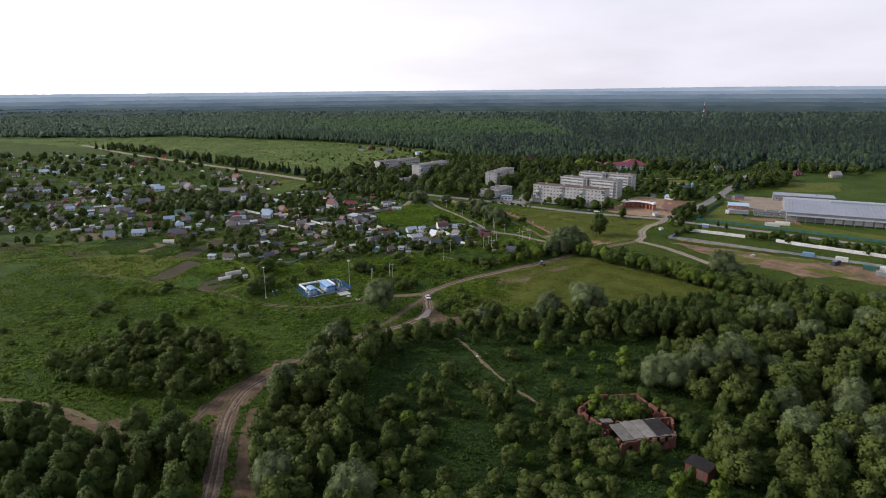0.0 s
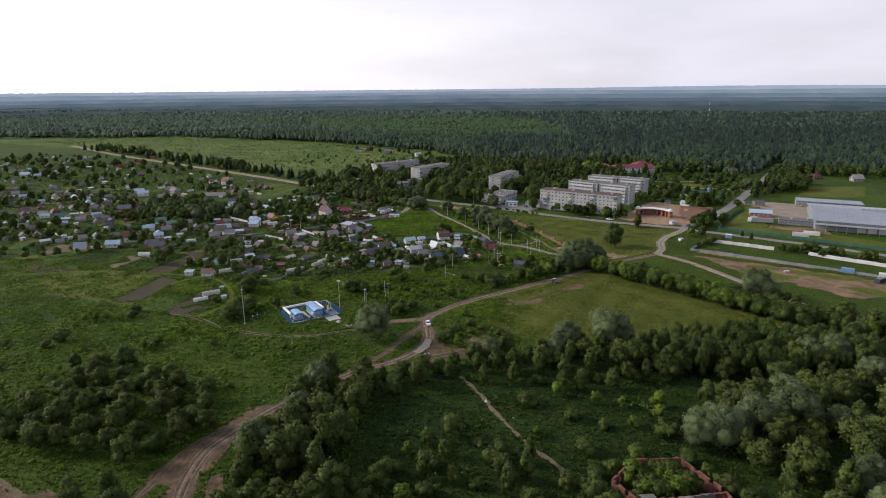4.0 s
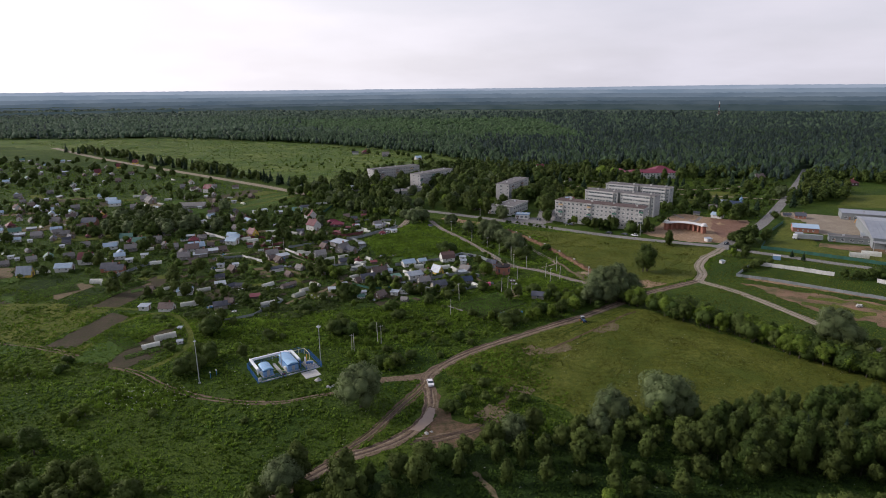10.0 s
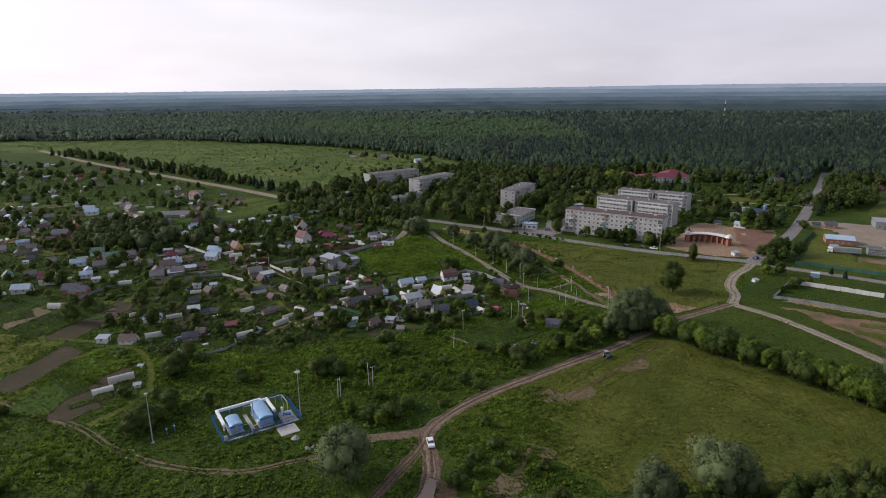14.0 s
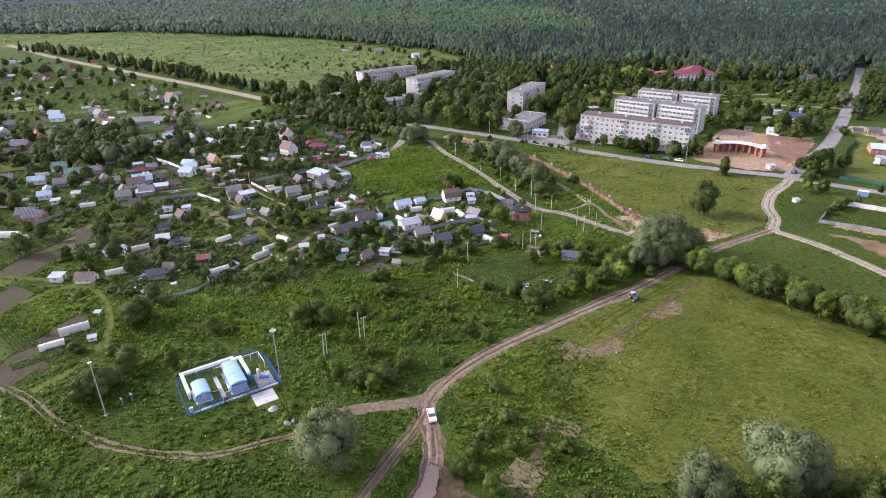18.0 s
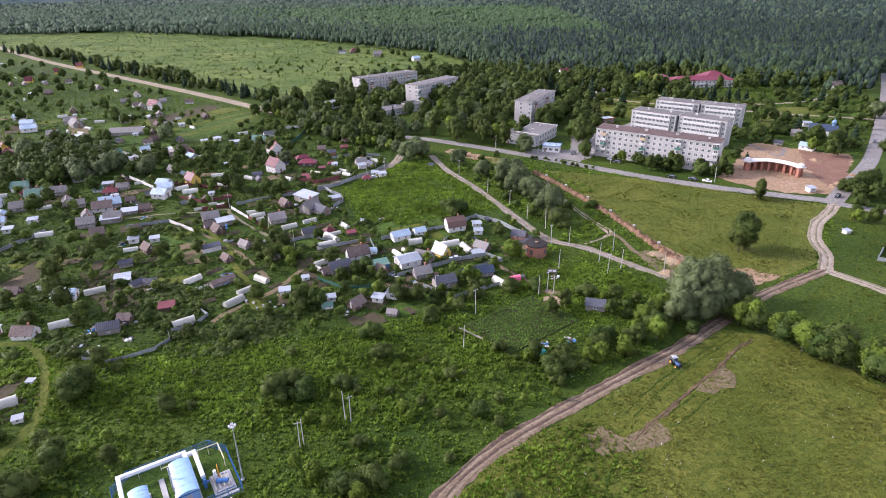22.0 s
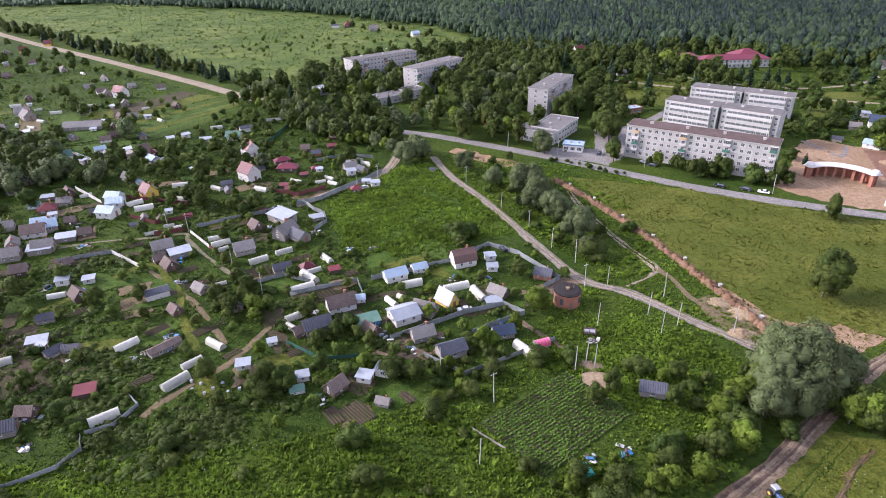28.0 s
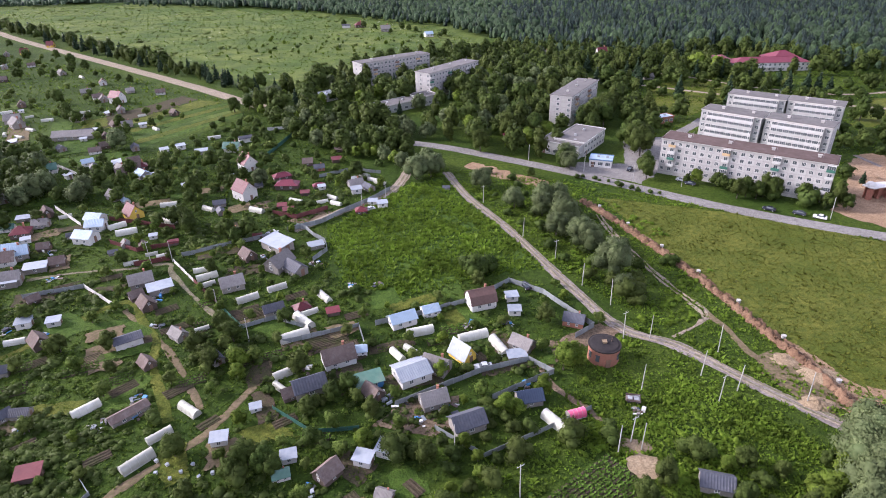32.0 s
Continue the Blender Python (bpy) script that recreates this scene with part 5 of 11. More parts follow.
# ---- apartment blocks ----
def slab_mesh():
    """One facade panel, 3 m wide and 2.7 m high, with chamfered edges and a window reveal."""
    if "slab" not in _cache:
        w, h, e = 1.47, 1.33, 0.05
        ww, wh, wz = 0.75, 0.72, 0.08
        m = Mesh()
        o = [(-w, -h), (w, -h), (w, h), (-w, h)]
        c = [(-w + e, -h + e), (w - e, -h + e), (w - e, h - e), (-w + e, h - e)]
        q = [(-ww, wz - wh), (ww, wz - wh), (ww, wz + wh), (-ww, wz + wh)]
        vs = [(x, 0.0, z) for x, z in o] + [(x, -0.06, z) for x, z in c] + [(x, -0.06, z) for x, z in q] + [(x, 0.06, z) for x, z in q]
        fs = []
        for k in (0, 4, 8):
            fs += [(k + i, k + (i + 1) % 4, k + 4 + (i + 1) % 4, k + 4 + i) for i in range(4)]
        m.add(vs, fs)
        b = Mesh().add([(x, 0.0, z) for x, z in o] + [(x, -0.06, z) for x, z in c], [(i, (i + 1) % 4, 4 + (i + 1) % 4, 4 + i) for i in range(4)] + [(4, 5, 6, 7)])
        _cache["slab"] = m
        _cache["slab_blind"] = b
    return _cache["slab"], _cache["slab_blind"]


def panel_block(x, y, yaw, bays, depth_bays, label, roof_mat, wall_mat, pieces=False, balcony_cols=(), bands=(), floors=5, z0=0.0, win_ends=True):
    """Five-storey block of panels. x, y: front left corner. balcony_cols: bays with stacked balconies. bands: (first bay, last bay) with rows of glazed loggias."""
    bw, fh = 3.0, 2.75
    L, D = bays * bw, depth_bays * bw
    H = 0.9 + floors * fh
    root = thing("apartment_building", at(x, y, yaw, z=z0), label, "apartment building", "apartment blocks")
    core = Mesh().box(0.07, L - 0.07, 0.07, D - 0.07, -0.5, H + 0.3)
    part("wall", core, W_JOINT, root)
    part("plinth", Mesh().box(-0.02, L + 0.02, -0.02, D + 0.02, -0.5, 0.85), CONCRETE, root)
    rf = Mesh().box(-0.25, L + 0.25, -0.3, D + 0.3, H + 0.2, H + 0.42)
    rf.box(-0.05, L + 0.05, 0.2, D - 0.2, H + 0.42, H + 0.6)
    part("roof", rf, roof_mat, root)
    ed = Mesh()
    ed.box(-0.3, L + 0.3, -0.36, -0.3, H + 0.1, H + 0.5); ed.box(-0.3, L + 0.3, D + 0.3, D + 0.36, H + 0.1, H + 0.5)
    ed.box(-0.32, -0.25, -0.3, D + 0.3, H + 0.1, H + 0.5); ed.box(L + 0.25, L + 0.32, -0.3, D + 0.3, H + 0.1, H + 0.5)
    part("parapet", ed, CONCRETE, root)
    for i in range(max(2, bays // 5)):
        vx = (i + 0.6) * L / max(2, bays // 5)
        v = Mesh().box(vx - 0.6, vx + 0.6, D * 0.45, D * 0.45 + 0.8, H + 0.6, H + 1.5)
        v.box(vx - 0.75, vx + 0.75, D * 0.45 - 0.15, D * 0.45 + 0.95, H + 1.5, H + 1.62)
        part("vent_shaft", v, CONCRETE, root)
        a = Mesh().tube((vx + 1.2, D * 0.5, H + 0.6), (vx + 1.2, D * 0.5, H + 3.2), 0.03, n=5)
        a.tube((vx + 0.7, D * 0.5, H + 2.9), (vx + 1.7, D * 0.5, H + 2.9), 0.02, n=4)
        part("aerial", a, STEEL, root)
    slab, blind = slab_mesh()
    key = ("slabdata", wall_mat.name)
    if key not in _cache:
        _cache[key] = (slab.data("panel", wall_mat), blind.data("panel", wall_mat))
    sd, bd = _cache[key]
    joined = Mesh()
    sides = [(0, bays), (1, depth_bays), (3, depth_bays), (2, bays)]
    for side, nb in sides:
        for fl in range(floors):
            zc = 0.9 + (fl + 0.5) * fh
            for b in range(nb):
                if side == 0: mm = pose((b + 0.5) * bw, 0.06, zc)
                elif side == 1: mm = pose(L - 0.06, (b + 0.5) * bw, zc, 0, 0, 90)
                elif side == 3: mm = pose(0.06, D - (b + 0.5) * bw, zc, 0, 0, -90)
                else: mm = pose(L - (b + 0.5) * bw, D - 0.06, zc, 0, 0, 180)
                in_band = side == 0 and any(p <= b <= q for p, q in bands)
                has_win = (side in (0, 2) or (win_ends and b % 2 == 1)) and not in_band
                if pieces and side != 2:
                    part("panel", sd if has_win else bd, None, root, m=mm)
                else:
                    src = slab if has_win else blind
                    joined.add([mm @ Vector(p) for p in src.v], src.f)
                if has_win and side != 2:
                    window(root, mm @ pose(0, 0.02, 0.08), 1.5, 1.44, 1 if (b + fl) % 3 else 2, pane=pieces)
                if side == 0 and b in balcony_cols and fl > 0:
                    balcony(root, mm, fl + b)
    if joined.v:
        part("facade", joined, wall_mat, root)
    for p, q in bands:
        loggia_band(root, p, q, floors, bw, fh)
    for b in range(3, bays, 8):
        d = Mesh().box(-1.3, 1.3, -1.5, 0, 2.35, 2.5); d.box(-0.7, 0.7, -0.04, 0.05, 0.0, 2.1); d.tube((-1.2, -1.4, 0), (-1.2, -1.4, 2.4), 0.05, n=6); d.tube((1.2, -1.4, 0), (1.2, -1.4, 2.4), 0.05, n=6)
        part("entrance", d, CONCRETE, root, m=pose(L - (b + 0.5) * bw, D - 0.04, 0, 0, 0, 180))
    ca, sa = math.cos(radians(yaw)), math.sin(radians(yaw))
    for i in range(int(L / 6) + 1):
        for j in (D * 0.25, D * 0.75):
            HOUSES.append((x + ca * i * 6 - sa * j, y + sa * i * 6 + ca * j, 6))
    return root


BALC = [("white_balcony_sheet", (0.52, 0.52, 0.5)), ("grey_balcony_sheet", (0.42, 0.42, 0.4)), ("green_balcony_sheet", (0.05, 0.16, 0.12)), ("ochre_balcony_sheet", (0.5, 0.36, 0.2)), ("brown_balcony_sheet", (0.2, 0.12, 0.09))]
BALC = [surf(n, c, tuple(min(1, v * 1.15) for v in c), 1.5, rough=0.6, bump=0, dirt=tuple(v * 0.7 for v in c)) for n, c in BALC]


def balcony(root, mm, i):
    key = ("balc", i % 7)
    if key not in _cache:
        s = Mesh().box(-1.4, 1.4, -1.15, -0.06, -1.33, -1.2)
        r = Mesh().box(-1.4, 1.4, -1.15, -1.1, -1.2, -0.2); r.box(-1.4, -1.35, -1.1, -0.06, -1.2, -0.2); r.box(1.35, 1.4, -1.1, -0.06, -1.2, -0.2); r.box(-1.44, 1.44, -1.2, -1.06, -0.2, -0.12)
        _cache[key] = (s.data("balcony", CONCRETE), r.data("railing", BALC[(0, 1, 0, 2, 0, 3, 4)[i % 7]]))
    s, r = _cache[key]
    b = part("balcony", s, None, root, m=mm)
    part("railing", r, None, b)
    if i % 3 == 0:
        if "bglaze" not in _cache:
            g = Mesh().box(-1.36, 1.36, -1.13, -1.1, -0.12, 1.2, 0)
            for k in range(5):
                x = -1.38 + k * 0.69
                g.box(x - 0.03, x + 0.03, -1.17, -1.08, -0.12, 1.25, 1)
            g.box(-1.42, 1.42, -1.18, -0.06, 1.22, 1.3, 1)
            _cache["bglaze"] = g.data("glazing", [WIN, FRAMEM])
        part("glazing", _cache["bglaze"], None, b)


def loggia_band(root, p, q, floors, bw, fh):
    x0, x1 = p * bw + 0.15, (q + 1) * bw - 0.15
    for fl in range(floors):
        z = 0.9 + fl * fh
        s = Mesh().box(x0, x1, -1.2, 0.1, z - 0.1, z + 0.06)
        s.box(x0, x0 + 0.14, -1.2, 0.1, z + 0.06, z + fh - 0.1); s.box(x1 - 0.14, x1, -1.2, 0.1, z + 0.06, z + fh - 0.1)
        b = part("loggia", s, CONCRETE, root)
        r = Mesh().box(x0, x1, -1.26, -1.18, z + 0.0, z + 1.15)
        part("parapet", r, BALC[0] if (fl + p) % 4 else BALC[1], b)
        g = Mesh().box(x0 + 0.15, x1 - 0.15, -1.2, -1.17, z + 1.15, z + fh - 0.35, 0)
        k = max(4, int((x1 - x0) / 0.8))
        for i in range(k + 1):
            x = x0 + (x1 - x0) * i / k
            t = 0.04 if i % 3 else 0.12
            g.box(x - t, x + t, -1.24, -1.14, z + 1.15, z + fh - 0.3, 1)
        g.box(x0, x1, -1.24, -1.12, z + fh - 0.36, z + fh - 0.18, 1)
        part("glazing", g, [WIN, FRAMEM], b)
    t = Mesh().box(x0 - 0.1, x1 + 0.1, -1.3, 0.1, 0.9 + floors * fh - 0.1, 0.9 + floors * fh + 0.15)
    part("canopy", t, CONCRETE, root)


panel_block(83.0, 510.0, -33.2, 21, 4, "long five-storey apartment block of pale concrete panels with a brown roof", R_REDFELT, W_PANEL, True, (1, 8, 14, 20), z0=0.3)
panel_block(115.0, 553.5, -39.5, 9, 4, "five-storey apartment block with white glazed loggias and a grey flat roof", R_FELT, W_PANEL2, False, (), ((1, 7),), z0=0.6)
panel_block(137.6, 536.6, -39.5, 9, 4, "five-storey apartment block with white glazed loggias beside its twin", R_FELT, W_PANEL2, False, (), ((1, 7),), z0=0.6)
panel_block(139.0, 582.0, -35, 9, 4, "five-storey apartment block with loggias behind the others", R_FELT, W_PANEL2, False, (), ((1, 7),), z0=0.8)
panel_block(162.5, 567.0, -35, 8, 4, "end section of the apartment block behind the others", R_FELT, W_PANEL2, False, (), ((1, 6),), z0=0.8)
panel_block(57.6, 580.0, 61, 15, 4, "five-storey apartment block seen end-on behind tall trees", R_FELT, W_PANEL, False, (2, 9), z0=0.5)
panel_block(-66.0, 678.0, 39, 19, 4, "pale five-storey apartment block among trees", R_FELT, W_PANEL, False, (3, 9, 15), z0=0.5)
panel_block(-19.0, 643.0, 52, 17, 4, "pale five-storey apartment block with balconies among trees", R_FELT, W_PANEL, False, (0, 6, 12), z0=0.5)


# ---- public buildings ----
def flat_building(name, x, y, yaw, L, D, H, wm, rm, label, nwin=6, category="building", band=None):
    root = thing(name, at(x, y, yaw), label, category)
    part("wall", Mesh().box(0, L, 0, D, -0.4, H), wm, root)
    r = Mesh().box(-0.25, L + 0.25, -0.25, D + 0.25, H, H + 0.25)
    part("roof", r, rm, root)
    p = Mesh()
    for a in ((-0.3, L + 0.3, -0.32, -0.2), (-0.3, L + 0.3, D + 0.2, D + 0.32)):
        p.box(*a, H + 0.05, H + 0.55)
    for a in ((-0.32, -0.2, -0.2, D + 0.2), (L + 0.2, L + 0.32, -0.2, D + 0.2)):
        p.box(*a, H + 0.05, H + 0.55)
    part("parapet", p, band or wm, root)
    fl = max(1, int(H / 3.1))
    for f in range(fl):
        for i in range(nwin):
            window(root, pose((i + 0.5) * L / nwin, -0.03, 1.7 + f * 3.1), min(2.2, L / nwin * 0.66), 1.5, 2, pane=False)
    for i in range(max(1, int(D / 4))):
        window(root, pose(L + 0.03, (i + 0.5) * D / max(1, int(D / 4)), 1.7, 0, 0, 90), 1.6, 1.5, 1, pane=False)
    for i in range(2):
        b = Mesh().box(L * (0.3 + 0.4 * i), L * (0.3 + 0.4 * i) + 1.2, D * 0.5, D * 0.5 + 1.0, H + 0.25, H + 1.1)
        part("roof_vent", b, STEEL, root)
    part("door", Mesh().box(L * 0.1, L * 0.1 + 1.2, -0.07, 0.02, 0, 2.2), DOORM, root)
    ca, sa = math.cos(radians(yaw)), math.sin(radians(yaw))
    for i in np.arange(0, L + 1, 5):
        for j in np.arange(0, D + 1, 5):
            HOUSES.append((x + ca * i - sa * j, y + sa * i + ca * j, 4.5))
    return root


flat_building("store_hall", 36.0, 539.0, -34, 20, 14, 5.6, W_PANEL2, R_FELT, "two-storey concrete store hall with a flat roof", 6)
flat_building("store_wing", 55.5, 531.0, 57, 26, 15, 6.4, W_WHITE, R_FELT, "white wing of the store hall with a grey roof", 7)
shop = flat_building("small_shop", 55.6, 518.5, -18, 9.5, 7.0, 3.2, W_WHITE, R_BLUE, "small white shop with a blue edged roof", 3, "shop", R_BLUE2)
flat_building("maroon_pavilion", 22.0, 549, 10, 16, 9, 3.2, W_BROWN, R_MAROON, "low pavilion with a maroon roof", 4, "pavilion", R_MAROON)
flat_building("low_hall", -86, 636, 46, 24, 10, 4.0, W_PANEL, R_SILVER, "low pale hall with a light roof among trees", 6)
flat_building("clinic", -46, 606, 40, 28, 12, 4.2, W_PANEL2, R_FELT, "low grey public building with a stepped flat roof", 7)
flat_building("clinic_annex", -24, 624, 40, 14, 12, 5.2, W_PANEL, R_FELT, "taller part of the low public building", 3)
for x, y in ((114, 630), (125, 610), (133, 658), (147, 635), (171, 672), (156, 681), (140, 622), (150, 655)):
    HOUSES.append((x, y, 13.0))
for x, y in ((-74, 622), (-62, 612), (-80, 612), (-34, 596), (-22, 604), (-40, 588), (-10, 610), (-26, 588), (-66, 600)):
    HOUSES.append((x, y, 9.0))
flat_building("red_kiosk", 102, 580, 24, 13, 6, 3.2, W_BRICK, R_BLUE, "small red shop with a pale roof", 4, "shop")


sc = thing("school", at(222, 718, 2), "long white school with joined maroon hipped roofs", "school")
for px, py, L, W, wh, rh, nw in [(2, 0, 54, 14, 6.4, 2.6, 16), (-28, 10, 13, 30, 6.2, 3.0, 4), (15, 7, 24, 20, 7.0, 5.0, 7)]:
    mm = pose(px, py, 0)
    part("wall", wall_mesh("hip", L, W, wh, rh), W_WHITE, sc, m=mm)
    part("roof", roof_mesh("hip", L, W, wh, rh, 0.5, 0.15), R_MAROON, sc, m=mm)
    if py < 12 and L != 24:
        for f in range(2):
            for i in range(nw):
                window(sc, mm @ wall_side(0, (i + 0.5 - nw / 2) * L / nw, 1.7 + f * 3.0, L, W), 1.5, 1.6, 1, pane=False)
part("entrance", Mesh().box(-3, 3, -9.4, -7, 2.9, 3.2).box(-2.8, -2.5, -9.3, -9.0, 0, 2.9).box(2.5, 2.8, -9.3, -9.0, 0, 2.9), CONCRETE, sc)
HOUSES += [(204, 704, 9), (216, 703, 9), (228, 702, 9), (240, 703, 9), (200, 722, 14), (214, 718, 12), (230, 718, 14), (246, 718, 10)]
for k, x, y, yaw, s in [("pinkhouse", 115, 768, 20, 1.2), ("paleblue", -29.6, 896, 25, 1.3), ("grey", -77, 938, 10, 1.5), ("redhip", -110, 972, 20, 1.5), ("whiteshed", -124, 968, 10, 1.3), ("redhip", 128, 800, 0, 1.5), ("grey", 70, 775, 0, 1.4), ("grey", 130, 690, 10, 1.0),
                        ("house", 330, 700, 20, 1.4), ("white", 350, 640, 0, 1.3), ("redhip", 400, 660, 10, 1.5), ("grey", 430, 640, 0, 1.6), ("grey", 215.3, 548, -20, .9), ("white", 205, 517, -48, 1.0), ("dark", 194.4, 528, -30, .8), ("hut", 235, 571, -20, 1.3)]:
    place_house(k, x, y, yaw, s)

# little church house with a blue dome
ch = thing("chapel", at(232, 549, -32), "small white chapel with a dark roof and a blue onion dome", "chapel")
part("wall", wall_mesh("gable", 15, 7, 3.6, 3), W_WHITE, ch)
part("roof", roof_mesh("gable", 15, 7, 3.6, 3), R_DARKBLUE, ch)
dm = Mesh()
prof = [(0.9, 6.2), (0.9, 7.6), (1.3, 8.0), (1.45, 8.6), (1.1, 9.3), (0.4, 9.9), (0.08, 10.6), (0.06, 11.6)]
for i in range(len(prof) - 1):
    dm.tube((0, 0, prof[i][1]), (0, 0, prof[i + 1][1]), prof[i][0], prof[i + 1][0], 12, 0, cap=i in (0, len(prof) - 2))
part("dome", dm, R_BLUE2, ch, "blue onion dome", m=pose(5, 0, 0))
for i in range(3):
    window(ch, wall_side(0, (i - 1) * 4, 1.9, 15, 7), 1.0, 1.6, 1)
HOUSES.append((232, 549, 10))

# ---- brick arcade on the building site ----
ar = thing("brick_arcade", at(166.4, 479.3, -28), "curved red brick arcade with a white roof on the building site", "arcade")
NB, RAD, A0 = 7, 17.0, radians(42)
def arc_pt(a, r): return (r * math.sin(a), (r * math.cos(a) - RAD) * 1.35)
for i in range(NB + 1):
    a = -A0 + 2 * A0 * i / NB
    x, y = arc_pt(a, RAD)
    w = 0.9 if i in (0, NB) else 0.55
    pm = Mesh().box(-w, w, -0.7, 0.7, -0.3, 4.2); pm.box(-w - 0.1, w + 0.1, -0.8, 0.8, 0, 0.5); pm.box(-w - 0.1, w + 0.1, -0.8, 0.8, 3.9, 4.2)
    part("pier", pm, W_BRICK, ar, m=pose(x, y, 0, 0, 0, -math.degrees(a) * 1.2))
ct, bk, up = Mesh(), Mesh(), Mesh()
n = 28
for k, (r0, r1, z0, z1, mm) in enumerate([(RAD - 0.5, RAD + 0.5, 4.2, 4.9, up), (RAD - 1.6, RAD + 2.6, 4.9, 5.25, ct), (RAD + 1.6, RAD + 2.0, -0.3, 4.2, bk)]):
    vs = []
    for i in range(n + 1):
        a = (-A0 - 0.04) + 2 * (A0 + 0.04) * i / n
        for r in (r0, r1):
            x, y = arc_pt(a, r)
            vs += [(x, y, z0), (x, y, z1)]
    fs = []
    for i in range(n):
        p, q = i * 4, i * 4 + 4
        fs += [(p, q, q + 1, p + 1), (p + 2, p + 3, q + 3, q + 2), (p + 1, q + 1, q + 3, p + 3), (p, p + 2, q + 2, q)]
    fs += [(0, 1, 3, 2), (n * 4, n * 4 + 2, n * 4 + 3, n * 4 + 1)]
    mm.add(vs, fs)
part("lintel", up, W_BRICK, ar); part("roof", ct, W_WHITE, ar); part("back_wall", bk, W_BRICK, ar)
for a in (-A0, A0):
    x, y = arc_pt(a, RAD + 0.6)
    hood = Mesh().box(-1.9, 1.9, -1.9, 1.9, 4.9, 5.3)
    for (r0, z0), (r1, z1) in zip([(1.8, 5.3), (1.65, 6.0), (1.2, 6.6)], [(1.65, 6.0), (1.2, 6.6), (0.3, 6.95)]):
        hood.tube((0, 0, z0), (0, 0, z1), r0, r1, 16, 0, cap=r1 < 0.5)
    part("end_dome", hood, W_WHITE, ar, "white dome on a corner pavilion", m=pose(x, y, 0.02, 0, 0, -math.degrees(a) * 1.2))
HOUSES.append((164, 474, 14))

# ---- works: warehouse, halls, sheds ----
wh_ = thing("warehouse", at(258, 428, -27), "large warehouse with a grey profiled metal roof and white doors", "warehouse")
L, D, H = 110, 68, 6.5
part("wall", Mesh().box(0, L, 0, D, -0.4, H), FENCE, wh_)
rm = Mesh()
for s0, s1, z0, z1 in ((-1, D / 2, H, H + 4.0), (D + 1, D / 2, H, H + 4.0)):
    vs = [(-1, s0, z0), (L + 1, s0, z0), (L + 1, s1, z1), (-1, s1, z1)]
    rm.add(vs + [(x, y, z + 0.2) for x, y, z in vs], [(0, 1, 2, 3), (4, 5, 6, 7), (0, 1, 5, 4), (1, 2, 6, 5), (2, 3, 7, 6), (3, 0, 4, 7)])
for i in range(45):
    x = -1 + (L + 2) * i / 44
    for s0, s1 in ((-1, D / 2), (D + 1, D / 2)):
        rm.add([(x - 0.12, s0, H + 0.2), (x + 0.12, s0, H + 0.2), (x + 0.12, s1, H + 4.2), (x - 0.12, s1, H + 4.2), (x, s0, H + 0.38), (x, s1, H + 4.38)], [(0, 4, 5, 3), (4, 1, 2, 5), (0, 1, 4)])
part("roof", rm, R_WARE, wh_)
g = Mesh().add([(0, 0, H), (0, D, H), (0, D / 2, H + 4.0), (0.3, 0, H), (0.3, D, H), (0.3, D / 2, H + 4)], [(0, 1, 2), (5, 4, 3)])
part("gable", g, R_WARE, wh_)
part("skylight", Mesh().box(30, 74, D / 2 - 3, D / 2 + 3, H + 3.9, H + 5.2, bevel=0.4), R_SILVER, wh_)
dk = Mesh().box(-0.2, L, -5.5, 0, 4.6, 4.85)
for i in range(19):
    dk.box(i * 6 - 0.15, i * 6 + 0.15, -5.4, -5.1, -0.3, 4.6)
part("dock_canopy", dk, STEEL, wh_)
for i in range(14):
    part("dock_door", Mesh().box(24 + i * 6 + 0.4, 24 + i * 6 + 5.2, -0.12, 0, 0.4, 4.2), W_WHITE, wh_)
for i in np.arange(0, L, 12):
    for j in np.arange(0, D, 12):
        c, s = math.cos(radians(-27)), math.sin(radians(-27))
        HOUSES.append((258 + c * i - s * j, 428 + s * i + c * j, 10))
flat_building("grey_hall", 292, 509, -27, 46, 18, 4.5, FENCE, R_WARE, "long low hall with a grey metal roof", 8, "hall")
place_house("bluehall", 244.5, 474, -24, 1)
place_house("hut", 232, 459, -24, 1.1)
place_house("dark", 258, 519, -25, 0.9)
flat_building("open_shed", 243, 445.5, -26, 24, 7, 3.4, FENCE, R_FELT, "long low open shed beside the yard", 5, "shed")
place_house("brick", 265, 514, -25, 0.9)
place_house("hut", 168.3, 448, 20, 1)
place_house("hut", 155.4, 400, 20, .7)
place_house("dark", 281, 448, -26, 1.1)
place_house("zinc", 272, 452, -26, 1.1)
for x, y in ((238, 410), (247, 413)):
    place_house("tunnel", x, y, -26, 1.5)

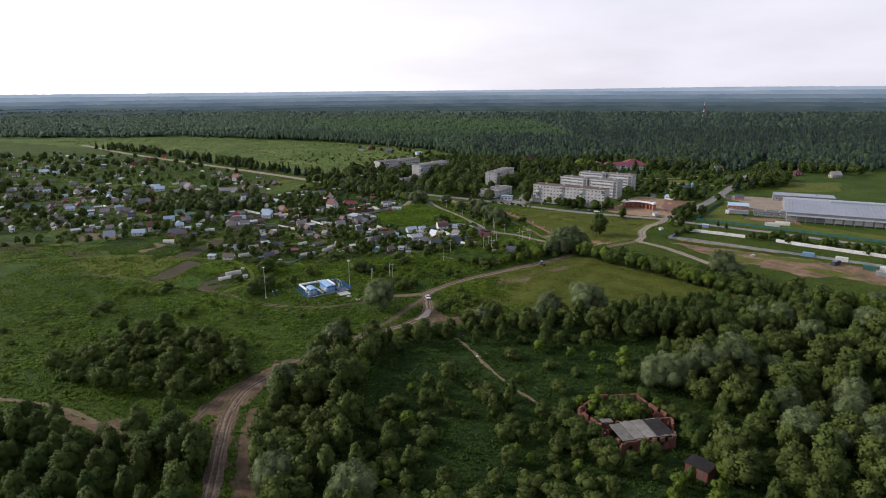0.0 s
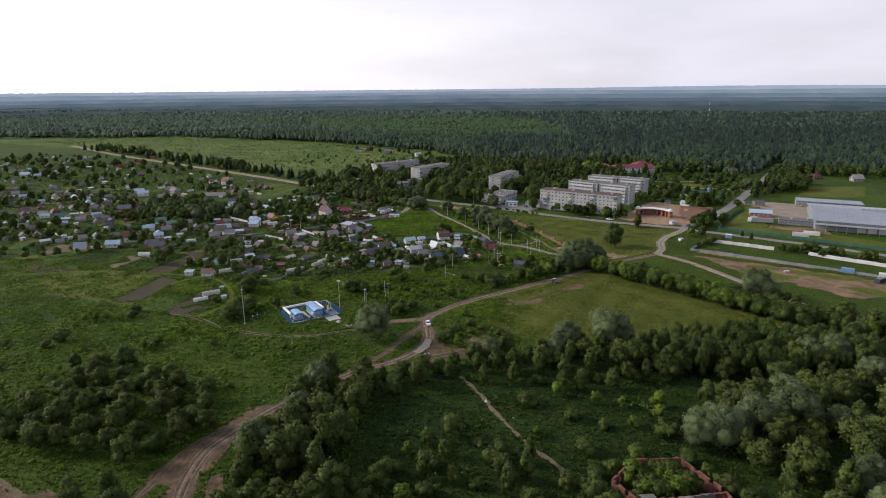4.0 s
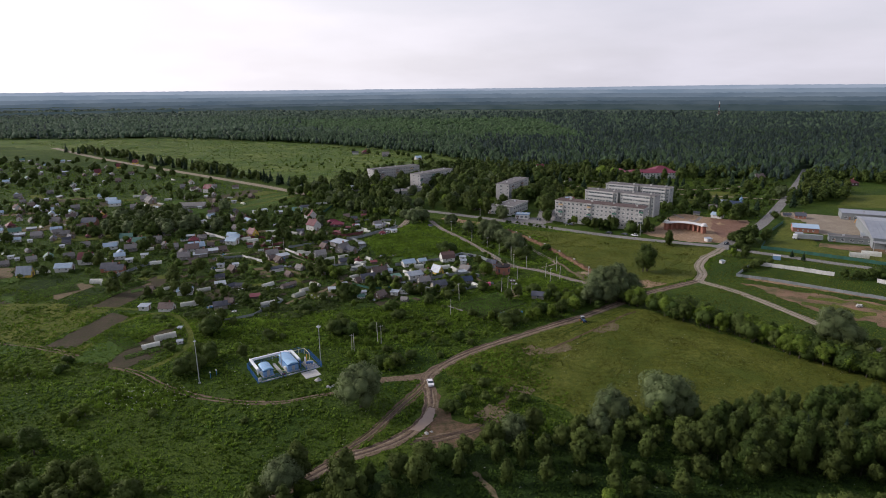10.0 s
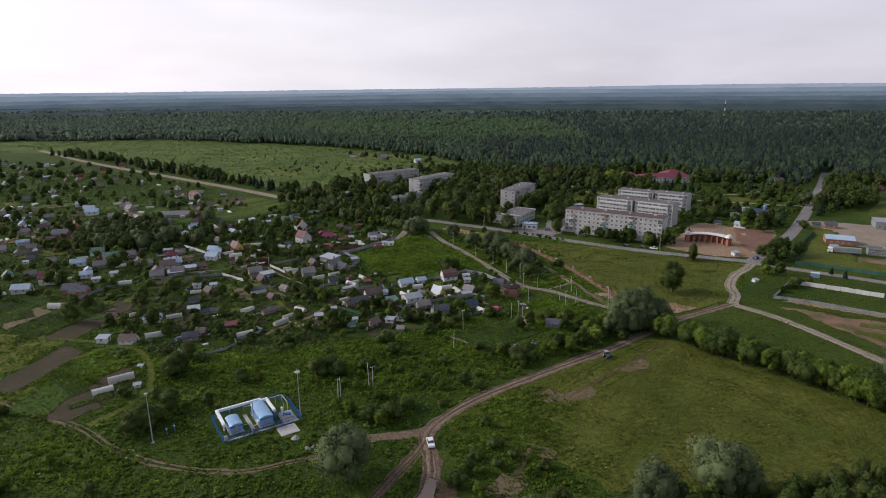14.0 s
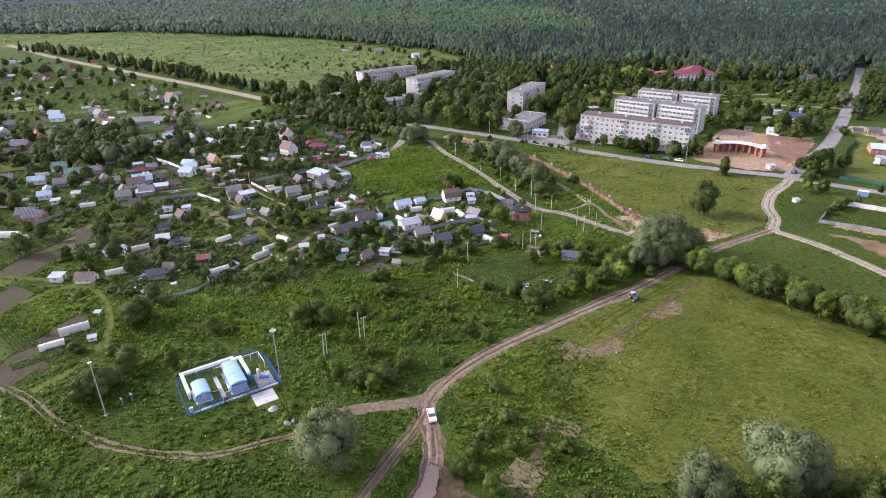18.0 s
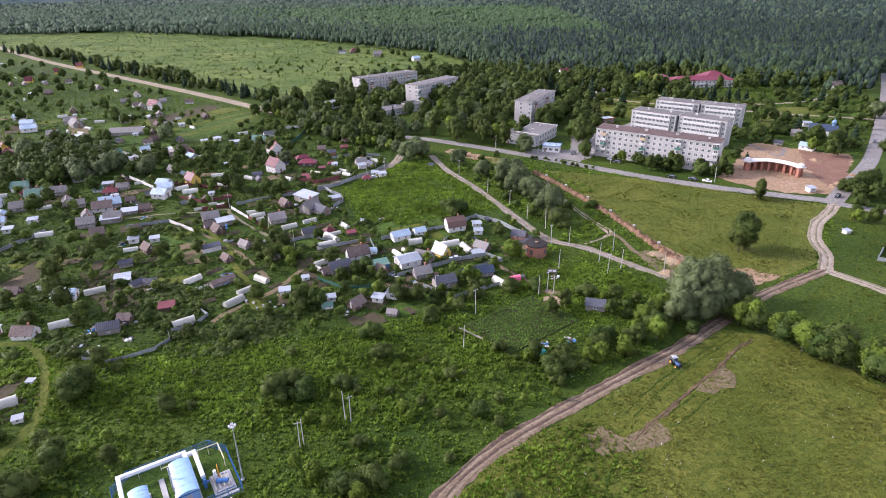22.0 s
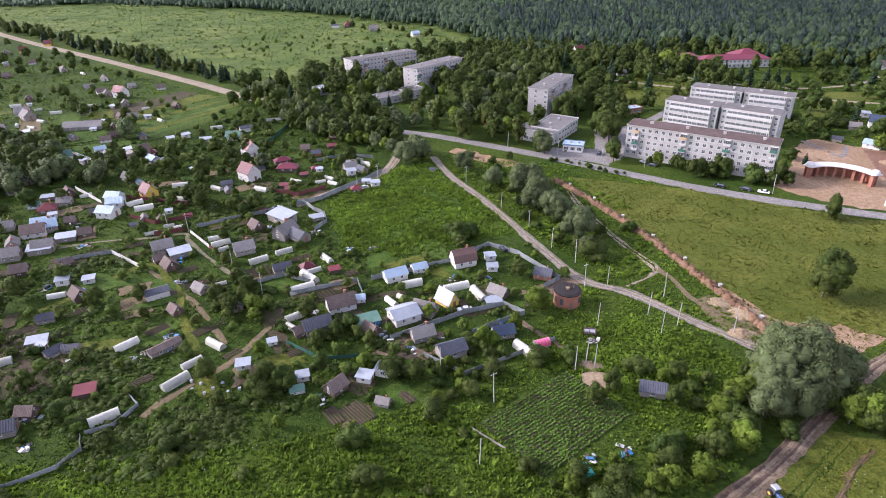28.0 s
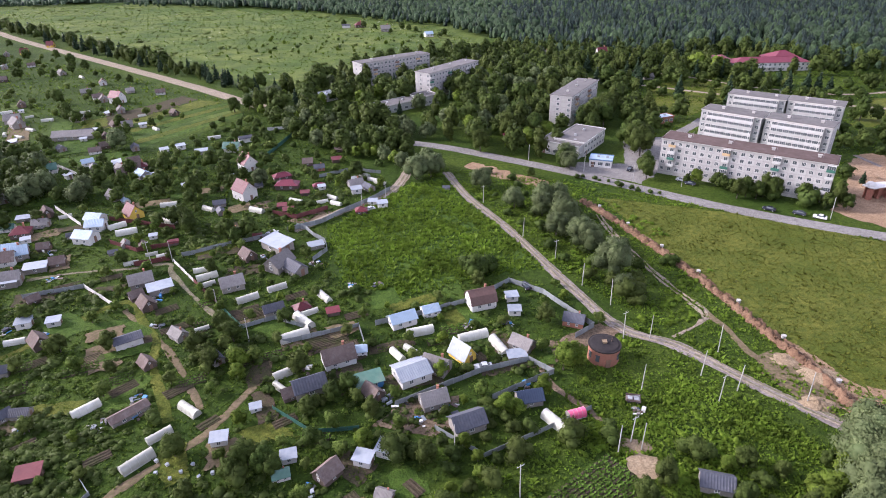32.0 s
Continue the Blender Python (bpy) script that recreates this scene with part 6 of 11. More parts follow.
# ---- brick ruins in the scrub ----
ru = thing("brick_ruin", at(0, 0), "roofless red brick ruin overgrown with young trees", "ruin")
def ruin_wall(x1, y1, x2, y2, h, seed, thick=0.5, openings=True):
    rng = np.random.default_rng(seed)
    d = math.hypot(x2 - x1, y2 - y1)
    yaw = math.degrees(math.atan2(y2 - y1, x2 - x1))
    n = int(d / 1.1)
    for i in range(n):
        u0, u1 = d * i / n, d * (i + 1) / n
        hh = h + (rng.uniform(-0.25, 0.05) if rng.random() < 0.62 else rng.uniform(-1.8, -0.3))
        mm = pose(x1, y1, 0, 0, 0, yaw)
        if openings and i % 4 == 2:
            part("sill_wall", Mesh().box(u0, u1, 0, thick, -0.3, 1.0), W_RUIN, ru, m=mm)
            part("lintel_wall", Mesh().box(u0, u1, 0, thick, 2.5, max(2.7, hh)), W_RUIN, ru, m=mm)
        else:
            part("wall", Mesh().box(u0, u1, 0, thick, -0.3, hh), W_RUIN, ru, m=mm)
RC = [(42.5, 155.0), (47.0, 146.0), (50.3, 137.0), (66.2, 140.0), (68.8, 149.5), (62.8, 163.5), (50.0, 163.2)]
for i in range(7):
    ruin_wall(*RC[i], *RC[(i + 1) % 7], 3.8, 3 + i, openings=i != 1)
ruin_wall(47.6, 147.4, 68.6, 150.0, 3.4, 19)
ROOF = pose(50.6, 137.4, 0, 0, 0, 11)
for i, (u0, u1, v0, v1, z, tilt) in enumerate([(0.3, 3.6, 0.2, 8.6, 3.62, 0.0), (3.8, 7.0, 0.6, 9.2, 3.56, 0.8), (7.2, 10.4, 0.3, 9.4, 3.64, -0.6)]):
    part("roof_slab", Mesh().box(u0, u1, v0, v1, z, z + 0.25, bevel=0.03), R_SLAB, ru, "cracked grey remains of the roof", m=ROOF @ pose(0, 0, 0, tilt, 0, 0))
part("roof_slab", Mesh().box(10.6, 15.8, 0.2, 9.2, 3.60, 3.85, bevel=0.03), R_SLAB, ru, m=ROOF)
for i in range(5):
    part("roof_felt", Mesh().box(10.7 + i, 11.66 + i, 0.5 + 0.2 * (i % 3), 8.9 - 0.3 * (i % 2), 3.86, 3.91), R_TAR, ru, "torn black roofing felt", m=ROOF)
part("roof_slab", Mesh().box(0, 3.6, 0, 1.8, 3.4, 3.62), R_SLAB, ru, m=pose(47.4, 147.6, 0, 3, 6, 12))
part("rubble", Mesh().box(0, 2.4, 0, 1.0, -0.1, 0.5, bevel=0.15).box(1.4, 4.0, 0.7, 1.9, -0.1, 0.35, bevel=0.1), W_RUIN, ru, m=pose(44.6, 146.5, 0, 0, 0, -60))
for x, y in ((48, 152), (55, 147), (60, 153), (52, 155)):
    HOUSES.append((x, y, 0.1))
r2 = thing("brick_outbuilding", at(68.0, 128.5, -50), "small red brick outbuilding with a dark roof", "ruin")
part("wall", Mesh().box(-3, 3, -2.2, 2.2, -0.3, 3.0), W_RUIN, r2)
part("roof", Mesh().box(-3.3, 3.3, -2.5, 2.5, 3.0, 3.25).box(-3.0, 3.0, -2.2, 2.2, 3.25, 3.33), R_TAR, r2)
for u in (-1.5, 1.2):
    part("opening", Mesh().box(u - 0.5, u + 0.5, -2.24, -2.1, 0.9, 2.1), WIN, r2)
HOUSES.append((68, 128.5, 5))

# ---- round brick substation ----
ks = thing("round_brick_tower", at(32.4, 384.0), "round red brick substation with a tarred flat roof", "substation")
bw_ = Mesh()
n = 28
rings = ((3.75, -0.4), (3.75, 4.0), (3.9, 4.05), (3.9, 4.35), (3.4, 4.35))
bw_.add([(r * math.cos(2 * math.pi * i / n), r * math.sin(2 * math.pi * i / n), z) for r, z in rings for i in range(n)],
        [(k * n + i, k * n + (i + 1) % n, (k + 1) * n + (i + 1) % n, (k + 1) * n + i) for k in range(4) for i in range(n)])
part("wall", bw_, W_BRICK, ks)
rt_ = Mesh()
rt_.tube((0, 0, 4.1), (0, 0, 4.42), 3.95, 3.95, 28); rt_.tube((0, 0, 4.42), (0, 0, 4.6), 3.6, 3.2, 28)
part("roof", rt_, R_TAR, ks)
part("roof_hatch", Mesh().box(-0.5, 0.4, -0.4, 0.5, 4.6, 5.0).box(-0.6, 0.5, -0.5, 0.6, 5.0, 5.08), SANDM, ks)
part("vent_pipe", Mesh().tube((1.8, 0.5, 4.5), (1.8, 0.5, 5.6), 0.15), W_BROWN, ks)
for a, w, h, z in ((-125, 0.9, 1.6, 2.1), (-85, 1.1, 2.0, 1.0), (-160, 0.9, 1.4, 2.2), (-40, 0.9, 1.5, 2.2)):
    part("opening", Mesh().box(-w / 2, w / 2, -0.12, 0.1, -h / 2, h / 2).box(-w / 2 - 0.12, w / 2 + 0.12, -0.16, -0.02, h / 2, h / 2 + 0.2), WIN if z > 2 else DOORM, ks,
         m=rot(a + 90) @ pose(0, -3.74, z))
HOUSES.append((32.4, 384, 6))


# ---- village: kind, place, turn, size ----
STREET_A = [("grey", -98.2, 419.5, 30, 1), ("zinc", -90.9, 415.9, 33, 0.95), ("rust", -90.9, 407.1, -45, .9), ("whiteshed", -87.9, 390.1, 35, 0.95), ("rust", -79.1, 381.3, -40, .7),
    ("grey", -76.0, 392.9, -35, .7), ("dark", -62.9, 383.0, -45, .8), ("rust", -111.0, 389.7, -40, .9), ("hut", -112.7, 399.0, 20, .9), ("tunnel", -118.2, 390.7, 20, .8),
    ("rust", -125.7, 410.4, 49, 0.6), ("grey", -139.5, 421.0, 20, 1), ("dark", -103.0, 362.8, 57, 0.75), ("tunnel", -85.8, 365.8, 49, 0.97), ("rustlong", -75.2, 364.1, 49, 0.85),
    ("tunnel", -62.5, 365.6, -34, 0.95), ("hut", -52.5, 356.4, 13, 0.9), ("tunnel", -67.2, 350.8, 52, 1.07), ("tunnel", -65.9, 358.0, 47, 0.85), ("redshed", -86.7, 347.3, 18, 0.9),
    ("grey", -70.0, 417.6, 28, 1), ("tunnel", -79.9, 423.6, 33, 1), ("tunnel", -83.1, 427.8, 20, .8), ("tunnel", -63.5, 411.0, 35, 1), ("dark", -54.1, 404.3, 28, 0.95),
    ("redhip", -46.5, 405.5, 37, 0.7)]
STREET_B = [("tunnel", -44.0, 403.9, 33, 0.75), ("tunnel", -45.6, 392.5, 30, 1.25), ("tunnel", -44.6, 399.4, -46, 1.2), ("tunnel", -41.3, 411.7, -50, .9), ("redshed", -37.4, 403.6, 20, .7),
    ("house", -32.3, 382.8, 25, 1), ("paleblue", -27.6, 386.2, 10, .6), ("tunnel", -44.3, 378.1, 37, 0.95), ("tunnel", -44.0, 372.8, -39, 0.75), ("dark", -37.2, 372.2, 27, 1.25),
    ("rust", -41.1, 370.3, 30, .7), ("bluehouse", -23.9, 373.9, 24, 1), ("rust", -22.4, 370.3, -45, .8), ("zincbig", -14.0, 377.0, 28, 1.1), ("grey", -8.2, 379.7, -26, 0.95),
    ("yellow", -2.0, 384.4, -47, 1), ("grey", -8.6, 367.9, 22, 0.9), ("dark", -1.2, 360.8, 24, 1.2), ("white", -17.9, 398.9, 27, 0.92), ("paleblue", -10.6, 403.4, 23, 0.75),
    ("tunnel", -12.9, 394.5, 19, 1.13), ("tunnel", -18.1, 385.0, -52, 0.8), ("tunnel", -14.7, 386.8, -44, 0.75), ("mansard", 3.4, 407.7, 20, 1)]
STREET_C = [("hut", 12.3, 410.5, 10, .9), ("hut", 12.5, 403.4, 0, .9), ("tunnel", 0.8, 392.1, 21, 1.25), ("tunnel", 7.3, 388.1, -65, 1.15), ("grey", 13.1, 388.1, -37, 0.85),
    ("zinc", 11.3, 384.1, 11, 0.65), ("brick", 27.9, 398.7, -20, .7), ("darkblue", 12.6, 368.5, 13, 0.97), ("tunnel", 17.6, 361.6, -53, 1.1), ("pink", 22.3, 364.2, 20, 0.8),
    ("rust", -28.4, 347.8, 52, 0.85), ("hut", -21.9, 351.2, -16, 0.95), ("hut", -17.4, 353.5, -18, 1.05), ("dark", 44.9, 345.4, -15, 1), ("hut", -37.0, 351.9, 17, 0.8),
    ("green", -37.5, 347.6, 20, 0.45), ("grey", -16.9, 342.9, -18, 0.5), ("dark", -7.2, 493.6, 0, .5)]
STREET_D = [("paleblue", -131.1, 448.8, -10, 1.1), ("redgable", -124.1, 468.6, -40, 1), ("grey", -140.4, 486.7, -30, .9), ("blue", -148.2, 436.8, 30, 1.1), ("rust", -158.1, 470.3, -50, .9),
    ("redhip", -157.1, 453.6, 20, 1), ("tunnel", -126.2, 459.9, 43, 1), ("tunnel", -120.2, 454.9, 25, 1.12), ("grey", -154.5, 460.9, 10, .8), ("rust", -147.7, 519.2, 20, 1),
    ("rust", -151.4, 513.6, 40, .8), ("pinkhouse", -96.3, 519.2, -50, 1), ("pinkhouse", -87.5, 486.6, -40, 1), ("purple", -72.9, 496.5, 0, 1), ("green", -112.2, 545.6, 0, 1),
    ("tunnel", -128.1, 565.1, 25, 1), ("rust", -70.8, 435.7, -45, .9), ("dark", -53.2, 426.6, -42, 1.2), ("grey", -58.8, 429.6, 62, 1.2), ("zinc", -62.9, 442.4, -38, 1.4),
    ("tunnel", -99.2, 437.4, 27, 0.75), ("tunnel", -107.8, 432.5, 23, 0.7), ("redhip", -38.8, 470.9, 10, .7), ("hut", -35.5, 478.8, 0, .9)]
STREET_E = [("grey", -44.6, 496.4, 30, .9), ("tunnel", -42.8, 509.3, -30, .8), ("tunnel", -38.5, 503.8, -30, .8), ("tunnel", -35.2, 500.5, -30, .8), ("rust", -70.6, 524.3, 10, .8),
    ("hut", -58.4, 494.9, 20, .8), ("dark", -95.0, 478.4, 20, .8), ("tunnel", -98.1, 474.7, -30, .9), ("tunnel", -78.9, 472.8, -25, 1), ("redshed", -70.1, 476.3, 10, .7),
    ("redshed", -64.1, 489.0, 10, .7), ("rust", -59.6, 543.0, 0, .7), ("pinkhouse", -218.0, 643.8, -20, 1), ("grey", -256.5, 599.5, 20, 1.2), ("longgrey", -203, 568, 8, 1),
    ("redgable", -395.8, 826.4, 20, 1), ("tunnel", -238.4, 602.2, 20, 1), ("tunnel", -236.4, 583.3, -20, .9), ("tunnel", -234.0, 570.0, -20, .9), ("tunnel", -210.0, 546.3, -20, .9),
    ("grey", -219.8, 601.4, 10, 1), ("hut", -197.7, 578.7, 0, 1), ("tunnel", -108.6, 463.4, -20, 1), ("tunnel", -115.2, 478.9, 15, 1)]
STREET_F = [("brick", -172.7, 389.3, 10, 1), ("white", -121.9, 354.5, 10, .9), ("tunnel", -127.2, 358.9, 30, .8), ("tunnel", -133.0, 362.2, 40, .8), ("tunnel", -114.8, 358.6, 30, 1),
    ("rust", -140.1, 357.0, 0, .8), ("house", -121.3, 333.0, 0, .8), ("tunnel", -113.6, 338.5, 30, 1.2), ("tunnel", -78.5, 339.2, 37, 1), ("tunnel", -108.4, 301.8, 35, 1.25),
    ("tunnel", -110.3, 293.8, 35, 1), ("hut", -100.7, 297.1, 25, .6), ("dark", -98.5, 335.3, 20, 1), ("rust", -96.4, 340.7, 0, .7),
    ("hut", -106.5, 311.3, 0, .5), ("rust", -137.6, 404.8, 20, .9), ("hut", -107.7, 365.1, 0, .7), ("hut", -120.4, 398.2, 20, 1), ("house", -149.8, 432.8, 20, 1),
    ("zinc", -136.2, 428.6, 20, .9), ("tunnel", -159.4, 405.5, 25, 1), ("hut", -175.9, 409.2, 20, 1)]
STREET_G = [("paleblue", -136.0, 464.2, -10, 1), ("white", -190.9, 495.5, -40, 1), ("green", -203.5, 461.2, 20, 1), ("redhip", -250.4, 522.6, 30, 1), ("white", -282.8, 593.5, 10, 1.1),
    ("redgable", -395.8, 866.4, 10, 1), ("redgable", -392.6, 772.0, 20, 1), ("grey", -248.3, 564.1, 20, 1), ("white", -210.7, 488.7, 20, 1.2), ("green", -190.0, 450.2, 20, 1),
    ("tunnel", -207.0, 450.8, 20, 1), ("tunnel", -219.9, 486.0, 20, 1), ("white", -201.8, 438.4, 20, 1), ("grey", -181.1, 454.2, 20, 1), ("tunnel", -177.4, 435.3, 20, 1),
    ("grey", -187.2, 434.1, 20, 1), ("zinc", -180.2, 492.9, 20, 1), ("rust", -200.8, 499.2, 20, .8), ("paleblue", -152.3, 440.7, 20, .9), ("hut", -172.0, 419.1, 20, 1),
    ("grey", -147.4, 414.9, 20, 1), ("zinc", -140, 419.5, 20, 1), ("rust", -131.2, 432.2, 20, .8)]
STREET_H = [("white", -202.7, 393.4, 10, 1.1), ("tunnel", -167.2, 369.7, 5, 1), ("yellow", -217.5, 384, 10, 1.2), ("pinkhouse", -198.5, 407, 10, .9), ("hut", -131.5, 333.7, 0, 1.1), ("rust", -338.5, 573.7, 10, 1), ("grey", -282.2, 514.4, 10, 1),
    ("white", -301.5, 614.3, 10, 1), ("grey", -266.4, 468.9, 20, 1)]
STREET_J = [("rust", -151.5, 526, 35, 1), ("redhip", -146, 521, 30, .9), ("grey", -154, 519, -40, .8), ("blue", -140, 510.5, -40, .9), ("zinc", -135.5, 508.5, 50, .8), ("grey", -248.2, 590.4, -40, 1.3), ("hut", -176, 588, 25, 1), ("dark", -200, 574, 20, 1.1), ("brick", -64, 517.5, 15, .6), ("redshed", -58, 528, 20, .9), ("purple", -78, 507, 30, .8), ("purple", -60, 497, 20, .55), ("whiteshed", -110, 560, 30, 1)]
STREET_I = [("rust", -220.4, 386.9, 10, 1.1), ("tunnel", -211.8, 389.4, 10, 1), ("brick", -178.0, 392.8, 10, 1), ("tunnel", -172.8, 372.2, 0, 1.3), ("white", -467.6, 709.6, 10, 1.3),
    ("rust", -262.7, 535.3, 10, 1), ("brick", -251.7, 505.1, 10, 1.2), ("redgable", -257.7, 530.0, -40, 1), ("white", -272.1, 578.3, 20, 1.2), ("grey", -307.1, 488.8, 10, 1),
    ("paleblue", -132.7, 458.4, 10, 1), ("grey", -392.4, 582.8, 20, 1), ("rust", -96.3, 412.0, 45, 0.7), ("tunnel", -71.3, 396.4, 31, 0.6), ("tunnel", -78.2, 419.1, 36, 0.75), ("tunnel", -56.5, 416.9, 33, 0.9), ("dark", -99.2, 364.1, 6, 0.7)]
for rows in (STREET_A, STREET_B, STREET_C, STREET_D, STREET_E, STREET_F, STREET_G, STREET_H, STREET_I, STREET_J):
    for k, x, y, yaw, s in rows:
        place_house(k, x, y, yaw, s)

# small sheds and lean-tos of the gardens
STREET_K = [("hut", -145, 544, 35, 1), ("hut", -139, 549, 35, 1.1), ("zinc", -126, 542, 20, .8), ("paleblue", -134, 482.5, -40, .5), ("green", -165, 458, 20, .6), ("hut", -152.3, 448.5, 30, .8), ("zinc", -164.5, 466.5, 20, .7), ("hut", -108.8, 451, 20, .7),
    ("hut", -118.6, 391.4, 28, .8), ("hut", -113.3, 400.3, 20, 1.0), ("rust", -111.5, 391.3, -52, .9), ("dark", -113.8, 378, 20, .8), ("rust", -124.6, 409.4, 20, .7), ("whiteshed", -88.4, 391.2, 24, .9), ("rust", -78.8, 384, -40, .6), ("dark", -76.5, 395, -40, .7),
    ("hut", -43.5, 490.5, 20, 1.1), ("dark", -39, 493.5, -50, .9), ("hut", -31.5, 476.5, 15, 1.0), ("redshed", -66.5, 471.8, 15, .8), ("redshed", -62, 486.8, 15, .8), ("tunnel", -66, 481.5, -25, .9), ("tunnel", -52.3, 485, -35, .8), ("tunnel", -49.8, 479, -30, .8),
    ("hut", -47.8, 366, 20, .65), ("dark", -94.9, 343.6, 70, .7), ("zinc", -110, 367.5, 20, .7), ("zinc", -36, 376, 30, .6), ("grey", -104.6, 364, 15, .8), ("tunnel", -85.5, 364.8, 32, 1.0), ("hut", -152.5, 433.2, 20, .8), ("dark", -142.6, 420, 20, 1)]
for k, x, y, yaw, s in STREET_K:
    if all((x - a) ** 2 + (y - b) ** 2 > (0.55 * r + 1.6) ** 2 for a, b, r in HOUSES):
        place_house(k, x, y, yaw, s)

# farther gardens of the same village
rv = np.random.default_rng(8)
far_kinds = ["grey", "white", "rust", "grey", "redhip", "zinc", "hut", "tunnel", "paleblue", "dark", "house", "green", "dark", "grey", "rust", "grey", "tunnel", "hut", "zinc", "dark"]
for poly, n in (([(-150, 400), (-300, 400), (-330, 560), (-170, 600), (-150, 500)], 96), ([(-300, 395), (-560, 470), (-620, 640), (-330, 640), (-300, 520)], 190),
                ([(-330, 640), (-620, 640), (-760, 960), (-500, 900), (-300, 730)], 90), ([(-200, 590), (-150, 620), (-190, 670), (-300, 730), (-280, 620)], 16)):
    done = 0
    while done < n:
        x, y = rv.uniform(min(p[0] for p in poly), max(p[0] for p in poly)), rv.uniform(min(p[1] for p in poly), max(p[1] for p in poly))
        if not inside([x], [y], poly)[0] or any((x - a) ** 2 + (y - b) ** 2 < 49 for a, b, r in HOUSES):
            continue
        k = far_kinds[int(rv.integers(len(far_kinds)))]
        place_house(k, round(float(x), 1), round(float(y), 1), float(rv.choice([25, -60, 38, -40])), float(rv.uniform(0.68, 1.0)))
        done += 1

# sheds and lean-tos between the nearer gardens
done = 0
while done < 16:
    x, y = rv.uniform(-150, 24), rv.uniform(432, 520)
    if not inside([x], [y], [(-45, 340), (-85, 336), (-150, 350), (-150, 470), (-100, 520), (-45, 520), (-34, 498), (-54, 456), (-40, 420), (-20, 406), (6, 416), (24, 395), (2, 360), (-20, 346)])[0]:
        continue
    if any((x - a) ** 2 + (y - b) ** 2 < (r + 2.6) ** 2 for a, b, r in HOUSES) or any(near_line([x], [y], ln, hw + 3)[0] for ln, hw in ROADS):
        continue
    place_house(["dark", "hut", "rust", "grey", "redshed", "tunnel", "zinc", "dark"][done % 8], round(float(x), 1), round(float(y), 1), float(rv.choice([25, -60, 15, -40])), float(rv.uniform(0.5, 0.75)))
    done += 1

# ---- fences ----
span_fence("sheet_fence", [(14.1, 382.6), (19.5, 378), (10, 372.5), (4.5, 369)], 1.7, 2.5, FENCE, "blue-grey sheet fence round a shed yard", group="plot fences")
span_fence("green_fence", [(-44, 366), (-34, 359), (-24, 360)], 1.3, 2.5, FENCE_G, "green mesh fence between gardens", group="plot fences")
span_fence("board_fence", [(-8, 360), (2, 352.5), (14, 359), (26, 366)], 1.4, 2.5, FENCE, "old board fence at the edge of the gardens", group="plot fences")
span_fence("grey_fence", [(-62.5, 396), (-53, 401), (-42, 396)], 1.4, 2.5, FENCE, "grey sheet fence between greenhouses", group="plot fences")
span_fence("brown_fence", [(-122, 447), (-110, 441), (-98, 446)], 1.6, 2.5, FENCE_R, "dark red fence behind greenhouses", group="plot fences")
span_fence("grey_fence", [(-62, 508), (-50, 516), (-36, 512)], 1.6, 2.5, FENCE, "pale grey fence round a street plot", group="plot fences")
span_fence("white_fence", [(-70, 590), (-88, 584), (-104, 578)], 1.8, 3.0, W_WHITE, "pale fence along the far end of the street", group="plot fences")
span_fence("grey_fence", [(-170.4, 377.7), (-166, 393.2), (-160.7, 408.7)], 1.7, 2.5, FENCE, "blue-grey sheet fence beside a brick house", group="plot fences")
span_fence("board_fence", [(-17, 367), (2.2, 378.4), (14.1, 382.6)], 1.7, 2.5, FENCE, "grey-green board fence round a village plot", group="plot fences")
span_fence("board_fence", [(-25.8, 386.2), (-29.4, 397.1), (-48, 389.8)], 1.6, 2.5, FENCE, "grey board fence round a dug plot", group="plot fences")
span_fence("sheet_fence", [(-25, 398), (-10, 404), (1.7, 410), (12.3, 419.9), (21.5, 413.5), (32.7, 396.6), (27, 392)], 1.8, 2.5, FENCE, "blue-grey sheet fence along the village road", group="plot fences")
span_fence("white_fence", [(-115, 418), (-100, 407)], 1.6, 2.5, W_WHITE, "white fence between gardens", group="plot fences")
span_fence("grey_fence", [(-130, 412), (-115, 418)], 1.6, 2.5, FENCE, "grey sheet fence between gardens", group="plot fences")
span_fence("white_fence", [(-94, 433), (-83, 421)], 1.5, 2.5, W_WHITE, "white fence beside a garden path", group="plot fences")
span_fence("brown_fence", [(-106, 431), (-96, 435)], 1.8, 2.5, FENCE_R, "dark red sheet fence", group="plot fences")
span_fence("brown_fence", [(-83, 421), (-71, 408)], 1.6, 2.5, FENCE_R, "brown sheet fence along a garden", group="plot fences")
span_fence("green_fence", [(-71, 408), (-60, 396)], 1.4, 2.5, FENCE_G, "green mesh fence along a garden", group="plot fences")
span_fence("grey_fence", [(-62.8, 455.5), (-52, 462), (-46.7, 470), (-36, 483), (-30, 493)], 1.9, 2.5, FENCE, "grey-blue sheet fence along the street", group="plot fences")
span_fence("brown_fence", [(-72, 470), (-62, 466), (-52, 474)], 1.9, 2.5, FENCE_R, "brown sheet fence along the street", group="plot fences")
span_fence("grey_fence", [(-93, 437), (-80, 445), (-66, 452)], 1.7, 2.5, FENCE, "long grey fence between gardens", group="plot fences")
span_fence("brown_fence", [(-132, 466), (-118, 462), (-104, 458)], 1.8, 2.5, FENCE_R, "dark brown sheet fence", group="plot fences")
span_fence("white_fence", [(-159, 477), (-140, 461)], 1.6, 2.5, W_WHITE, "white sheet fence between gardens", group="plot fences")
span_fence("green_fence", [(-93, 534), (-90, 556), (-87, 580)], 1.9, 3.0, FENCE_G, "dark green sheet fence", group="plot fences")
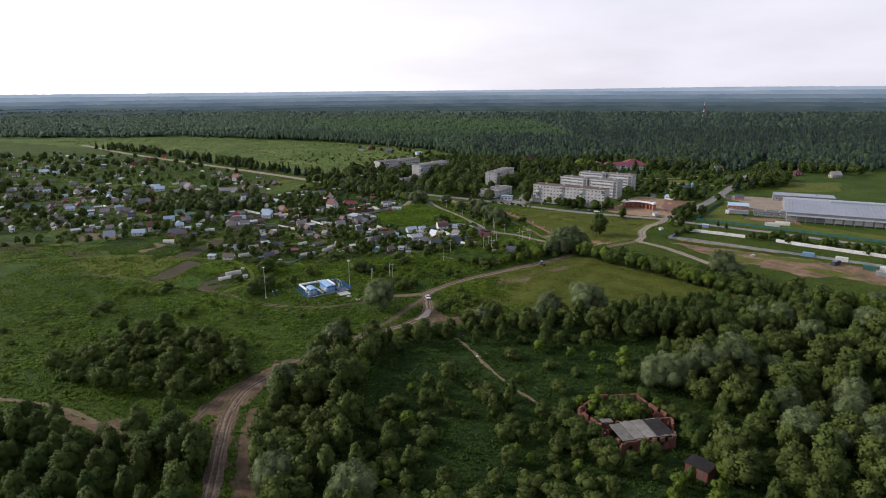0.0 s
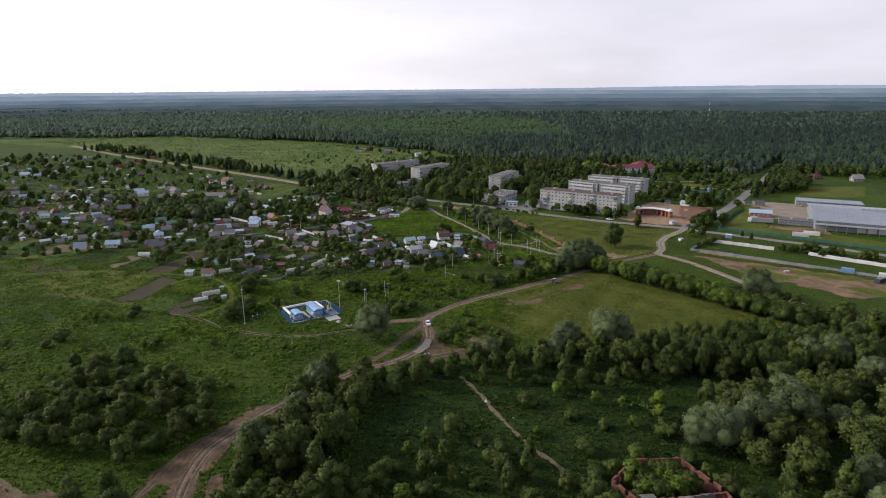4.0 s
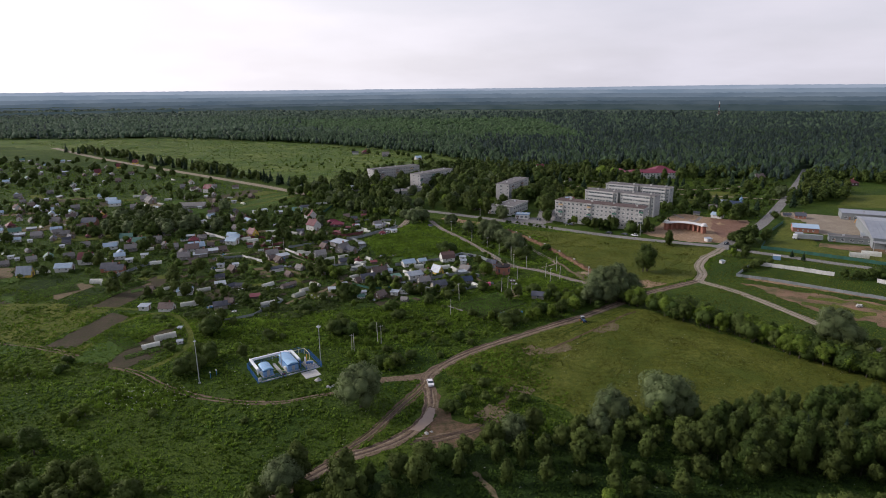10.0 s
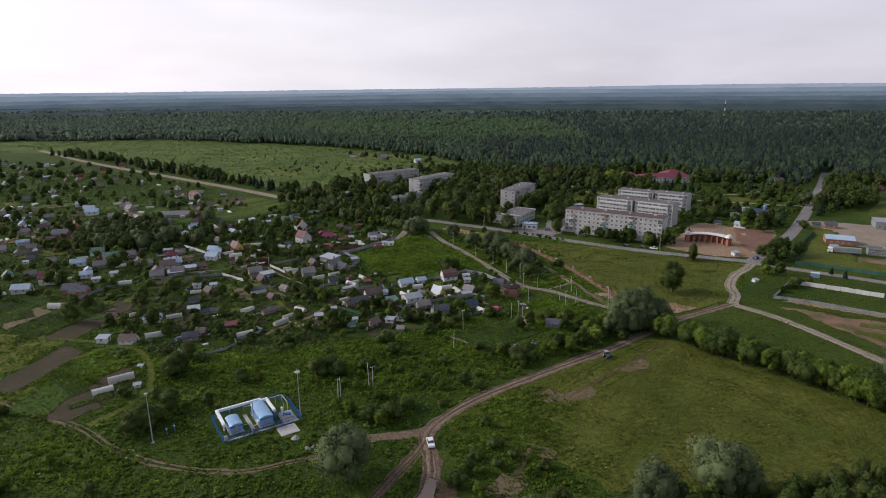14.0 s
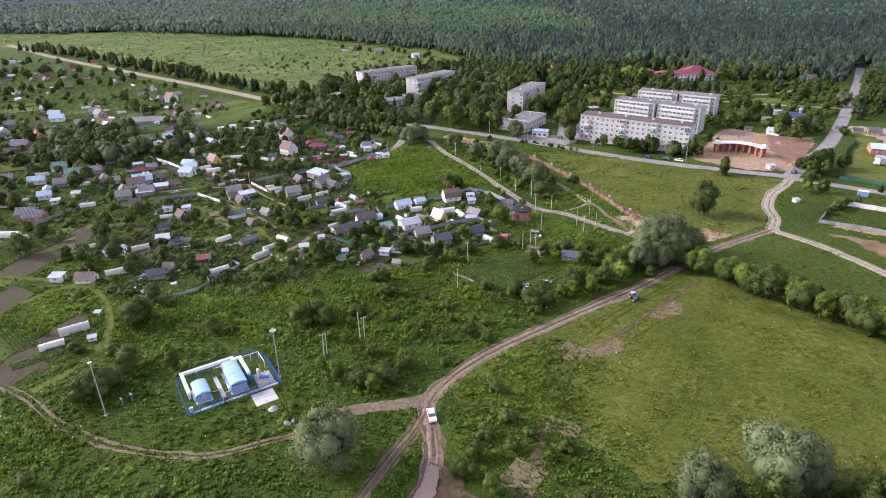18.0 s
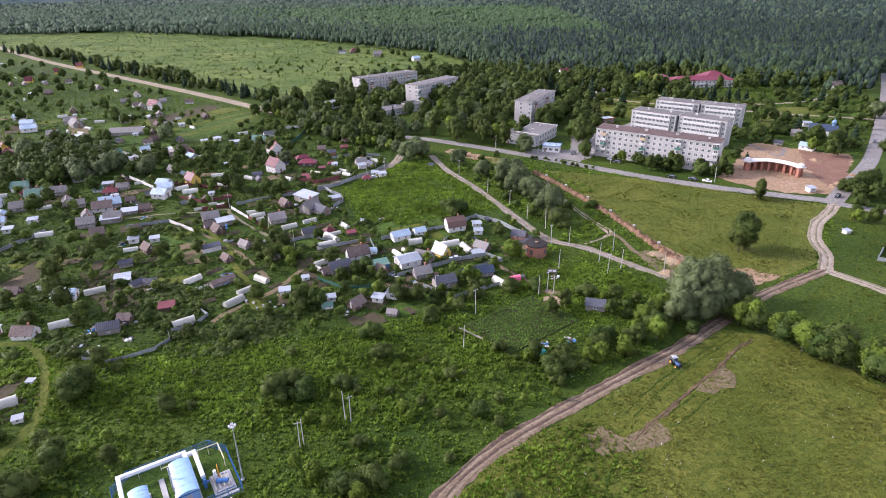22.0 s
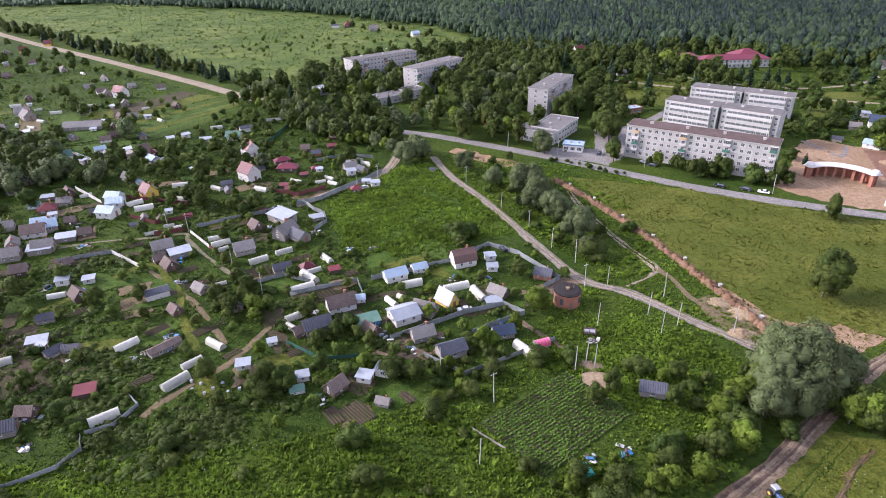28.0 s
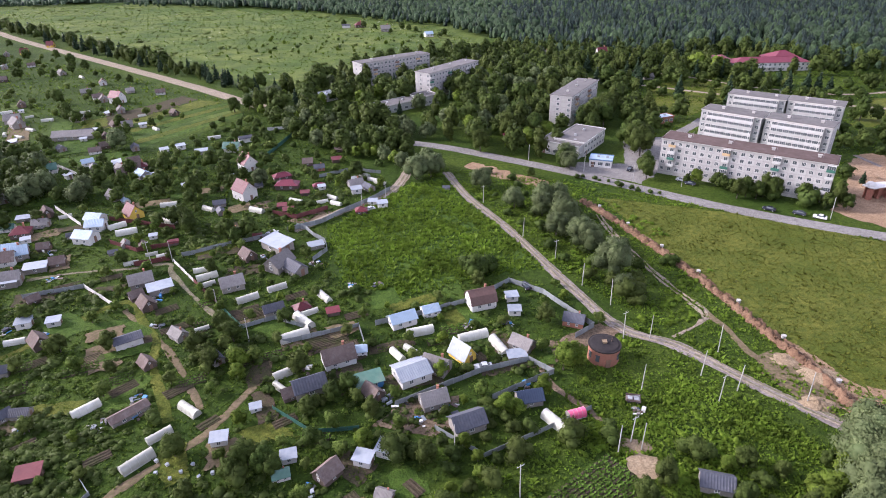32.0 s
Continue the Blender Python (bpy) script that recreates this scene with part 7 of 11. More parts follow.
span_fence("garden_fence", [(-80.2, 334.4), (-75.3, 336.6), (-72.6, 343), (-76.4, 346.4)], 1.3, 2.5, FENCE, "old grey garden fence above the meadow", group="plot fences")
span_fence("sheet_fence", [(-60.2, 458.6), (-56.5, 456.7), (-53, 451.6), (-47.8, 446.7), (-46, 440.5), (-49.3, 433.4)], 1.8, 2.5, FENCE, "blue-grey sheet fence round a house yard", group="plot fences")
span_fence("white_fence", [(-186.7, 524.8), (-171.3, 513.7)], 1.6, 2.5, W_WHITE, "pale wall at the edge of a garden", group="plot fences")
span_fence("garden_fence", [(-80.8, 333.6), (-78.8, 330), (-81.3, 325.1), (-85.9, 322.1), (-91.3, 319.4), (-99, 321.2)], 1.2, 2.5, FENCE, "low grey garden fence", group="plot fences")
span_fence("concrete_fence", [(171, 396), (180.2, 389.7), (190.5, 383), (201.3, 374.7)], 2.2, 3.0, W_WHITE, "white concrete panel fence along the works road", group="works fences", thick=0.12)
span_fence("concrete_fence", [(215.7, 364), (225.4, 354), (262, 322), (300, 288)], 2.2, 3.0, W_WHITE, "white concrete panel fence along the works road", group="works fences", thick=0.12)
span_fence("concrete_wall", [(170.4, 396.6), (151.5, 375.9), (164.1, 368.8), (177.1, 359), (194.1, 345.4), (208.8, 335.1), (248, 304)], 1.5, 3.0, FENCE, "low grey concrete wall round the grass strip", group="works fences", thick=0.25)
span_fence("green_fence", [(242.7, 496.6), (225, 476.6), (207, 451), (191.7, 428.5), (201, 424), (211.8, 416), (230.6, 401.4), (248.5, 386.6), (300, 343)], 2.0, 3.0, FENCE_G, "green sheet fence of the works", group="works fences")
span_fence("plot_rail", [(3, 334.5), (9.5, 328.7)], 0.7, 2.0, W_GREY, "low weathered board edging", group="plot fences")


# ---- pumping station ----
PS = at(-60.9, 263.9, 32.6, 1.05)


HUT_WALL = surf("blue_hut_panels", (0.16, 0.30, 0.52), (0.22, 0.37, 0.60), 1.5, rough=0.5, bump=0, dirt=(0.45, 0.5, 0.55), dirt_amt=0.3)
HUT_ROOF = surf("pale_blue_hut_roof", (0.22, 0.38, 0.56), (0.29, 0.46, 0.64), 1.2, rough=0.45, bump=0, dirt=(0.42, 0.52, 0.6))


def blue_hut(x0, x1, y0, y1, h, label):
    root = thing("equipment_hut", PS, label, "hut", "equipment huts")
    w = (x1 - x0) / 2
    cx = (x0 + x1) / 2
    part("base", Mesh().box(x0 - 0.3, x1 + 0.3, y0 - 0.3, y1 + 0.3, 0, 0.35), CONCRETE, root)
    part("wall", Mesh().box(x0, x1, y0, y1, 0.35, h - 0.5), HUT_WALL, root)
    band = Mesh().box(x0 - 0.02, x1 + 0.02, y0 - 0.02, y1 + 0.02, h - 0.95, h - 0.45)
    part("trim_band", band, BLUEP, root)
    r = Mesh()
    n = 8
    pts = [(cx - w - 0.12 + (2 * w + 0.24) * i / n, h - 0.45 + 0.55 * math.sin(math.pi * i / n) ** 0.7) for i in range(n + 1)]
    r.profile(pts + [(x1 + 0.12, h - 0.5), (x0 - 0.12, h - 0.5)], y0 - 0.15, y1 + 0.15)
    part("roof", r, HUT_ROOF, root)
    for i in range(1, 5):
        y = y0 + (y1 - y0) * i / 5
        part("roof_seam", Mesh().profile([(x, z + 0.03) for x, z in pts] + [(x1, h - 0.47), (x0, h - 0.47)], y - 0.03, y + 0.03), R_BLUE, root)
    part("door", Mesh().box(cx - 0.5, cx + 0.5, y0 - 0.06, y0, 0.4, 2.2), STEEL, root)
    part("cabinet", Mesh().box(x0 - 0.5, x0, y0 + 1, y0 + 2.2, 0.4, 1.7, bevel=0.05), W_WHITE, root)
    return root


blue_hut(2.7, 5.9, 3.2, 8.6, 2.9, "small blue equipment hut with a rounded pale blue roof")
blue_hut(10.4, 14.0, 2.2, 11.4, 3.3, "long blue equipment hut with a rounded pale blue roof")
fl = Mesh().tube((10.6, 7.0, 0), (10.6, 7.0, 5.6), 0.14, n=8)
flue = thing("flue_pipe", PS @ pose(-0.6, 0.5, 0), "thin steel flue pipe beside the hut", "pipe")
part("flue", fl, STEEL, flue)
duct = thing("insulated_pipe", PS, "thick white insulated pipe on short steel legs round the station", "pipe")
for x0, x1, y0, y1 in ((1.2, 2.0, 5.0, 14.2), (2.0, 14.0, 13.4, 14.2), (13.2, 14.0, 11.6, 13.4), (15.0, 15.8, 5.2, 12.6), (14.0, 15.8, 12.6, 13.4)):
    part("pipe_section", Mesh().box(x0, x1, y0, y1, 2.0, 2.7, bevel=0.12), PIPE, duct)
for x, y in ((1.6, 5.4), (1.6, 9), (1.6, 13.8), (5, 13.8), (9, 13.8), (13, 13.8), (15.4, 12), (15.4, 8.5), (15.4, 5.5)):
    part("pipe_leg", Mesh().tube((x, y, -0.2), (x, y, 2.05), 0.07, n=6), STEEL, duct)
part("joint", Mesh().tube((1.6, 6.0, 0.3), (1.6, 6.0, 2.1), 0.28, n=10), PIPE, duct)
part("blue_valve", Mesh().tube((15.4, 4.6, 0), (15.4, 4.6, 2.2), 0.3, n=10).tube((15.0, 4.6, 1.4), (16.2, 4.6, 1.4), 0.22, n=8), BLUEP, duct)
gp = thing("gas_pipe", PS, "thin cream coloured gas pipe on posts", "pipe")
CREAM = surf("cream_pipe_paint", (0.62, 0.56, 0.36), (0.68, 0.62, 0.42), 3, rough=0.5, bump=0)
for a, b in (((14.5, 13.2, 2.2), (20.0, 13.2, 2.2)), ((20.0, 13.2, 2.2), (20.0, 8.2, 2.2)), ((20, 8.2, 2.2), (20, 8.2, 0)), ((6.5, 5.0, 0.8), (8.6, 5.0, 0.8)), ((9.0, 11.5, 2.6), (10.4, 11.5, 2.6)), ((8.6, 3.0, 0.9), (10.2, 3.0, 0.9))):
    part("pipe", Mesh().tube(a, b, 0.09, n=7), CREAM, gp)
for x, y in ((16, 13.2), (18, 13.2), (20, 13.2)):
    part("post", Mesh().tube((x, y, -0.2), (x, y, 2.2), 0.07, n=6), CREAM, gp)
skid = thing("valve_skid", PS, "steel valve skid with blue pump and pipes", "machinery")
part("frame", Mesh().box(16.8, 20.0, 1.8, 2.0, 0.3, 0.5).box(16.8, 20.0, 6.2, 6.4, 0.3, 0.5).box(16.8, 17.0, 1.8, 6.4, 0.3, 0.5).box(19.8, 20.0, 1.8, 6.4, 0.3, 0.5), STEEL, skid)
part("slab", Mesh().box(16.4, 20.4, 1.4, 6.8, 0, 0.25), CONCRETE, skid)
part("pump", Mesh().tube((17.4, 4.2, 1.0), (19.4, 3.2, 1.0), 0.45, n=12), BLUEP, skid)
part("vessel", Mesh().tube((17.5, 5.4, 0.3), (17.5, 5.4, 2.6), 0.35, 0.3, 12), PIPE, skid)
for k in range(4):
    part("pipe", Mesh().tube((16.9 + 0.8 * k, 2.2, 0.9), (16.9 + 0.8 * k, 6.0, 0.9), 0.08, n=6), STEEL if k % 2 else CREAM, skid)
part("stack", Mesh().tube((18.2, 5.9, 0.3), (18.2, 5.9, 3.4), 0.1, n=8), ORANGE, skid)
wk = thing("concrete_walkway", PS, "narrow concrete walkway and cable trough in the station yard", "walkway")
part("walkway", Mesh().box(8.0, 9.0, 0.9, 11.5, 0.02, 0.22), CONCRETE, wk)
for i in range(13):
    part("slab", Mesh().box(1.2 + i * 1.5, 1.2 + i * 1.5 + 1.46, 0.35, 1.0, 0.02, 0.2), CONCRETE, wk)
part("red_box", Mesh().box(8.1, 9.2, 0.95, 1.5, 0.2, 0.8, bevel=0.05), R_RED, thing("fire_box", PS, "low red fire equipment box", "box"))
part("cabinet", Mesh().box(0.5, 1.4, 1.1, 1.8, 0, 1.2, bevel=0.06), W_WHITE, thing("control_cabinet", PS, "white control cabinet in the fence corner", "cabinet"))
lawn = structure("yard_lawn", Mesh().add([(0.1, 0.1, 0.03), (21, 0.1, 0.03), (21, 12, 0.03), (18.5, 15.2, 0.03), (3, 15.2, 0.03), (0.1, 12.4, 0.03)], [(0, 1, 2, 3, 4, 5)]), G_LUSH, "short green lawn of the station yard")
lawn.matrix_basis = PS
for i in range(4):
    pad = thing("concrete_pad", PS, "pale concrete road slab before the gate", "slab", "pad slabs")
    u, v = (i % 2) * 2.6, (i // 2) * 2.4
    part("slab", Mesh().box(13.8 + u, 16.34 + u, -5.2 + v, -2.86 + v, 0.0, 0.16, bevel=0.03), CONCRETE, pad)
PATCHES.append([(-49.2, 270.6), (-45.4, 266.2), (-40.2, 269.4), (-44, 275.2)])
# mesh fence of the station: posts, rails and wires
pf = thing("station_fence", PS, "blue steel mesh fence round the pumping station", "fence")
FC = [(0, 0), (21.2, 0), (21.2, 12.0), (18.6, 15.4), (3.0, 15.4), (0, 12.5)]
for (x1, y1), (x2, y2) in zip(FC, FC[1:] + FC[:1]):
    d = math.hypot(x2 - x1, y2 - y1)
    n = max(1, round(d / 2.5))
    for i in range(n):
        xa, ya = x1 + (x2 - x1) * i / n, y1 + (y2 - y1) * i / n
        xb, yb = x1 + (x2 - x1) * (i + 1) / n, y1 + (y2 - y1) * (i + 1) / n
        part("post", Mesh().tube((xa, ya, -0.3), (xa, ya, 2.1), 0.06, n=6), BLUEP, pf)
        w = Mesh()
        for z in (0.15, 1.05, 1.95):
            w.tube((xa, ya, z), (xb, yb, z), 0.03, n=4)
        for k in range(1, 26):
            t = k / 26
            w.tube((xa + (xb - xa) * t, ya + (yb - ya) * t, 0.1), (xa + (xb - xa) * t, ya + (yb - ya) * t, 2.0), 0.014, n=3, cap=False)
        part("mesh_panel", w, BLUEP, pf)
HOUSES.append((-56, 277, 13))


# ---- masts and poles ----
def mast(x, y, h, label, lamps=True):
    root = thing("floodlight_mast", at(x, y), label, "mast", "lighting masts")
    part("pole", Mesh().tube((0, 0, -0.3), (0, 0, h), 0.19, 0.09, 10).box(-0.4, 0.4, -0.4, 0.4, -0.2, 0.15), STEEL, root)
    part("platform", Mesh().tube((0, 0, h - 0.5), (0, 0, h - 0.4), 0.5, n=12).tube((0, 0, h), (0, 0, h + 1.2), 0.03, n=5), STEEL, root)
    if lamps:
        for k in range(4):
            a = k * math.pi / 2 + 0.4
            lm = Mesh().box(-0.28, 0.28, -0.16, 0.16, -0.22, 0.22, bevel=0.05)
            part("floodlight", lm, LAMPM, root, m=pose(0.55 * math.cos(a), 0.55 * math.sin(a), h - 0.1, 30, 0, math.degrees(a) + 90))


mast(-43.1, 278.8, 14.2, "tall grey floodlight mast at the corner of the station")
mast(-80.8, 264.9, 15.5, "tall slender grey mast in the meadow", False)


def pole(x, y, h, cross=False, lean=0.0):
    root = thing("utility_pole", pose(x, y, 0, lean, lean * 0.6, 30), "pale concrete utility pole" + (" with a crossarm" if cross else ""), "pole", "utility poles")
    part("shaft", Mesh().tube((0, 0, -0.4), (0, 0, h), 0.14, 0.09, 7), CONCRETE, root)
    if cross:
        part("crossarm", Mesh().box(-0.8, 0.8, -0.05, 0.05, h - 0.5, h - 0.4), STEEL, root)
        for u in (-0.7, 0.0, 0.7):
            part("insulator", Mesh().tube((u, 0, h - 0.4), (u, 0, h - 0.18), 0.06, 0.04, 6), W_WHITE, root)


for i, (x, y) in enumerate([(39.2, 391.6), (45.9, 391.6), (53.7, 377.2), (54.6, 368.6), (60.9, 385.7), (28.8, 353.7), (31.9, 356.2), (33.7, 418), (39.6, 407.4), (7.2, 478.9), (19.5, 449.7), (38.6, 372.4), (8.2, 343),
                            (-3.9, 353.9), (3.9, 324.9), (-23.2, 295.9), (-24.5, 296.1), (-32.5, 288.3), (-33.2, 287.6), (33.6, 354.4), (73.5, 368), (28, 433), (-70, 405), (-57, 391), (-101, 432), (-95, 434), (-39, 474), (-31, 484),
                            (88, 494), (70, 500), (52, 512), (30, 528), (130, 462), (-130, 640), (60, 372)]):
    pole(x, y, 7.4 if i % 4 else 8.4, i % 3 == 0, (-1.5, 0, 1.2, 0.5)[i % 4])
for x, y in ((-78.3, 268.2), (-76.8, 269.9)):
    b = thing("marker_post", at(x, y), "short blue marker post in the meadow", "post", "marker posts")
    part("shaft", Mesh().tube((0, 0, -0.2), (0, 0, 2.6), 0.09, n=7), W_BLUE, b); part("sign_plate", Mesh().box(-0.3, 0.3, -0.1, -0.06, 2.0, 2.5), W_WHITE, b)


# ---- vehicles ----
def car(x, y, yaw, paint, label, L=4.4, W=1.78, H=1.48):
    root = thing("car", at(x, y, yaw, z=0.12), label, "car", "parked cars")
    hw = W / 2
    side = [(-L / 2, 0.35), (-L / 2, 0.75), (-L / 2 + 0.15, 0.9), (-L * 0.2, 0.98), (L * 0.30, 1.0), (L / 2 - 0.1, 0.92), (L / 2, 0.7), (L / 2, 0.35)]
    b = Mesh()
    n = len(side)
    vs = [(x_, -hw, z) for x_, z in side] + [(x_, hw, z) for x_, z in side]
    b.add(vs, [tuple(range(n)), tuple(range(n, 2 * n))[::-1]] + [(i, n + i, n + (i + 1) % n, (i + 1) % n) for i in range(n)])
    part("body", b, paint, root)
    cab = [(-L * 0.24, 0.97), (-L * 0.10, H - 0.03), (L * 0.20, H - 0.03), (L * 0.36, 0.98)]
    c = Mesh().add([(x_, -hw + (0.06 if z < 1.1 else 0.2), z) for x_, z in cab] + [(x_, hw - (0.06 if z < 1.1 else 0.2), z) for x_, z in cab],
                   [(0, 1, 2, 3), (7, 6, 5, 4), (0, 4, 5, 1), (1, 5, 6, 2), (2, 6, 7, 3)])
    part("cabin_glass", c, WIN, root)
    part("roof", Mesh().box(-L * 0.10, L * 0.20, -hw + 0.19, hw - 0.19, H - 0.04, H + 0.02, bevel=0.03), paint, root)
    for sx in (-L * 0.31, L * 0.31):
        for sy in (-1, 1):
            w = Mesh().tube((sx, sy * (hw - 0.12), 0.31), (sx, sy * (hw + 0.03), 0.31), 0.32, n=14)
            t = part("wheel", w, TYRE, root)
            part("rim", Mesh().tube((sx, sy * (hw + 0.02), 0.31), (sx, sy * (hw + 0.05), 0.31), 0.19, n=10), STEEL, t)
    for sy in (-0.62, 0.62):
        part("headlight", Mesh().box(-L / 2 - 0.02, -L / 2 + 0.1, sy - 0.2, sy + 0.2, 0.62, 0.8, bevel=0.03), FRAMEM, root)
        part("tail_light", Mesh().box(L / 2 - 0.08, L / 2 + 0.02, sy - 0.2, sy + 0.2, 0.62, 0.82, bevel=0.03), R_RED, root)
    HOUSES.append((x, y, 3))


car(-3.9, 262.6, 100, CARW, "white car on the muddy dirt road")
for x, y, yaw, p, lab in [(92, 496, -35, CARD, "dark car parked by the flats"), (112, 470, -35, CARD, "dark car parked at the roadside"), (121, 466, -35, CARD, "dark car parked at the roadside"), (126.5, 462.5, -33, CARW, "white car parked at the roadside"),
                          (90, 500, -35, CARS, "silver car parked by the flats"), (-36, 473, 30, CARS, "silver car in the village street"), (72, 513, 60, CARD, "dark blue car in the yard"), (104, 560, 20, CARW, "white car behind the shop"),
                          (106, 554, 20, CARS, "silver car behind the shop"), (252, 530, 50, CARD, "dark car on the asphalt road"), (3, 380, 10, CARS, "grey car by the garden fence"), (176, 440, 40, CARD, "dark car at the junction"), (17, 417, -65, CARD, "dark car at the village road")]:
    car(x, y, yaw, p, lab)

tr = thing("tractor", at(58.9, 316.3, 105, 0.85, z=0.05), "small blue farm tractor standing on the grass", "tractor")
part("hood", Mesh().box(-2.2, -0.2, -0.45, 0.45, 0.8, 1.55, bevel=0.12), TRACT, tr)
part("cab", Mesh().box(-0.2, 1.3, -0.75, 0.75, 0.9, 2.5, bevel=0.2), WIN, tr)
part("cab_roof", Mesh().box(-0.25, 1.35, -0.78, 0.78, 2.5, 2.62, bevel=0.06), STEEL, tr)
part("chassis", Mesh().box(-2.3, 1.6, -0.3, 0.3, 0.5, 0.9), TYRE, tr)
part("exhaust", Mesh().tube((-1.0, 0.35, 1.5), (-1.0, 0.35, 2.5), 0.05, n=6), TYRE, tr)
for x, r, w in ((0.75, 0.8, 0.45), (-1.7, 0.5, 0.3)):
    for s in (-1, 1):
        t = part("wheel", Mesh().tube((x, s * 0.75, r), (x, s * (0.75 + w), r), r, n=18), TYRE, tr)
        part("rim", Mesh().tube((x, s * (0.75 + w), r), (x, s * (0.78 + w), r), r * 0.5, n=12), ORANGE, t)

tk = thing("articulated_lorry", at(231.8, 449, -23, z=0.05), "lorry with a long grey trailer and white cab", "lorry")
part("trailer", Mesh().box(-5.5, 8, -1.25, 1.25, 1.0, 3.8, bevel=0.1), FENCE, tk)
part("cab", Mesh().box(-8.3, -6.0, -1.2, 1.2, 0.6, 3.4, bevel=0.3), CARW, tk)
part("windscreen", Mesh().box(-8.34, -8.2, -1.0, 1.0, 1.9, 2.8), WIN, tk)
for x in (-7.4, -5.0, 4.2, 5.4, 6.6):
    for s in (-1, 1):
        part("wheel", Mesh().tube((x, s * 0.9, 0.5), (x, s * 1.22, 0.5), 0.5, n=14), TYRE, tk)
dg = thing("digger", at(296, 494, 20, z=0.05), "orange wheeled digger in the works yard", "digger")
part("body", Mesh().box(-1.8, 2.0, -1.1, 1.1, 1.0, 2.0, bevel=0.2), ORANGE, dg); part("cab", Mesh().box(-1.5, 0, -0.9, 0.3, 2.0, 3.2, bevel=0.2), WIN, dg)
part("boom", Mesh().tube((-1.5, 0.6, 1.8), (-4.2, 0.6, 3.6), 0.22, n=6).tube((-4.2, 0.6, 3.6), (-5.4, 0.6, 1.2), 0.18, n=6), ORANGE, dg)
for x in (-1.2, 1.3):
    for s in (-1, 1):
        part("wheel", Mesh().tube((x, s * 0.8, 0.6), (x, s * 1.25, 0.6), 0.6, n=14), TYRE, dg)
for i, (x, y, yaw, mt, lab) in enumerate([(216, 330, -40, R_BLUE2, "blue covered load on the storage ground"), (221, 313, 30, CARD, "dark machine on the storage ground"), (229, 320, -40, W_WHITE, "pale container on the storage ground"),
                                          (233, 303, -40, FENCE_G, "green container on the storage ground"), (232, 292, -40, FENCE, "grey container on the storage ground"), (240, 300, -40, W_WHITE, "white container on the storage ground"), (246, 292, -40, W_BRICK, "brown container on the storage ground")]):
    cn = thing("container", at(x, y, yaw), lab, "container", "containers")
    part("box", Mesh().box(-3, 3, -1.2, 1.2, 0.1, 2.5, bevel=0.08), mt, cn)
    for k in range(12):
        u = -2.9 + 5.8 * k / 11
        part("rib", Mesh().box(u - 0.05, u + 0.05, -1.26, -1.2, 0.2, 2.4), mt, cn)
cn = thing("container", at(188.7, 406, -30), "bright blue container beside the works road", "container", "containers")
part("box", Mesh().box(-2, 2, -1.2, 1.2, 0.1, 2.4, bevel=0.08), R_BLUE2, cn)
part("roof", Mesh().box(-2.05, 2.05, -1.25, 1.25, 2.4, 2.5), W_WHITE, cn)
for i, (dx, dy) in enumerate([(0, 0), (1.7, 0.4), (0.8, 0.9)]):
    ty = thing("concrete_ring", pose(183.5 + dx, 330.5 + dy, 0.6, 90, 0, 30 * i), "upturned concrete well ring", "ring", "concrete rings")
    rg = Mesh()
    for k in range(16):
        a0, a1 = 2 * math.pi * k / 16, 2 * math.pi * (k + 1) / 16
        vs = [(r * math.cos(a), r * math.sin(a), z) for a in (a0, a1) for r in (0.6, 0.72) for z in (-0.45, 0.45)]
        rg.add(vs, [(0, 1, 5, 4), (2, 6, 7, 3), (1, 3, 7, 5), (0, 4, 6, 2)])
    part("ring", rg, CONCRETE, ty)

# ---- trailer, cable drums and rubble by the substation ----
tl = thing("rusty_trailer", at(35.7, 368.7, -12), "rusty flat trailer loaded with scrap", "trailer")
part("bed", Mesh().box(-1.6, 1.6, -1.0, 1.0, 0.6, 0.8), R_RUST, tl)
part("side_board", Mesh().box(-1.6, 1.6, 0.92, 1.0, 0.8, 1.3), R_RUST, tl); part("side_board", Mesh().box(-1.6, 1.6, -1.0, -0.92, 0.8, 1.1), R_RUST, tl)
part("scrap", Mesh().box(-1.2, -0.2, -0.6, 0.4, 0.8, 1.2, bevel=0.1).box(0.1, 1.3, -0.5, 0.6, 0.8, 1.05, bevel=0.1).tube((-1.5, 0, 1.2), (1.4, 0.5, 1.3), 0.08, n=6), STEEL, tl)
for x in (-0.9, 0.9):
    for s in (-1, 1):
        part("wheel", Mesh().tube((x, s * 0.85, 0.35), (x, s * 1.05, 0.35), 0.35, n=12), TYRE, tl)


def mound(name, x, y, rx, ry, h, mat, label, seed, yaw=0, category="heap", rough=0.12):
    rng = np.random.default_rng(seed)
    m = Mesh()
    nr, na = 6, 22
    vs = [(0, 0, h)]
    for i in range(1, nr + 1):
        t = i / nr
        for k in range(na):
            a = 2 * math.pi * k / na
            w = 1 + rng.normal(0, rough * 0.6)
            vs.append((rx * t * w * math.cos(a), ry * t * w * math.sin(a), max(-0.05, h * (1 - t) ** 1.2 + (rng.normal(0, h * rough) if i < nr else -0.05))))
    fs = [(0, 1 + k, 1 + (k + 1) % na) for k in range(na)]
    for i in range(nr - 1):
        p = 1 + i * na
        fs += [(p + k, p + na + k, p + na + (k + 1) % na, p + (k + 1) % na) for k in range(na)]
    m.add(vs, fs)
    root = new(name, m.data(name, mat, True))
    root.matrix_basis = at(x, y, yaw)
    return tagged(root, label, category)


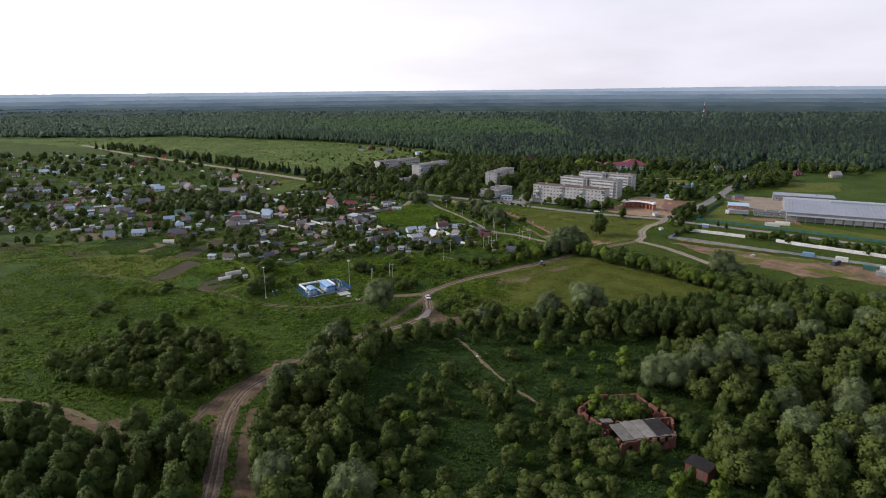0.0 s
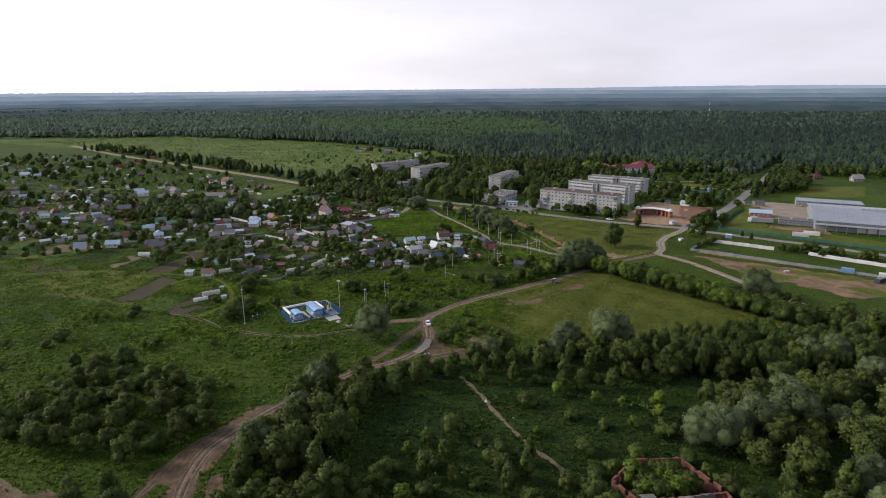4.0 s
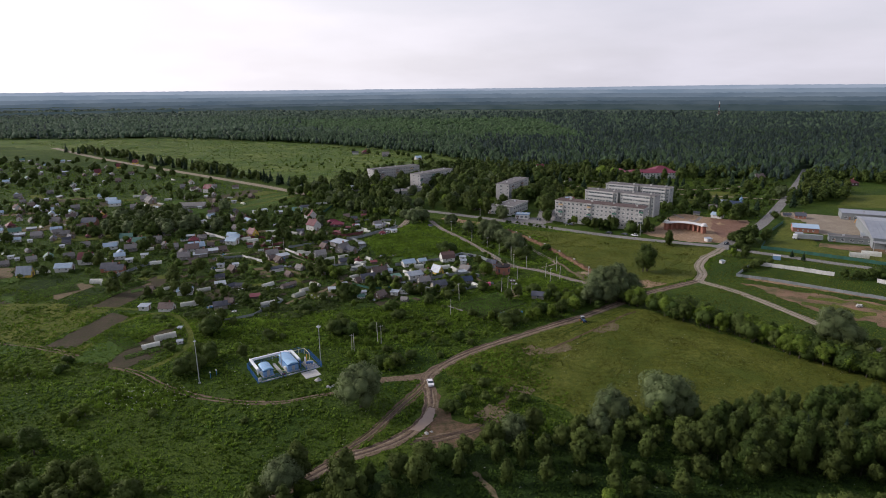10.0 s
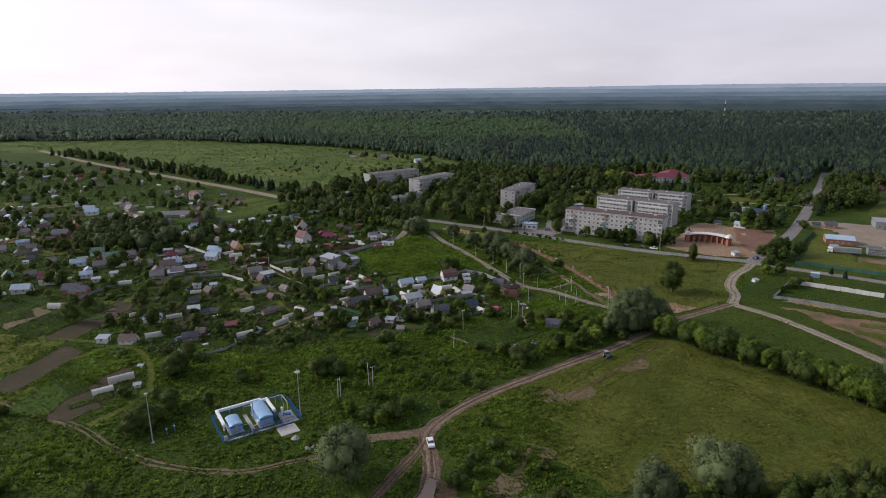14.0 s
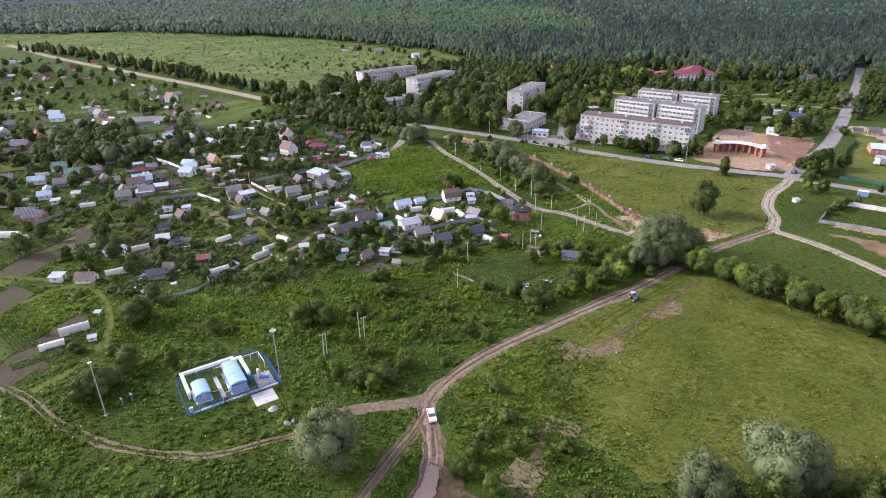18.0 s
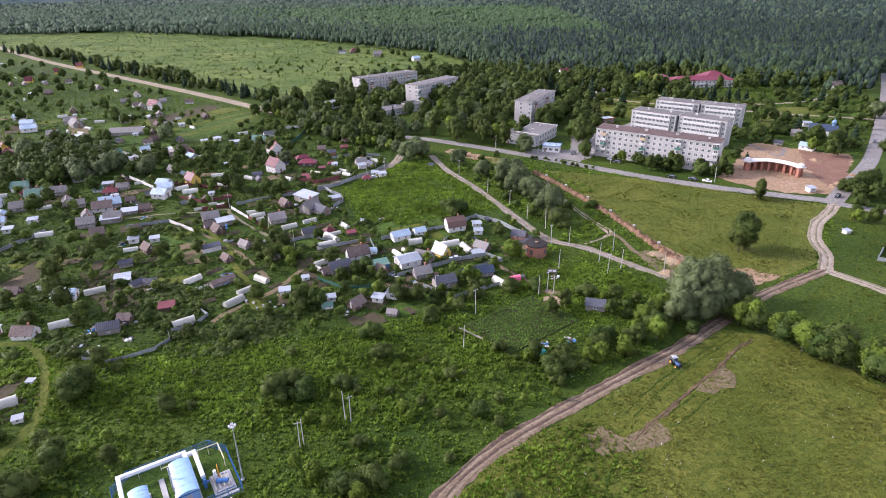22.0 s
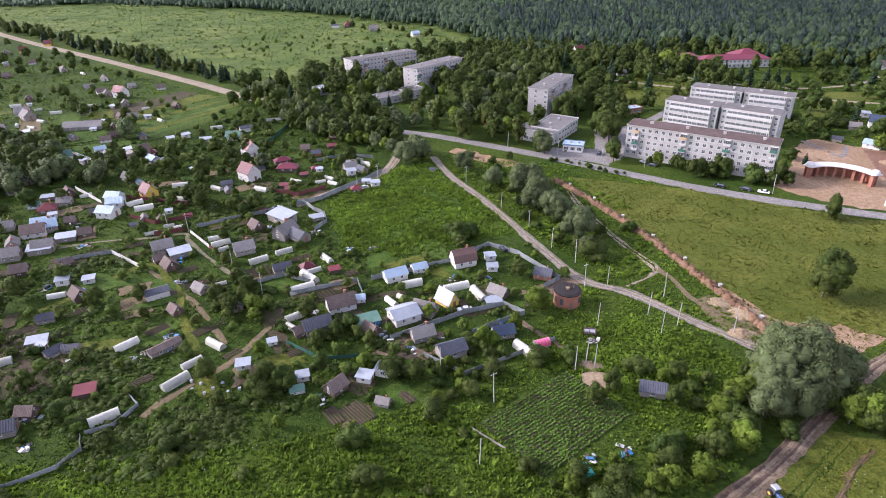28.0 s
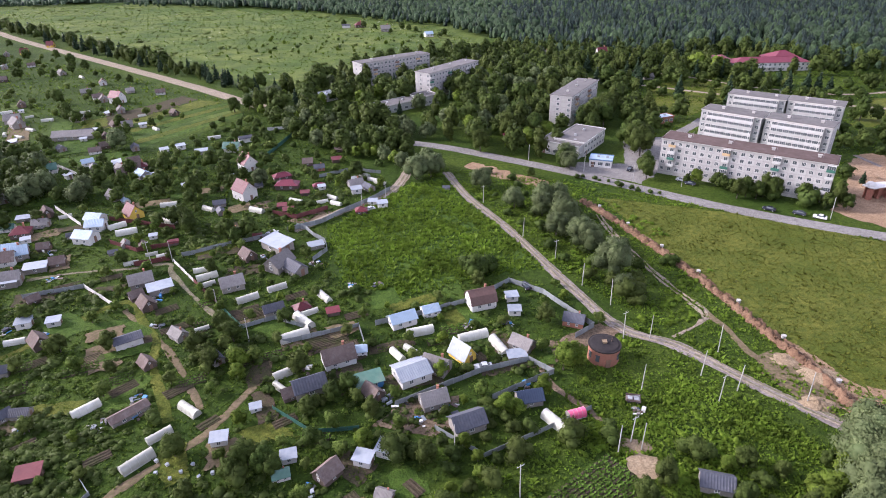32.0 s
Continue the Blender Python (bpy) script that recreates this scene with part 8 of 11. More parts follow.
mound("sand_mound", 32.6, 355.6, 4.0, 2.6, 0.7, SANDM, "low heap of yellow sand round two poles", 1)
mound("sand_mound", 75.4, 367.7, 4.0, 3.0, 1.3, SANDM, "heap of pale yellow sand beside the road", 4)
mound("sand_mound", 81, 377, 5.5, 4.0, 1.0, SANDM, "low heap of orange sand at the end of the trench", 2)
mound("sand_mound", 76, 383, 4.0, 3.0, 0.7, SANDM, "small heap of orange sand beside the trench", 3)
for i, (x, y, r) in enumerate([(196, 462, 4), (188, 458, 3.5), (202, 470, 3), (183, 455, 2.6), (207, 466, 3.2), (160, 492, 3)]):
    mound("earth_heap", x, y, r, r * 0.75, r * 0.32, SITE, "heap of dug earth on the building site", 10 + i, 20 * i)
for i, (x, y, r) in enumerate([(-37.4, 261.2, 1.2), (-41.6, 266.4, 1.4), (-35.8, 262.4, 0.9), (15.6, 199, 0.9), (-4.6, 233.8, 0.9), (-3.2, 234.6, 0.6)]):
    mound("boulder", x, y, r, r * 0.8, r * 0.75, CONCRETE, "pale rounded boulder in the grass", 30 + i, 33 * i, "boulder", 0.08)

# ---- trench spoil: a bank of broken earth beside the field ----
TR = smooth_line([(46, 481), (58, 453.5), (70.5, 419), (76.7, 396.5), (81.8, 378), (83.5, 366.5)], 0.8)
rng = np.random.default_rng(91)
tan = np.gradient(TR, axis=0); tan /= np.linalg.norm(tan, axis=1)[:, None]
nor = np.stack([-tan[:, 1], tan[:, 0]], 1)
cols = np.array([-2.1, -1.5, -0.9, -0.3, 0.4, 0.9, 1.4, 2.1])
prof = np.array([-0.05, 0.7, 1.35, 1.1, 0.1, -0.03, 0.25, -0.05])
P = TR[:, None] + nor[:, None] * (cols[None] * rng.uniform(0.8, 1.25, (len(TR), 1)))[:, :, None]
Z = prof[None] * rng.uniform(0.45, 1.35, (len(TR), 1)) + np.where((prof > 0.05)[None], rng.normal(0, 0.3, P.shape[:2]), 0)
i, j = np.meshgrid(np.arange(len(TR) - 1), np.arange(7), indexing='ij')
a = (i * 8 + j).ravel()
tv = np.concatenate([P, Z[..., None]], 2).reshape(-1, 3)
CLAY = ground_mat("orange_clay", (0.168, 0.103, 0.064), (0.221, 0.144, 0.092), (0.115, 0.067, 0.042), s_big=0.2, s_mid=1.2, bump=0.2)
tagged(new("trench_spoil", np_mesh("trench_spoil", tv, np.stack([a, a + 1, a + 9, a + 8], 1)[:, ::-1], [CLAY])), "bank of broken orange clay beside a pipe trench", "earth bank", "", "structure")
# loose clods on the bank
k = 1500
q = rng.integers(0, len(TR), k)
cp = TR[q] + nor[q] * rng.normal(-0.6, 0.75, (k, 1)) + rng.normal(0, 0.3, (k, 2))
lat = np.abs(((cp - TR[q]) * nor[q]).sum(1) + 0.7)
cs = rng.uniform(0.12, 0.42, k)
oct_v = np.array([(1, 0, 0), (-1, 0, 0), (0, 1, 0), (0, -1, 0), (0, 0, 1), (0, 0, -1)], float)
oct_f = np.array([(0, 2, 4), (2, 1, 4), (1, 3, 4), (3, 0, 4), (2, 0, 5), (1, 2, 5), (3, 1, 5), (0, 3, 5)])
cv = oct_v[None] * cs[:, None, None] * rng.uniform(0.6, 1.3, (k, 6, 1)) + np.stack([cp[:, 0], cp[:, 1], np.clip(1.0 - 0.75 * lat, 0.05, None)], 1)[:, None]
tagged(new("clay_clods", np_mesh("clay_clods", cv.reshape(-1, 3), (oct_f[None] + 6 * np.arange(k)[:, None, None]).reshape(-1, 3), [CLAY])), "loose clods of orange clay on the bank", "clods", "", "stuff")
ROADS.append((TR[::6], 2.2))
patch("trench_apron", [(77, 388), (81, 389), (86, 378), (90, 368), (84, 361), (78, 368)], SITE, "trampled orange earth at the end of the trench", z=0.05, jag=0.8, step=1.2, seed=71)
patch("fork_earth", [(86, 364), (96, 356), (112, 364), (104, 371), (90, 372)], SITE, "trampled earth where the roads fork", z=0.06, jag=0.8, step=1.4, seed=73)
patch("upper_cut", [(4, 526), (22, 512), (36, 500), (32, 495), (14, 506), (0, 520)], SITE, "strip of bare clay below the road", z=0.05, jag=0.7, step=1.5, seed=72)
for i in range(7):
    p = TR[int((i + 0.5) / 7 * len(TR))]
    w = thing("well_ring", at(float(p[0] + 1.6), float(p[1] + 0.6)), "pale concrete well ring beside the trench", "ring", "well rings")
    part("ring", Mesh().tube((0, 0, -0.1), (0, 0, 0.75), 0.55, n=14), CONCRETE, w); part("lid", Mesh().tube((0, 0, 0.75), (0, 0, 0.85), 0.62, n=14), CONCRETE, w)

# ---- potato rows and garden beds ----
def rows_field(name, x, y, yaw, L, W, pitch, label, seed):
    rng = np.random.default_rng(seed)
    n = int(W / pitch)
    V, F, base = [], [], 0
    c, s = math.cos(radians(yaw)), math.sin(radians(yaw))
    k = int(L / 0.42)
    for r in range(n):
        v = -W / 2 + (r + 0.5) * pitch
        for q in range(k):
            if rng.random() < 0.08: continue
            u = -L / 2 + (q + 0.5) * 0.42 + rng.normal(0, 0.1)
            for b in range(4):
                a = rng.uniform(0, 6.28); l = rng.uniform(0.42, 0.64); h = rng.uniform(0.3, 0.6)
                px, py = u + 0.1 * math.cos(a), v + rng.normal(0, 0.06)
                pts = [(px, py, 0.1), (px + l * .6 * math.cos(a + .7), py + l * .6 * math.sin(a + .7), h * .7), (px + l * math.cos(a), py + l * math.sin(a), h), (px + l * .6 * math.cos(a - .7), py + l * .6 * math.sin(a - .7), h * .7)]
                V += [(x + c * e - s * f_, y + s * e + c * f_, z) for e, f_, z in pts]
    V = np.array(V)
    tagged(new(name, np_mesh(name, V, np.arange(len(V)).reshape(-1, 4), [F_CROP])), label, "crop rows", "", "stuff")
    m = Mesh()
    for r in range(n):
        v = -W / 2 + (r + 0.5) * pitch
        m.profile([(v - pitch * 0.48, 0.0), (v - pitch * 0.2, 0.2), (v + pitch * 0.2, 0.2), (v + pitch * 0.48, 0.0)], -L / 2, L / 2)
    ob = structure(name + "_soil", m, PLOUGH, "ridged dark soil of a vegetable plot", category="field")
    ob.matrix_basis = at(x, y, yaw - 90, z=0.02)


rows_field("potato_rows", 21.5, 337.5, 38, 27.5, 19, 0.86, "rows of green potato plants", 1)
for i, (x, y, yaw, L, W) in enumerate([(-58, 386, 25, 7, 4), (-95, 380, 27, 8, 4), (-72, 398, -40, 6, 4), (-4, 396, 15, 7, 4), (-33, 358, 20, 6, 4), (-108, 372, 27, 8, 5), (-125, 300, -40, 22, 6), (-158, 356, 68, 40, 9), (-190, 358, 40, 26, 14), (-111, 288, 40, 12, 4), (-106, 297, 40, 14, 3), (-66, 376, 25, 6, 4), (-84, 376, 27, 7, 4), (-50, 385, 25, 6, 4), (-8, 391, 15, 6, 3), (-112, 380, 27, 8, 4), (-30, 372, 20, 6, 3), (-74, 410, 25, 6, 4)]):
    rows_field("vegetable_bed", x, y, yaw, L, W, 1.0, "rows of vegetables in a garden bed", 20 + i)
PATCHES.append([(16.6, 320.6), (39.1, 338.2), (26.4, 354.4), (3.9, 336.8)])

for i, (x, y) in enumerate([(-62.3, 348.1), (-58.9, 346.8), (-55.8, 346.1), (-60.9, 350.2), (-55.8, 350.3), (-51.1, 348.2), (-57.4, 348.4), (-53.4, 347.2), (-63.5, 351.2)]):
    bh = thing("beehive", at(x, y, 20 * i), "small white wooden beehive in the grass", "beehive", "beehives")
    part("box", Mesh().box(-0.28, 0.28, -0.28, 0.28, 0.1, 0.7), W_WHITE, bh); part("roof", Mesh().box(-0.33, 0.33, -0.33, 0.33, 0.7, 0.8, bevel=0.03), R_SILVER, bh)
    part("stand", Mesh().box(-0.22, 0.22, -0.22, 0.22, -0.05, 0.1), W_GREY, bh)
def soil_bed(x, y, yaw, L, W, label="furrowed bed of dark dug soil"):
    """A dug bed with raised rows."""
    n = max(2, int(W / 0.7))
    m = Mesh()
    for r in range(n):
        v = -W / 2 + (r + 0.5) * W / n
        m.profile([(v - 0.33, 0.0), (v - 0.14, 0.16), (v + 0.14, 0.16), (v + 0.33, 0.0)], -L / 2, L / 2)
    m.box(-W / 2 - 0.15, W / 2 + 0.15, -L / 2 - 0.15, L / 2 + 0.15, -0.05, 0.03)
    ob = structure("soil_bed", m, PLOUGH, label, category="bed")
    ob.matrix_basis = at(x, y, yaw - 90, z=0.16)
    c, sn = math.cos(radians(yaw)), math.sin(radians(yaw))
    PATCHES.append([(x + c * u - sn * w, y + sn * u + c * w) for u, w in ((-L / 2, -W / 2), (L / 2, -W / 2), (L / 2, W / 2), (-L / 2, W / 2))])


for x, y, yaw, L, W in [(-22.4, 339.9, -48, 7.2, 5), (-27.6, 339.2, -52, 5.6, 3), (-94.5, 383.6, 40, 6, 4.2), (-93.4, 355.2, 41, 5, 2.4), (1.6, 385.4, -52, 6, 2.4), (6.8, 387.8, -55, 5.4, 2.2), (-62, 404, 28, 8, 6), (-37, 391.5, 27, 10, 5), (-29.5, 387, -62, 8, 4.5), (-68, 372.6, 45, 6, 3),
                        (-81, 373, 48, 6, 3), (-57, 362, 50, 4.5, 2), (-108, 382, 40, 6, 3), (-40.5, 362.5, 35, 5, 2.4), (-11.6, 345, -45, 4, 2), (-79, 397, 35, 7, 3), (-50, 413, 33, 6, 3), (-85, 406, 38, 6, 3), (-121, 419, 30, 7, 3), (-110, 424, 28, 6, 3), (-136, 395, 40, 8, 4), (-118, 373, 45, 7, 3), (-76, 352, 40, 5, 2.4), (-31, 403, 25, 6, 3)]:
    soil_bed(x, y, yaw, L, W)
for i, poly in enumerate([[(-57.7, 396.8), (-52.7, 401.7), (-42.3, 396.6), (-49.2, 390.8)], [(-27.4, 405.3), (-28.6, 414.9), (-21.3, 417.7), (-19, 407.8)], [(-6.6, 403.7), (-2.4, 407.5), (5.2, 399.7), (-3.1, 397.4)], [(-17.3, 348.7), (-12.9, 349.8), (-8.6, 344.1), (-13.9, 340.4)],
                          [(-50.3, 359.3), (-44.9, 362.5), (-35.9, 358.5), (-45.2, 355.4)], [(-103, 398), (-94, 402), (-84, 396), (-93, 388)], [(-112, 405), (-101, 398), (-108, 392), (-118, 399)]]):
    patch("mown_lawn", poly, (G_LUSH, G_FIELD)[i in (4,)], "short bright green lawn in a garden", z=0.13 + 0.004 * i, jag=0.5, step=1.2, seed=120 + i, keep_clear=True, category="lawn")
patch("junk_yard", [(-21, 361), (-9, 358), (0, 363), (-4, 370), (-16, 369)], DIRT, "trodden dirt yard strewn with junk", z=0.11, jag=0.4, step=1.4, seed=81)
patch("sand_patch", [(29.6, 349.2), (31.6, 346.8), (35, 346.9), (37, 349.4), (36, 352.6), (32.6, 353.6), (30, 352.2)], SANDM, "round patch of pale sand between poles", z=0.13, jag=0.3, step=1.0, seed=88, keep_clear=True)
patch("kiosk_apron", [(14, 384), (19, 380), (24, 384), (29, 389), (37, 392), (40, 396), (34, 398), (26, 394), (19, 389)], DIRT, "broad dirt apron leading to the village road", z=0.105, jag=0.4, step=1.4, seed=82)
patch("dug_plot", [(-44, 393), (-33, 396), (-30, 389), (-40, 385)], PLOUGH, "freshly dug dark vegetable plot", z=0.1, jag=0.3, step=1.2, seed=83)
for i, (nm, poly, mt, lab) in enumerate([
        ("dug_strip", [(-151.5, 294.8), (-144.4, 330.4), (-133.8, 325.2), (-139.3, 293.4)], PLOUGH, "dark ploughed strip beside the gardens"),
        ("dug_strip", [(-118.5, 278.2), (-119.2, 287.1), (-113.9, 309.7), (-108.8, 314.6), (-107.9, 282.4), (-110.3, 275.9)], PLOUGH, "brown dug strip beside the greenhouses"),
        ("mown_strip", [(-187.8, 305.7), (-211.2, 338.9), (-194.2, 343.7), (-147.4, 334.3), (-153.7, 293.6)], G_FIELD, "light green hay strip beside the gardens"),
        ("mown_strip", [(-190.2, 360.0), (-181.1, 371.8), (-172.2, 366.7), (-179.0, 346.8)], WORN, "yellowed trampled strip of an outer garden"),
        ("crop_strip", [(-178.6, 342.3), (-173.8, 362.8), (-161.9, 365.7), (-166.0, 342.0)], G_SCRUB, "dark green crop strip of an outer garden"),
        ("crop_strip", [(-157.8, 337.1), (-148.7, 383.1), (-137.3, 377.1), (-144.6, 337.5)], PLOUGH, "dug brown strip of an outer garden"),
        ("mown_strip", [(-162.4, 339.6), (-155.3, 386.4), (-149.7, 384.0), (-158.4, 337.8)], G_FIELD, "mown strip of an outer garden"),
        ("crop_strip", [(-209.4, 352.9), (-206.4, 376.6), (-191.0, 380.5), (-197.6, 350.8)], G_SCRUB, "dark crop strip of an outer garden"),
        ("mown_strip", [(-235.3, 373.0), (-232.5, 397.5), (-214.4, 385.5), (-220.2, 355.0)], G_LUSH, "bright green strip of an outer garden"),
        ("dug_strip", [(-236.8, 375.1), (-241.0, 400.1), (-233.2, 398.5), (-232.6, 370.9)], WORN, "bare earth strip of an outer garden"),
        ("crop_strip", [(-134.1, 280.6), (-131.6, 321.5), (-118.2, 319.7), (-119.6, 280.4)], G_LUSH, "lush green crop strip beside the gardens"),
        ]):
    patch(nm, poly, mt, lab, z=0.1 + 0.006 * i, jag=0.4, step=1.8, seed=84 + 3 * i, keep_clear=mt in (PLOUGH, WORN), category="field")
patch("burnt_yard", [(-84, 480), (-76, 484), (-70, 478), (-80, 474)], DIRT, "bare earth yard in front of a house", z=0.1, jag=0.3, step=1.3, seed=85)
patch("street_apron", [(-58, 462), (-50, 472), (-58, 474), (-66, 464)], DIRT, "bare earth beside the street", z=0.1, jag=0.3, step=1.3, seed=86)
patch("lane_verge", [(160, 374), (170, 369), (190, 354), (206, 341), (203, 337), (180, 354), (154, 371)], SITE, "strip of trampled orange earth along the wall", z=0.1, jag=0.4, step=1.5, seed=87)
for i, (x, y, r) in enumerate([(169, 500, 4), (180, 512, 3), (150, 482, 3.4), (198, 496, 4), (172, 480, 2.6)]):
    mound("earth_heap", x, y, r, r * 0.75, r * 0.3, SITE, "heap of dug earth on the building site", 50 + i, 25 * i)

def scrap_heap(x, y, r, seed, label):
    rng = np.random.default_rng(seed)
    ob = thing("scrap_heap", at(x, y, float(rng.uniform(0, 360))), label, "scrap heap", "scrap heaps")
    cols = [W_WHITE, R_RUST, W_GREY, R_SILVER, W_BLUE, R_DARK, CONCRETE, W_BROWN]
    for k in range(11):
        a, q = rng.uniform(0, 6.28), r * math.sqrt(rng.random())
        l, w, h = rng.uniform(0.4, 1.9), rng.uniform(0.3, 1.0), rng.uniform(0.15, 0.7)
        nm = ("board", "sheet", "crate", "beam")[k % 4]
        if nm in ("board", "sheet"): h = 0.08
        if nm == "beam": w, h = 0.18, 0.18
        part(nm, Mesh().box(-l / 2, l / 2, -w / 2, w / 2, -0.02, h), cols[int(rng.integers(8))], ob,
             m=pose(q * math.cos(a), q * math.sin(a), max(0.0, 0.5 - 0.3 * q / r) * (k % 3) * 0.5, rng.uniform(-12, 12), rng.uniform(-10, 10), rng.uniform(0, 180)))


for i, (x, y, r) in enumerate([(-94.9, 340.1, 2.6), (-103.4, 335.1, 2.4), (-103.6, 328.6, 2), (-76.2, 369.5, 2.4), (-121.5, 402.6, 2.6), (-114, 393.3, 2), (-39, 379.4, 2), (-17.2, 367.4, 3), (-11, 363, 2.4), (-5, 366, 2.2),
                              (-30.9, 344, 1.6), (33.7, 328.2, 1.6), (26.4, 326, 1.2), (14, 374, 2.2), (36, 365, 1.5), (-1, 398, 1.8), (10, 398, 1.6), (-60, 440, 2.4), (-68, 455, 2), (-85, 398, 2.2), (-48, 432, 2), (-140, 440, 2.4), (-128, 424, 2.2), (-34.7, 418.7, 1.8), (-26.7, 418.5, 1.8), (-80.5, 361.5, 2), (-74, 364, 1.6), (-96.5, 360, 1.6), (-124, 396, 2.4), (16, 390, 1.8), (-20, 371, 2), (-104, 336, 2), (-66, 436, 1.8), (-90, 412, 1.6), (-98, 325, 2), (-91, 331, 1.6)]):
    scrap_heap(x, y, r, 300 + i, "untidy heap of boards, sheets and scrap in a yard")

# ---- clutter of the gardens ----
rc = np.random.default_rng(33)
CL_M = [W_WHITE, R_SILVER, W_GREY, W_BLUE, R_RUST, CONCRETE, FILM, R_RED]
CL_N = ["white", "zinc", "grey wooden", "blue", "rusty", "concrete", "film-covered", "red"]
for i in range(420):
    hx, hy, hr_ = HOUSES[int(rc.integers(60, 240))]
    x, y = hx + rc.normal(0, 5), hy + rc.normal(0, 5)
    if not (-160 < x < 36 and 330 < y < 520) or any(near_line([x], [y], ln, hw + 0.8)[0] for ln, hw in ROADS):
        continue
    q = int(rc.integers(len(CL_M)))
    t = i % 4
    if t == 0:
        ob = thing("barrel", at(x, y, 0), CL_N[q] + " water barrel in a garden", "barrel", "garden clutter")
        part("drum", Mesh().tube((0, 0, -0.05), (0, 0, 0.9), 0.33, n=12).tube((0, 0, 0.42), (0, 0, 0.48), 0.36, n=12), CL_M[q], ob)
    elif t == 1:
        ob = thing("cold_frame", at(x, y, rc.uniform(0, 180)), CL_N[q] + " cold frame on a vegetable bed", "cold frame", "garden clutter")
        part("frame", Mesh().box(-1.6, 1.6, -0.5, 0.5, -0.05, 0.3), W_GREY, ob); part("cover", Mesh().profile([(-0.55, 0.3), (-0.3, 0.62), (0.3, 0.62), (0.55, 0.3)], -1.6, 1.6), CL_M[q], ob, m=rot(90))
    elif t == 2:
        ob = thing("plank_stack", at(x, y, rc.uniform(0, 180)), CL_N[q] + " stack of boards and sheets", "stack", "garden clutter")
        for k in range(3):
            part("board", Mesh().box(-1.2 + 0.1 * k, 1.2 + 0.1 * k, -0.5, 0.4 + 0.1 * k, 0.12 * k - 0.02, 0.12 * k + 0.1), CL_M[q], ob)
    else:
        ob = thing("privy", at(x, y, rc.choice([25, -65])), CL_N[q] + " narrow garden privy", "privy", "garden clutter")
        part("wall", Mesh().box(-0.55, 0.55, -0.55, 0.55, -0.1, 2.0), W_GREY if q in (5, 6) else CL_M[q], ob); part("roof", Mesh().box(-0.7, 0.7, -0.7, 0.7, 2.0, 2.1, bevel=0.03), R_SLATE, ob)
        part("door", Mesh().box(-0.35, 0.35, -0.6, -0.55, 0.05, 1.8), DOORM, ob)
tn = thing("green_tent", at(25, 323, 20), "small bright green tarpaulin over a heap", "tarpaulin")
part("cover", Mesh().profile([(-1.2, 0), (-0.6, 0.9), (0.6, 0.9), (1.2, 0)], -1.5, 1.5), surf("turquoise_tarpaulin", (0.05, 0.42, 0.32), (0.08, 0.48, 0.38), 2, rough=0.5, bump=0), tn)

# far lattice mast above the woods
fm = thing("lattice_mast", at(760, 1750), "distant red and white lattice mast", "mast")
for k in range(6):
    mm = Mesh()
    z0, z1 = k * 9, (k + 1) * 9
    w0, w1 = 2.6 - 0.4 * k, 2.6 - 0.4 * (k + 1)
    for sx, sy in ((-1, -1), (1, -1), (1, 1), (-1, 1)):
        mm.tube((sx * w0, sy * w0, z0), (sx * w1, sy * w1, z1), 0.25, n=4)
    mm.tube((-w0, -w0, z0), (w1, -w1, z1), 0.18, n=4); mm.tube((w0, w0, z0), (-w1, w1, z1), 0.18, n=4)
    part("section", mm, W_WHITE if k % 2 else R_RED, fm)


# ---- trees ----
ICO_V = np.array([(0, 0, 1)] + [(0.894 * math.cos(radians(72 * i)), 0.894 * math.sin(radians(72 * i)), 0.447) for i in range(5)]
                 + [(0.894 * math.cos(radians(72 * i + 36)), 0.894 * math.sin(radians(72 * i + 36)), -0.447) for i in range(5)] + [(0, 0, -1)])
ICO_F = np.array([(0, 1 + i, 1 + (i + 1) % 5) for i in range(5)] + [(1 + i, 6 + i, 1 + (i + 1) % 5) for i in range(5)]
                 + [(1 + (i + 1) % 5, 6 + i, 6 + (i + 1) % 5) for i in range(5)] + [(11, 6 + (i + 1) % 5, 6 + i) for i in range(5)])


def leaf_quads(rng, cen, rad, count, size, up=0.35, sag=0.0, loose=0.4, shell=(0.78, 1.12)):
    """Leaf sprays on the outside of round clumps. cen (k,3), rad (k,3). Gives corners, faces and the clump's outward normals."""
    k = len(cen)
    w = (rad.prod(1)) ** (2 / 3)
    which = rng.choice(k, count, p=w / w.sum())
    d = rng.normal(0, 1, (count, 3)); d[:, 2] += up
    d /= np.linalg.norm(d, axis=1)[:, None]
    p = cen[which] + d * rad[which] * rng.uniform(*shell, (count, 1))
    nrm = d + rng.normal(0, loose, (count, 3)); nrm /= np.linalg.norm(nrm, axis=1)[:, None]
    ref = np.tile([0.0, 0, 1.0], (count, 1)) + rng.normal(0, 0.3, (count, 3))
    t1 = np.cross(nrm, ref); t1 /= np.linalg.norm(t1, axis=1)[:, None] + 1e-9
    t2 = np.cross(nrm, t1)
    s = size * rng.uniform(0.55, 1.25, (count, 1))
    v = np.stack([p - t1 * s - t2 * s * 0.5, p + t1 * s - t2 * s * 0.5 + nrm * s * 0.25, p + t2 * s * 1.2 + nrm * s * 0.1], 1)
    v[..., 2] -= sag * s * 0.5
    soft_n = d + nrm * 0.45
    soft_n /= np.linalg.norm(soft_n, axis=1)[:, None]
    return v.reshape(-1, 3), np.arange(count * 3).reshape(-1, 3), np.repeat(soft_n, 3, axis=0)


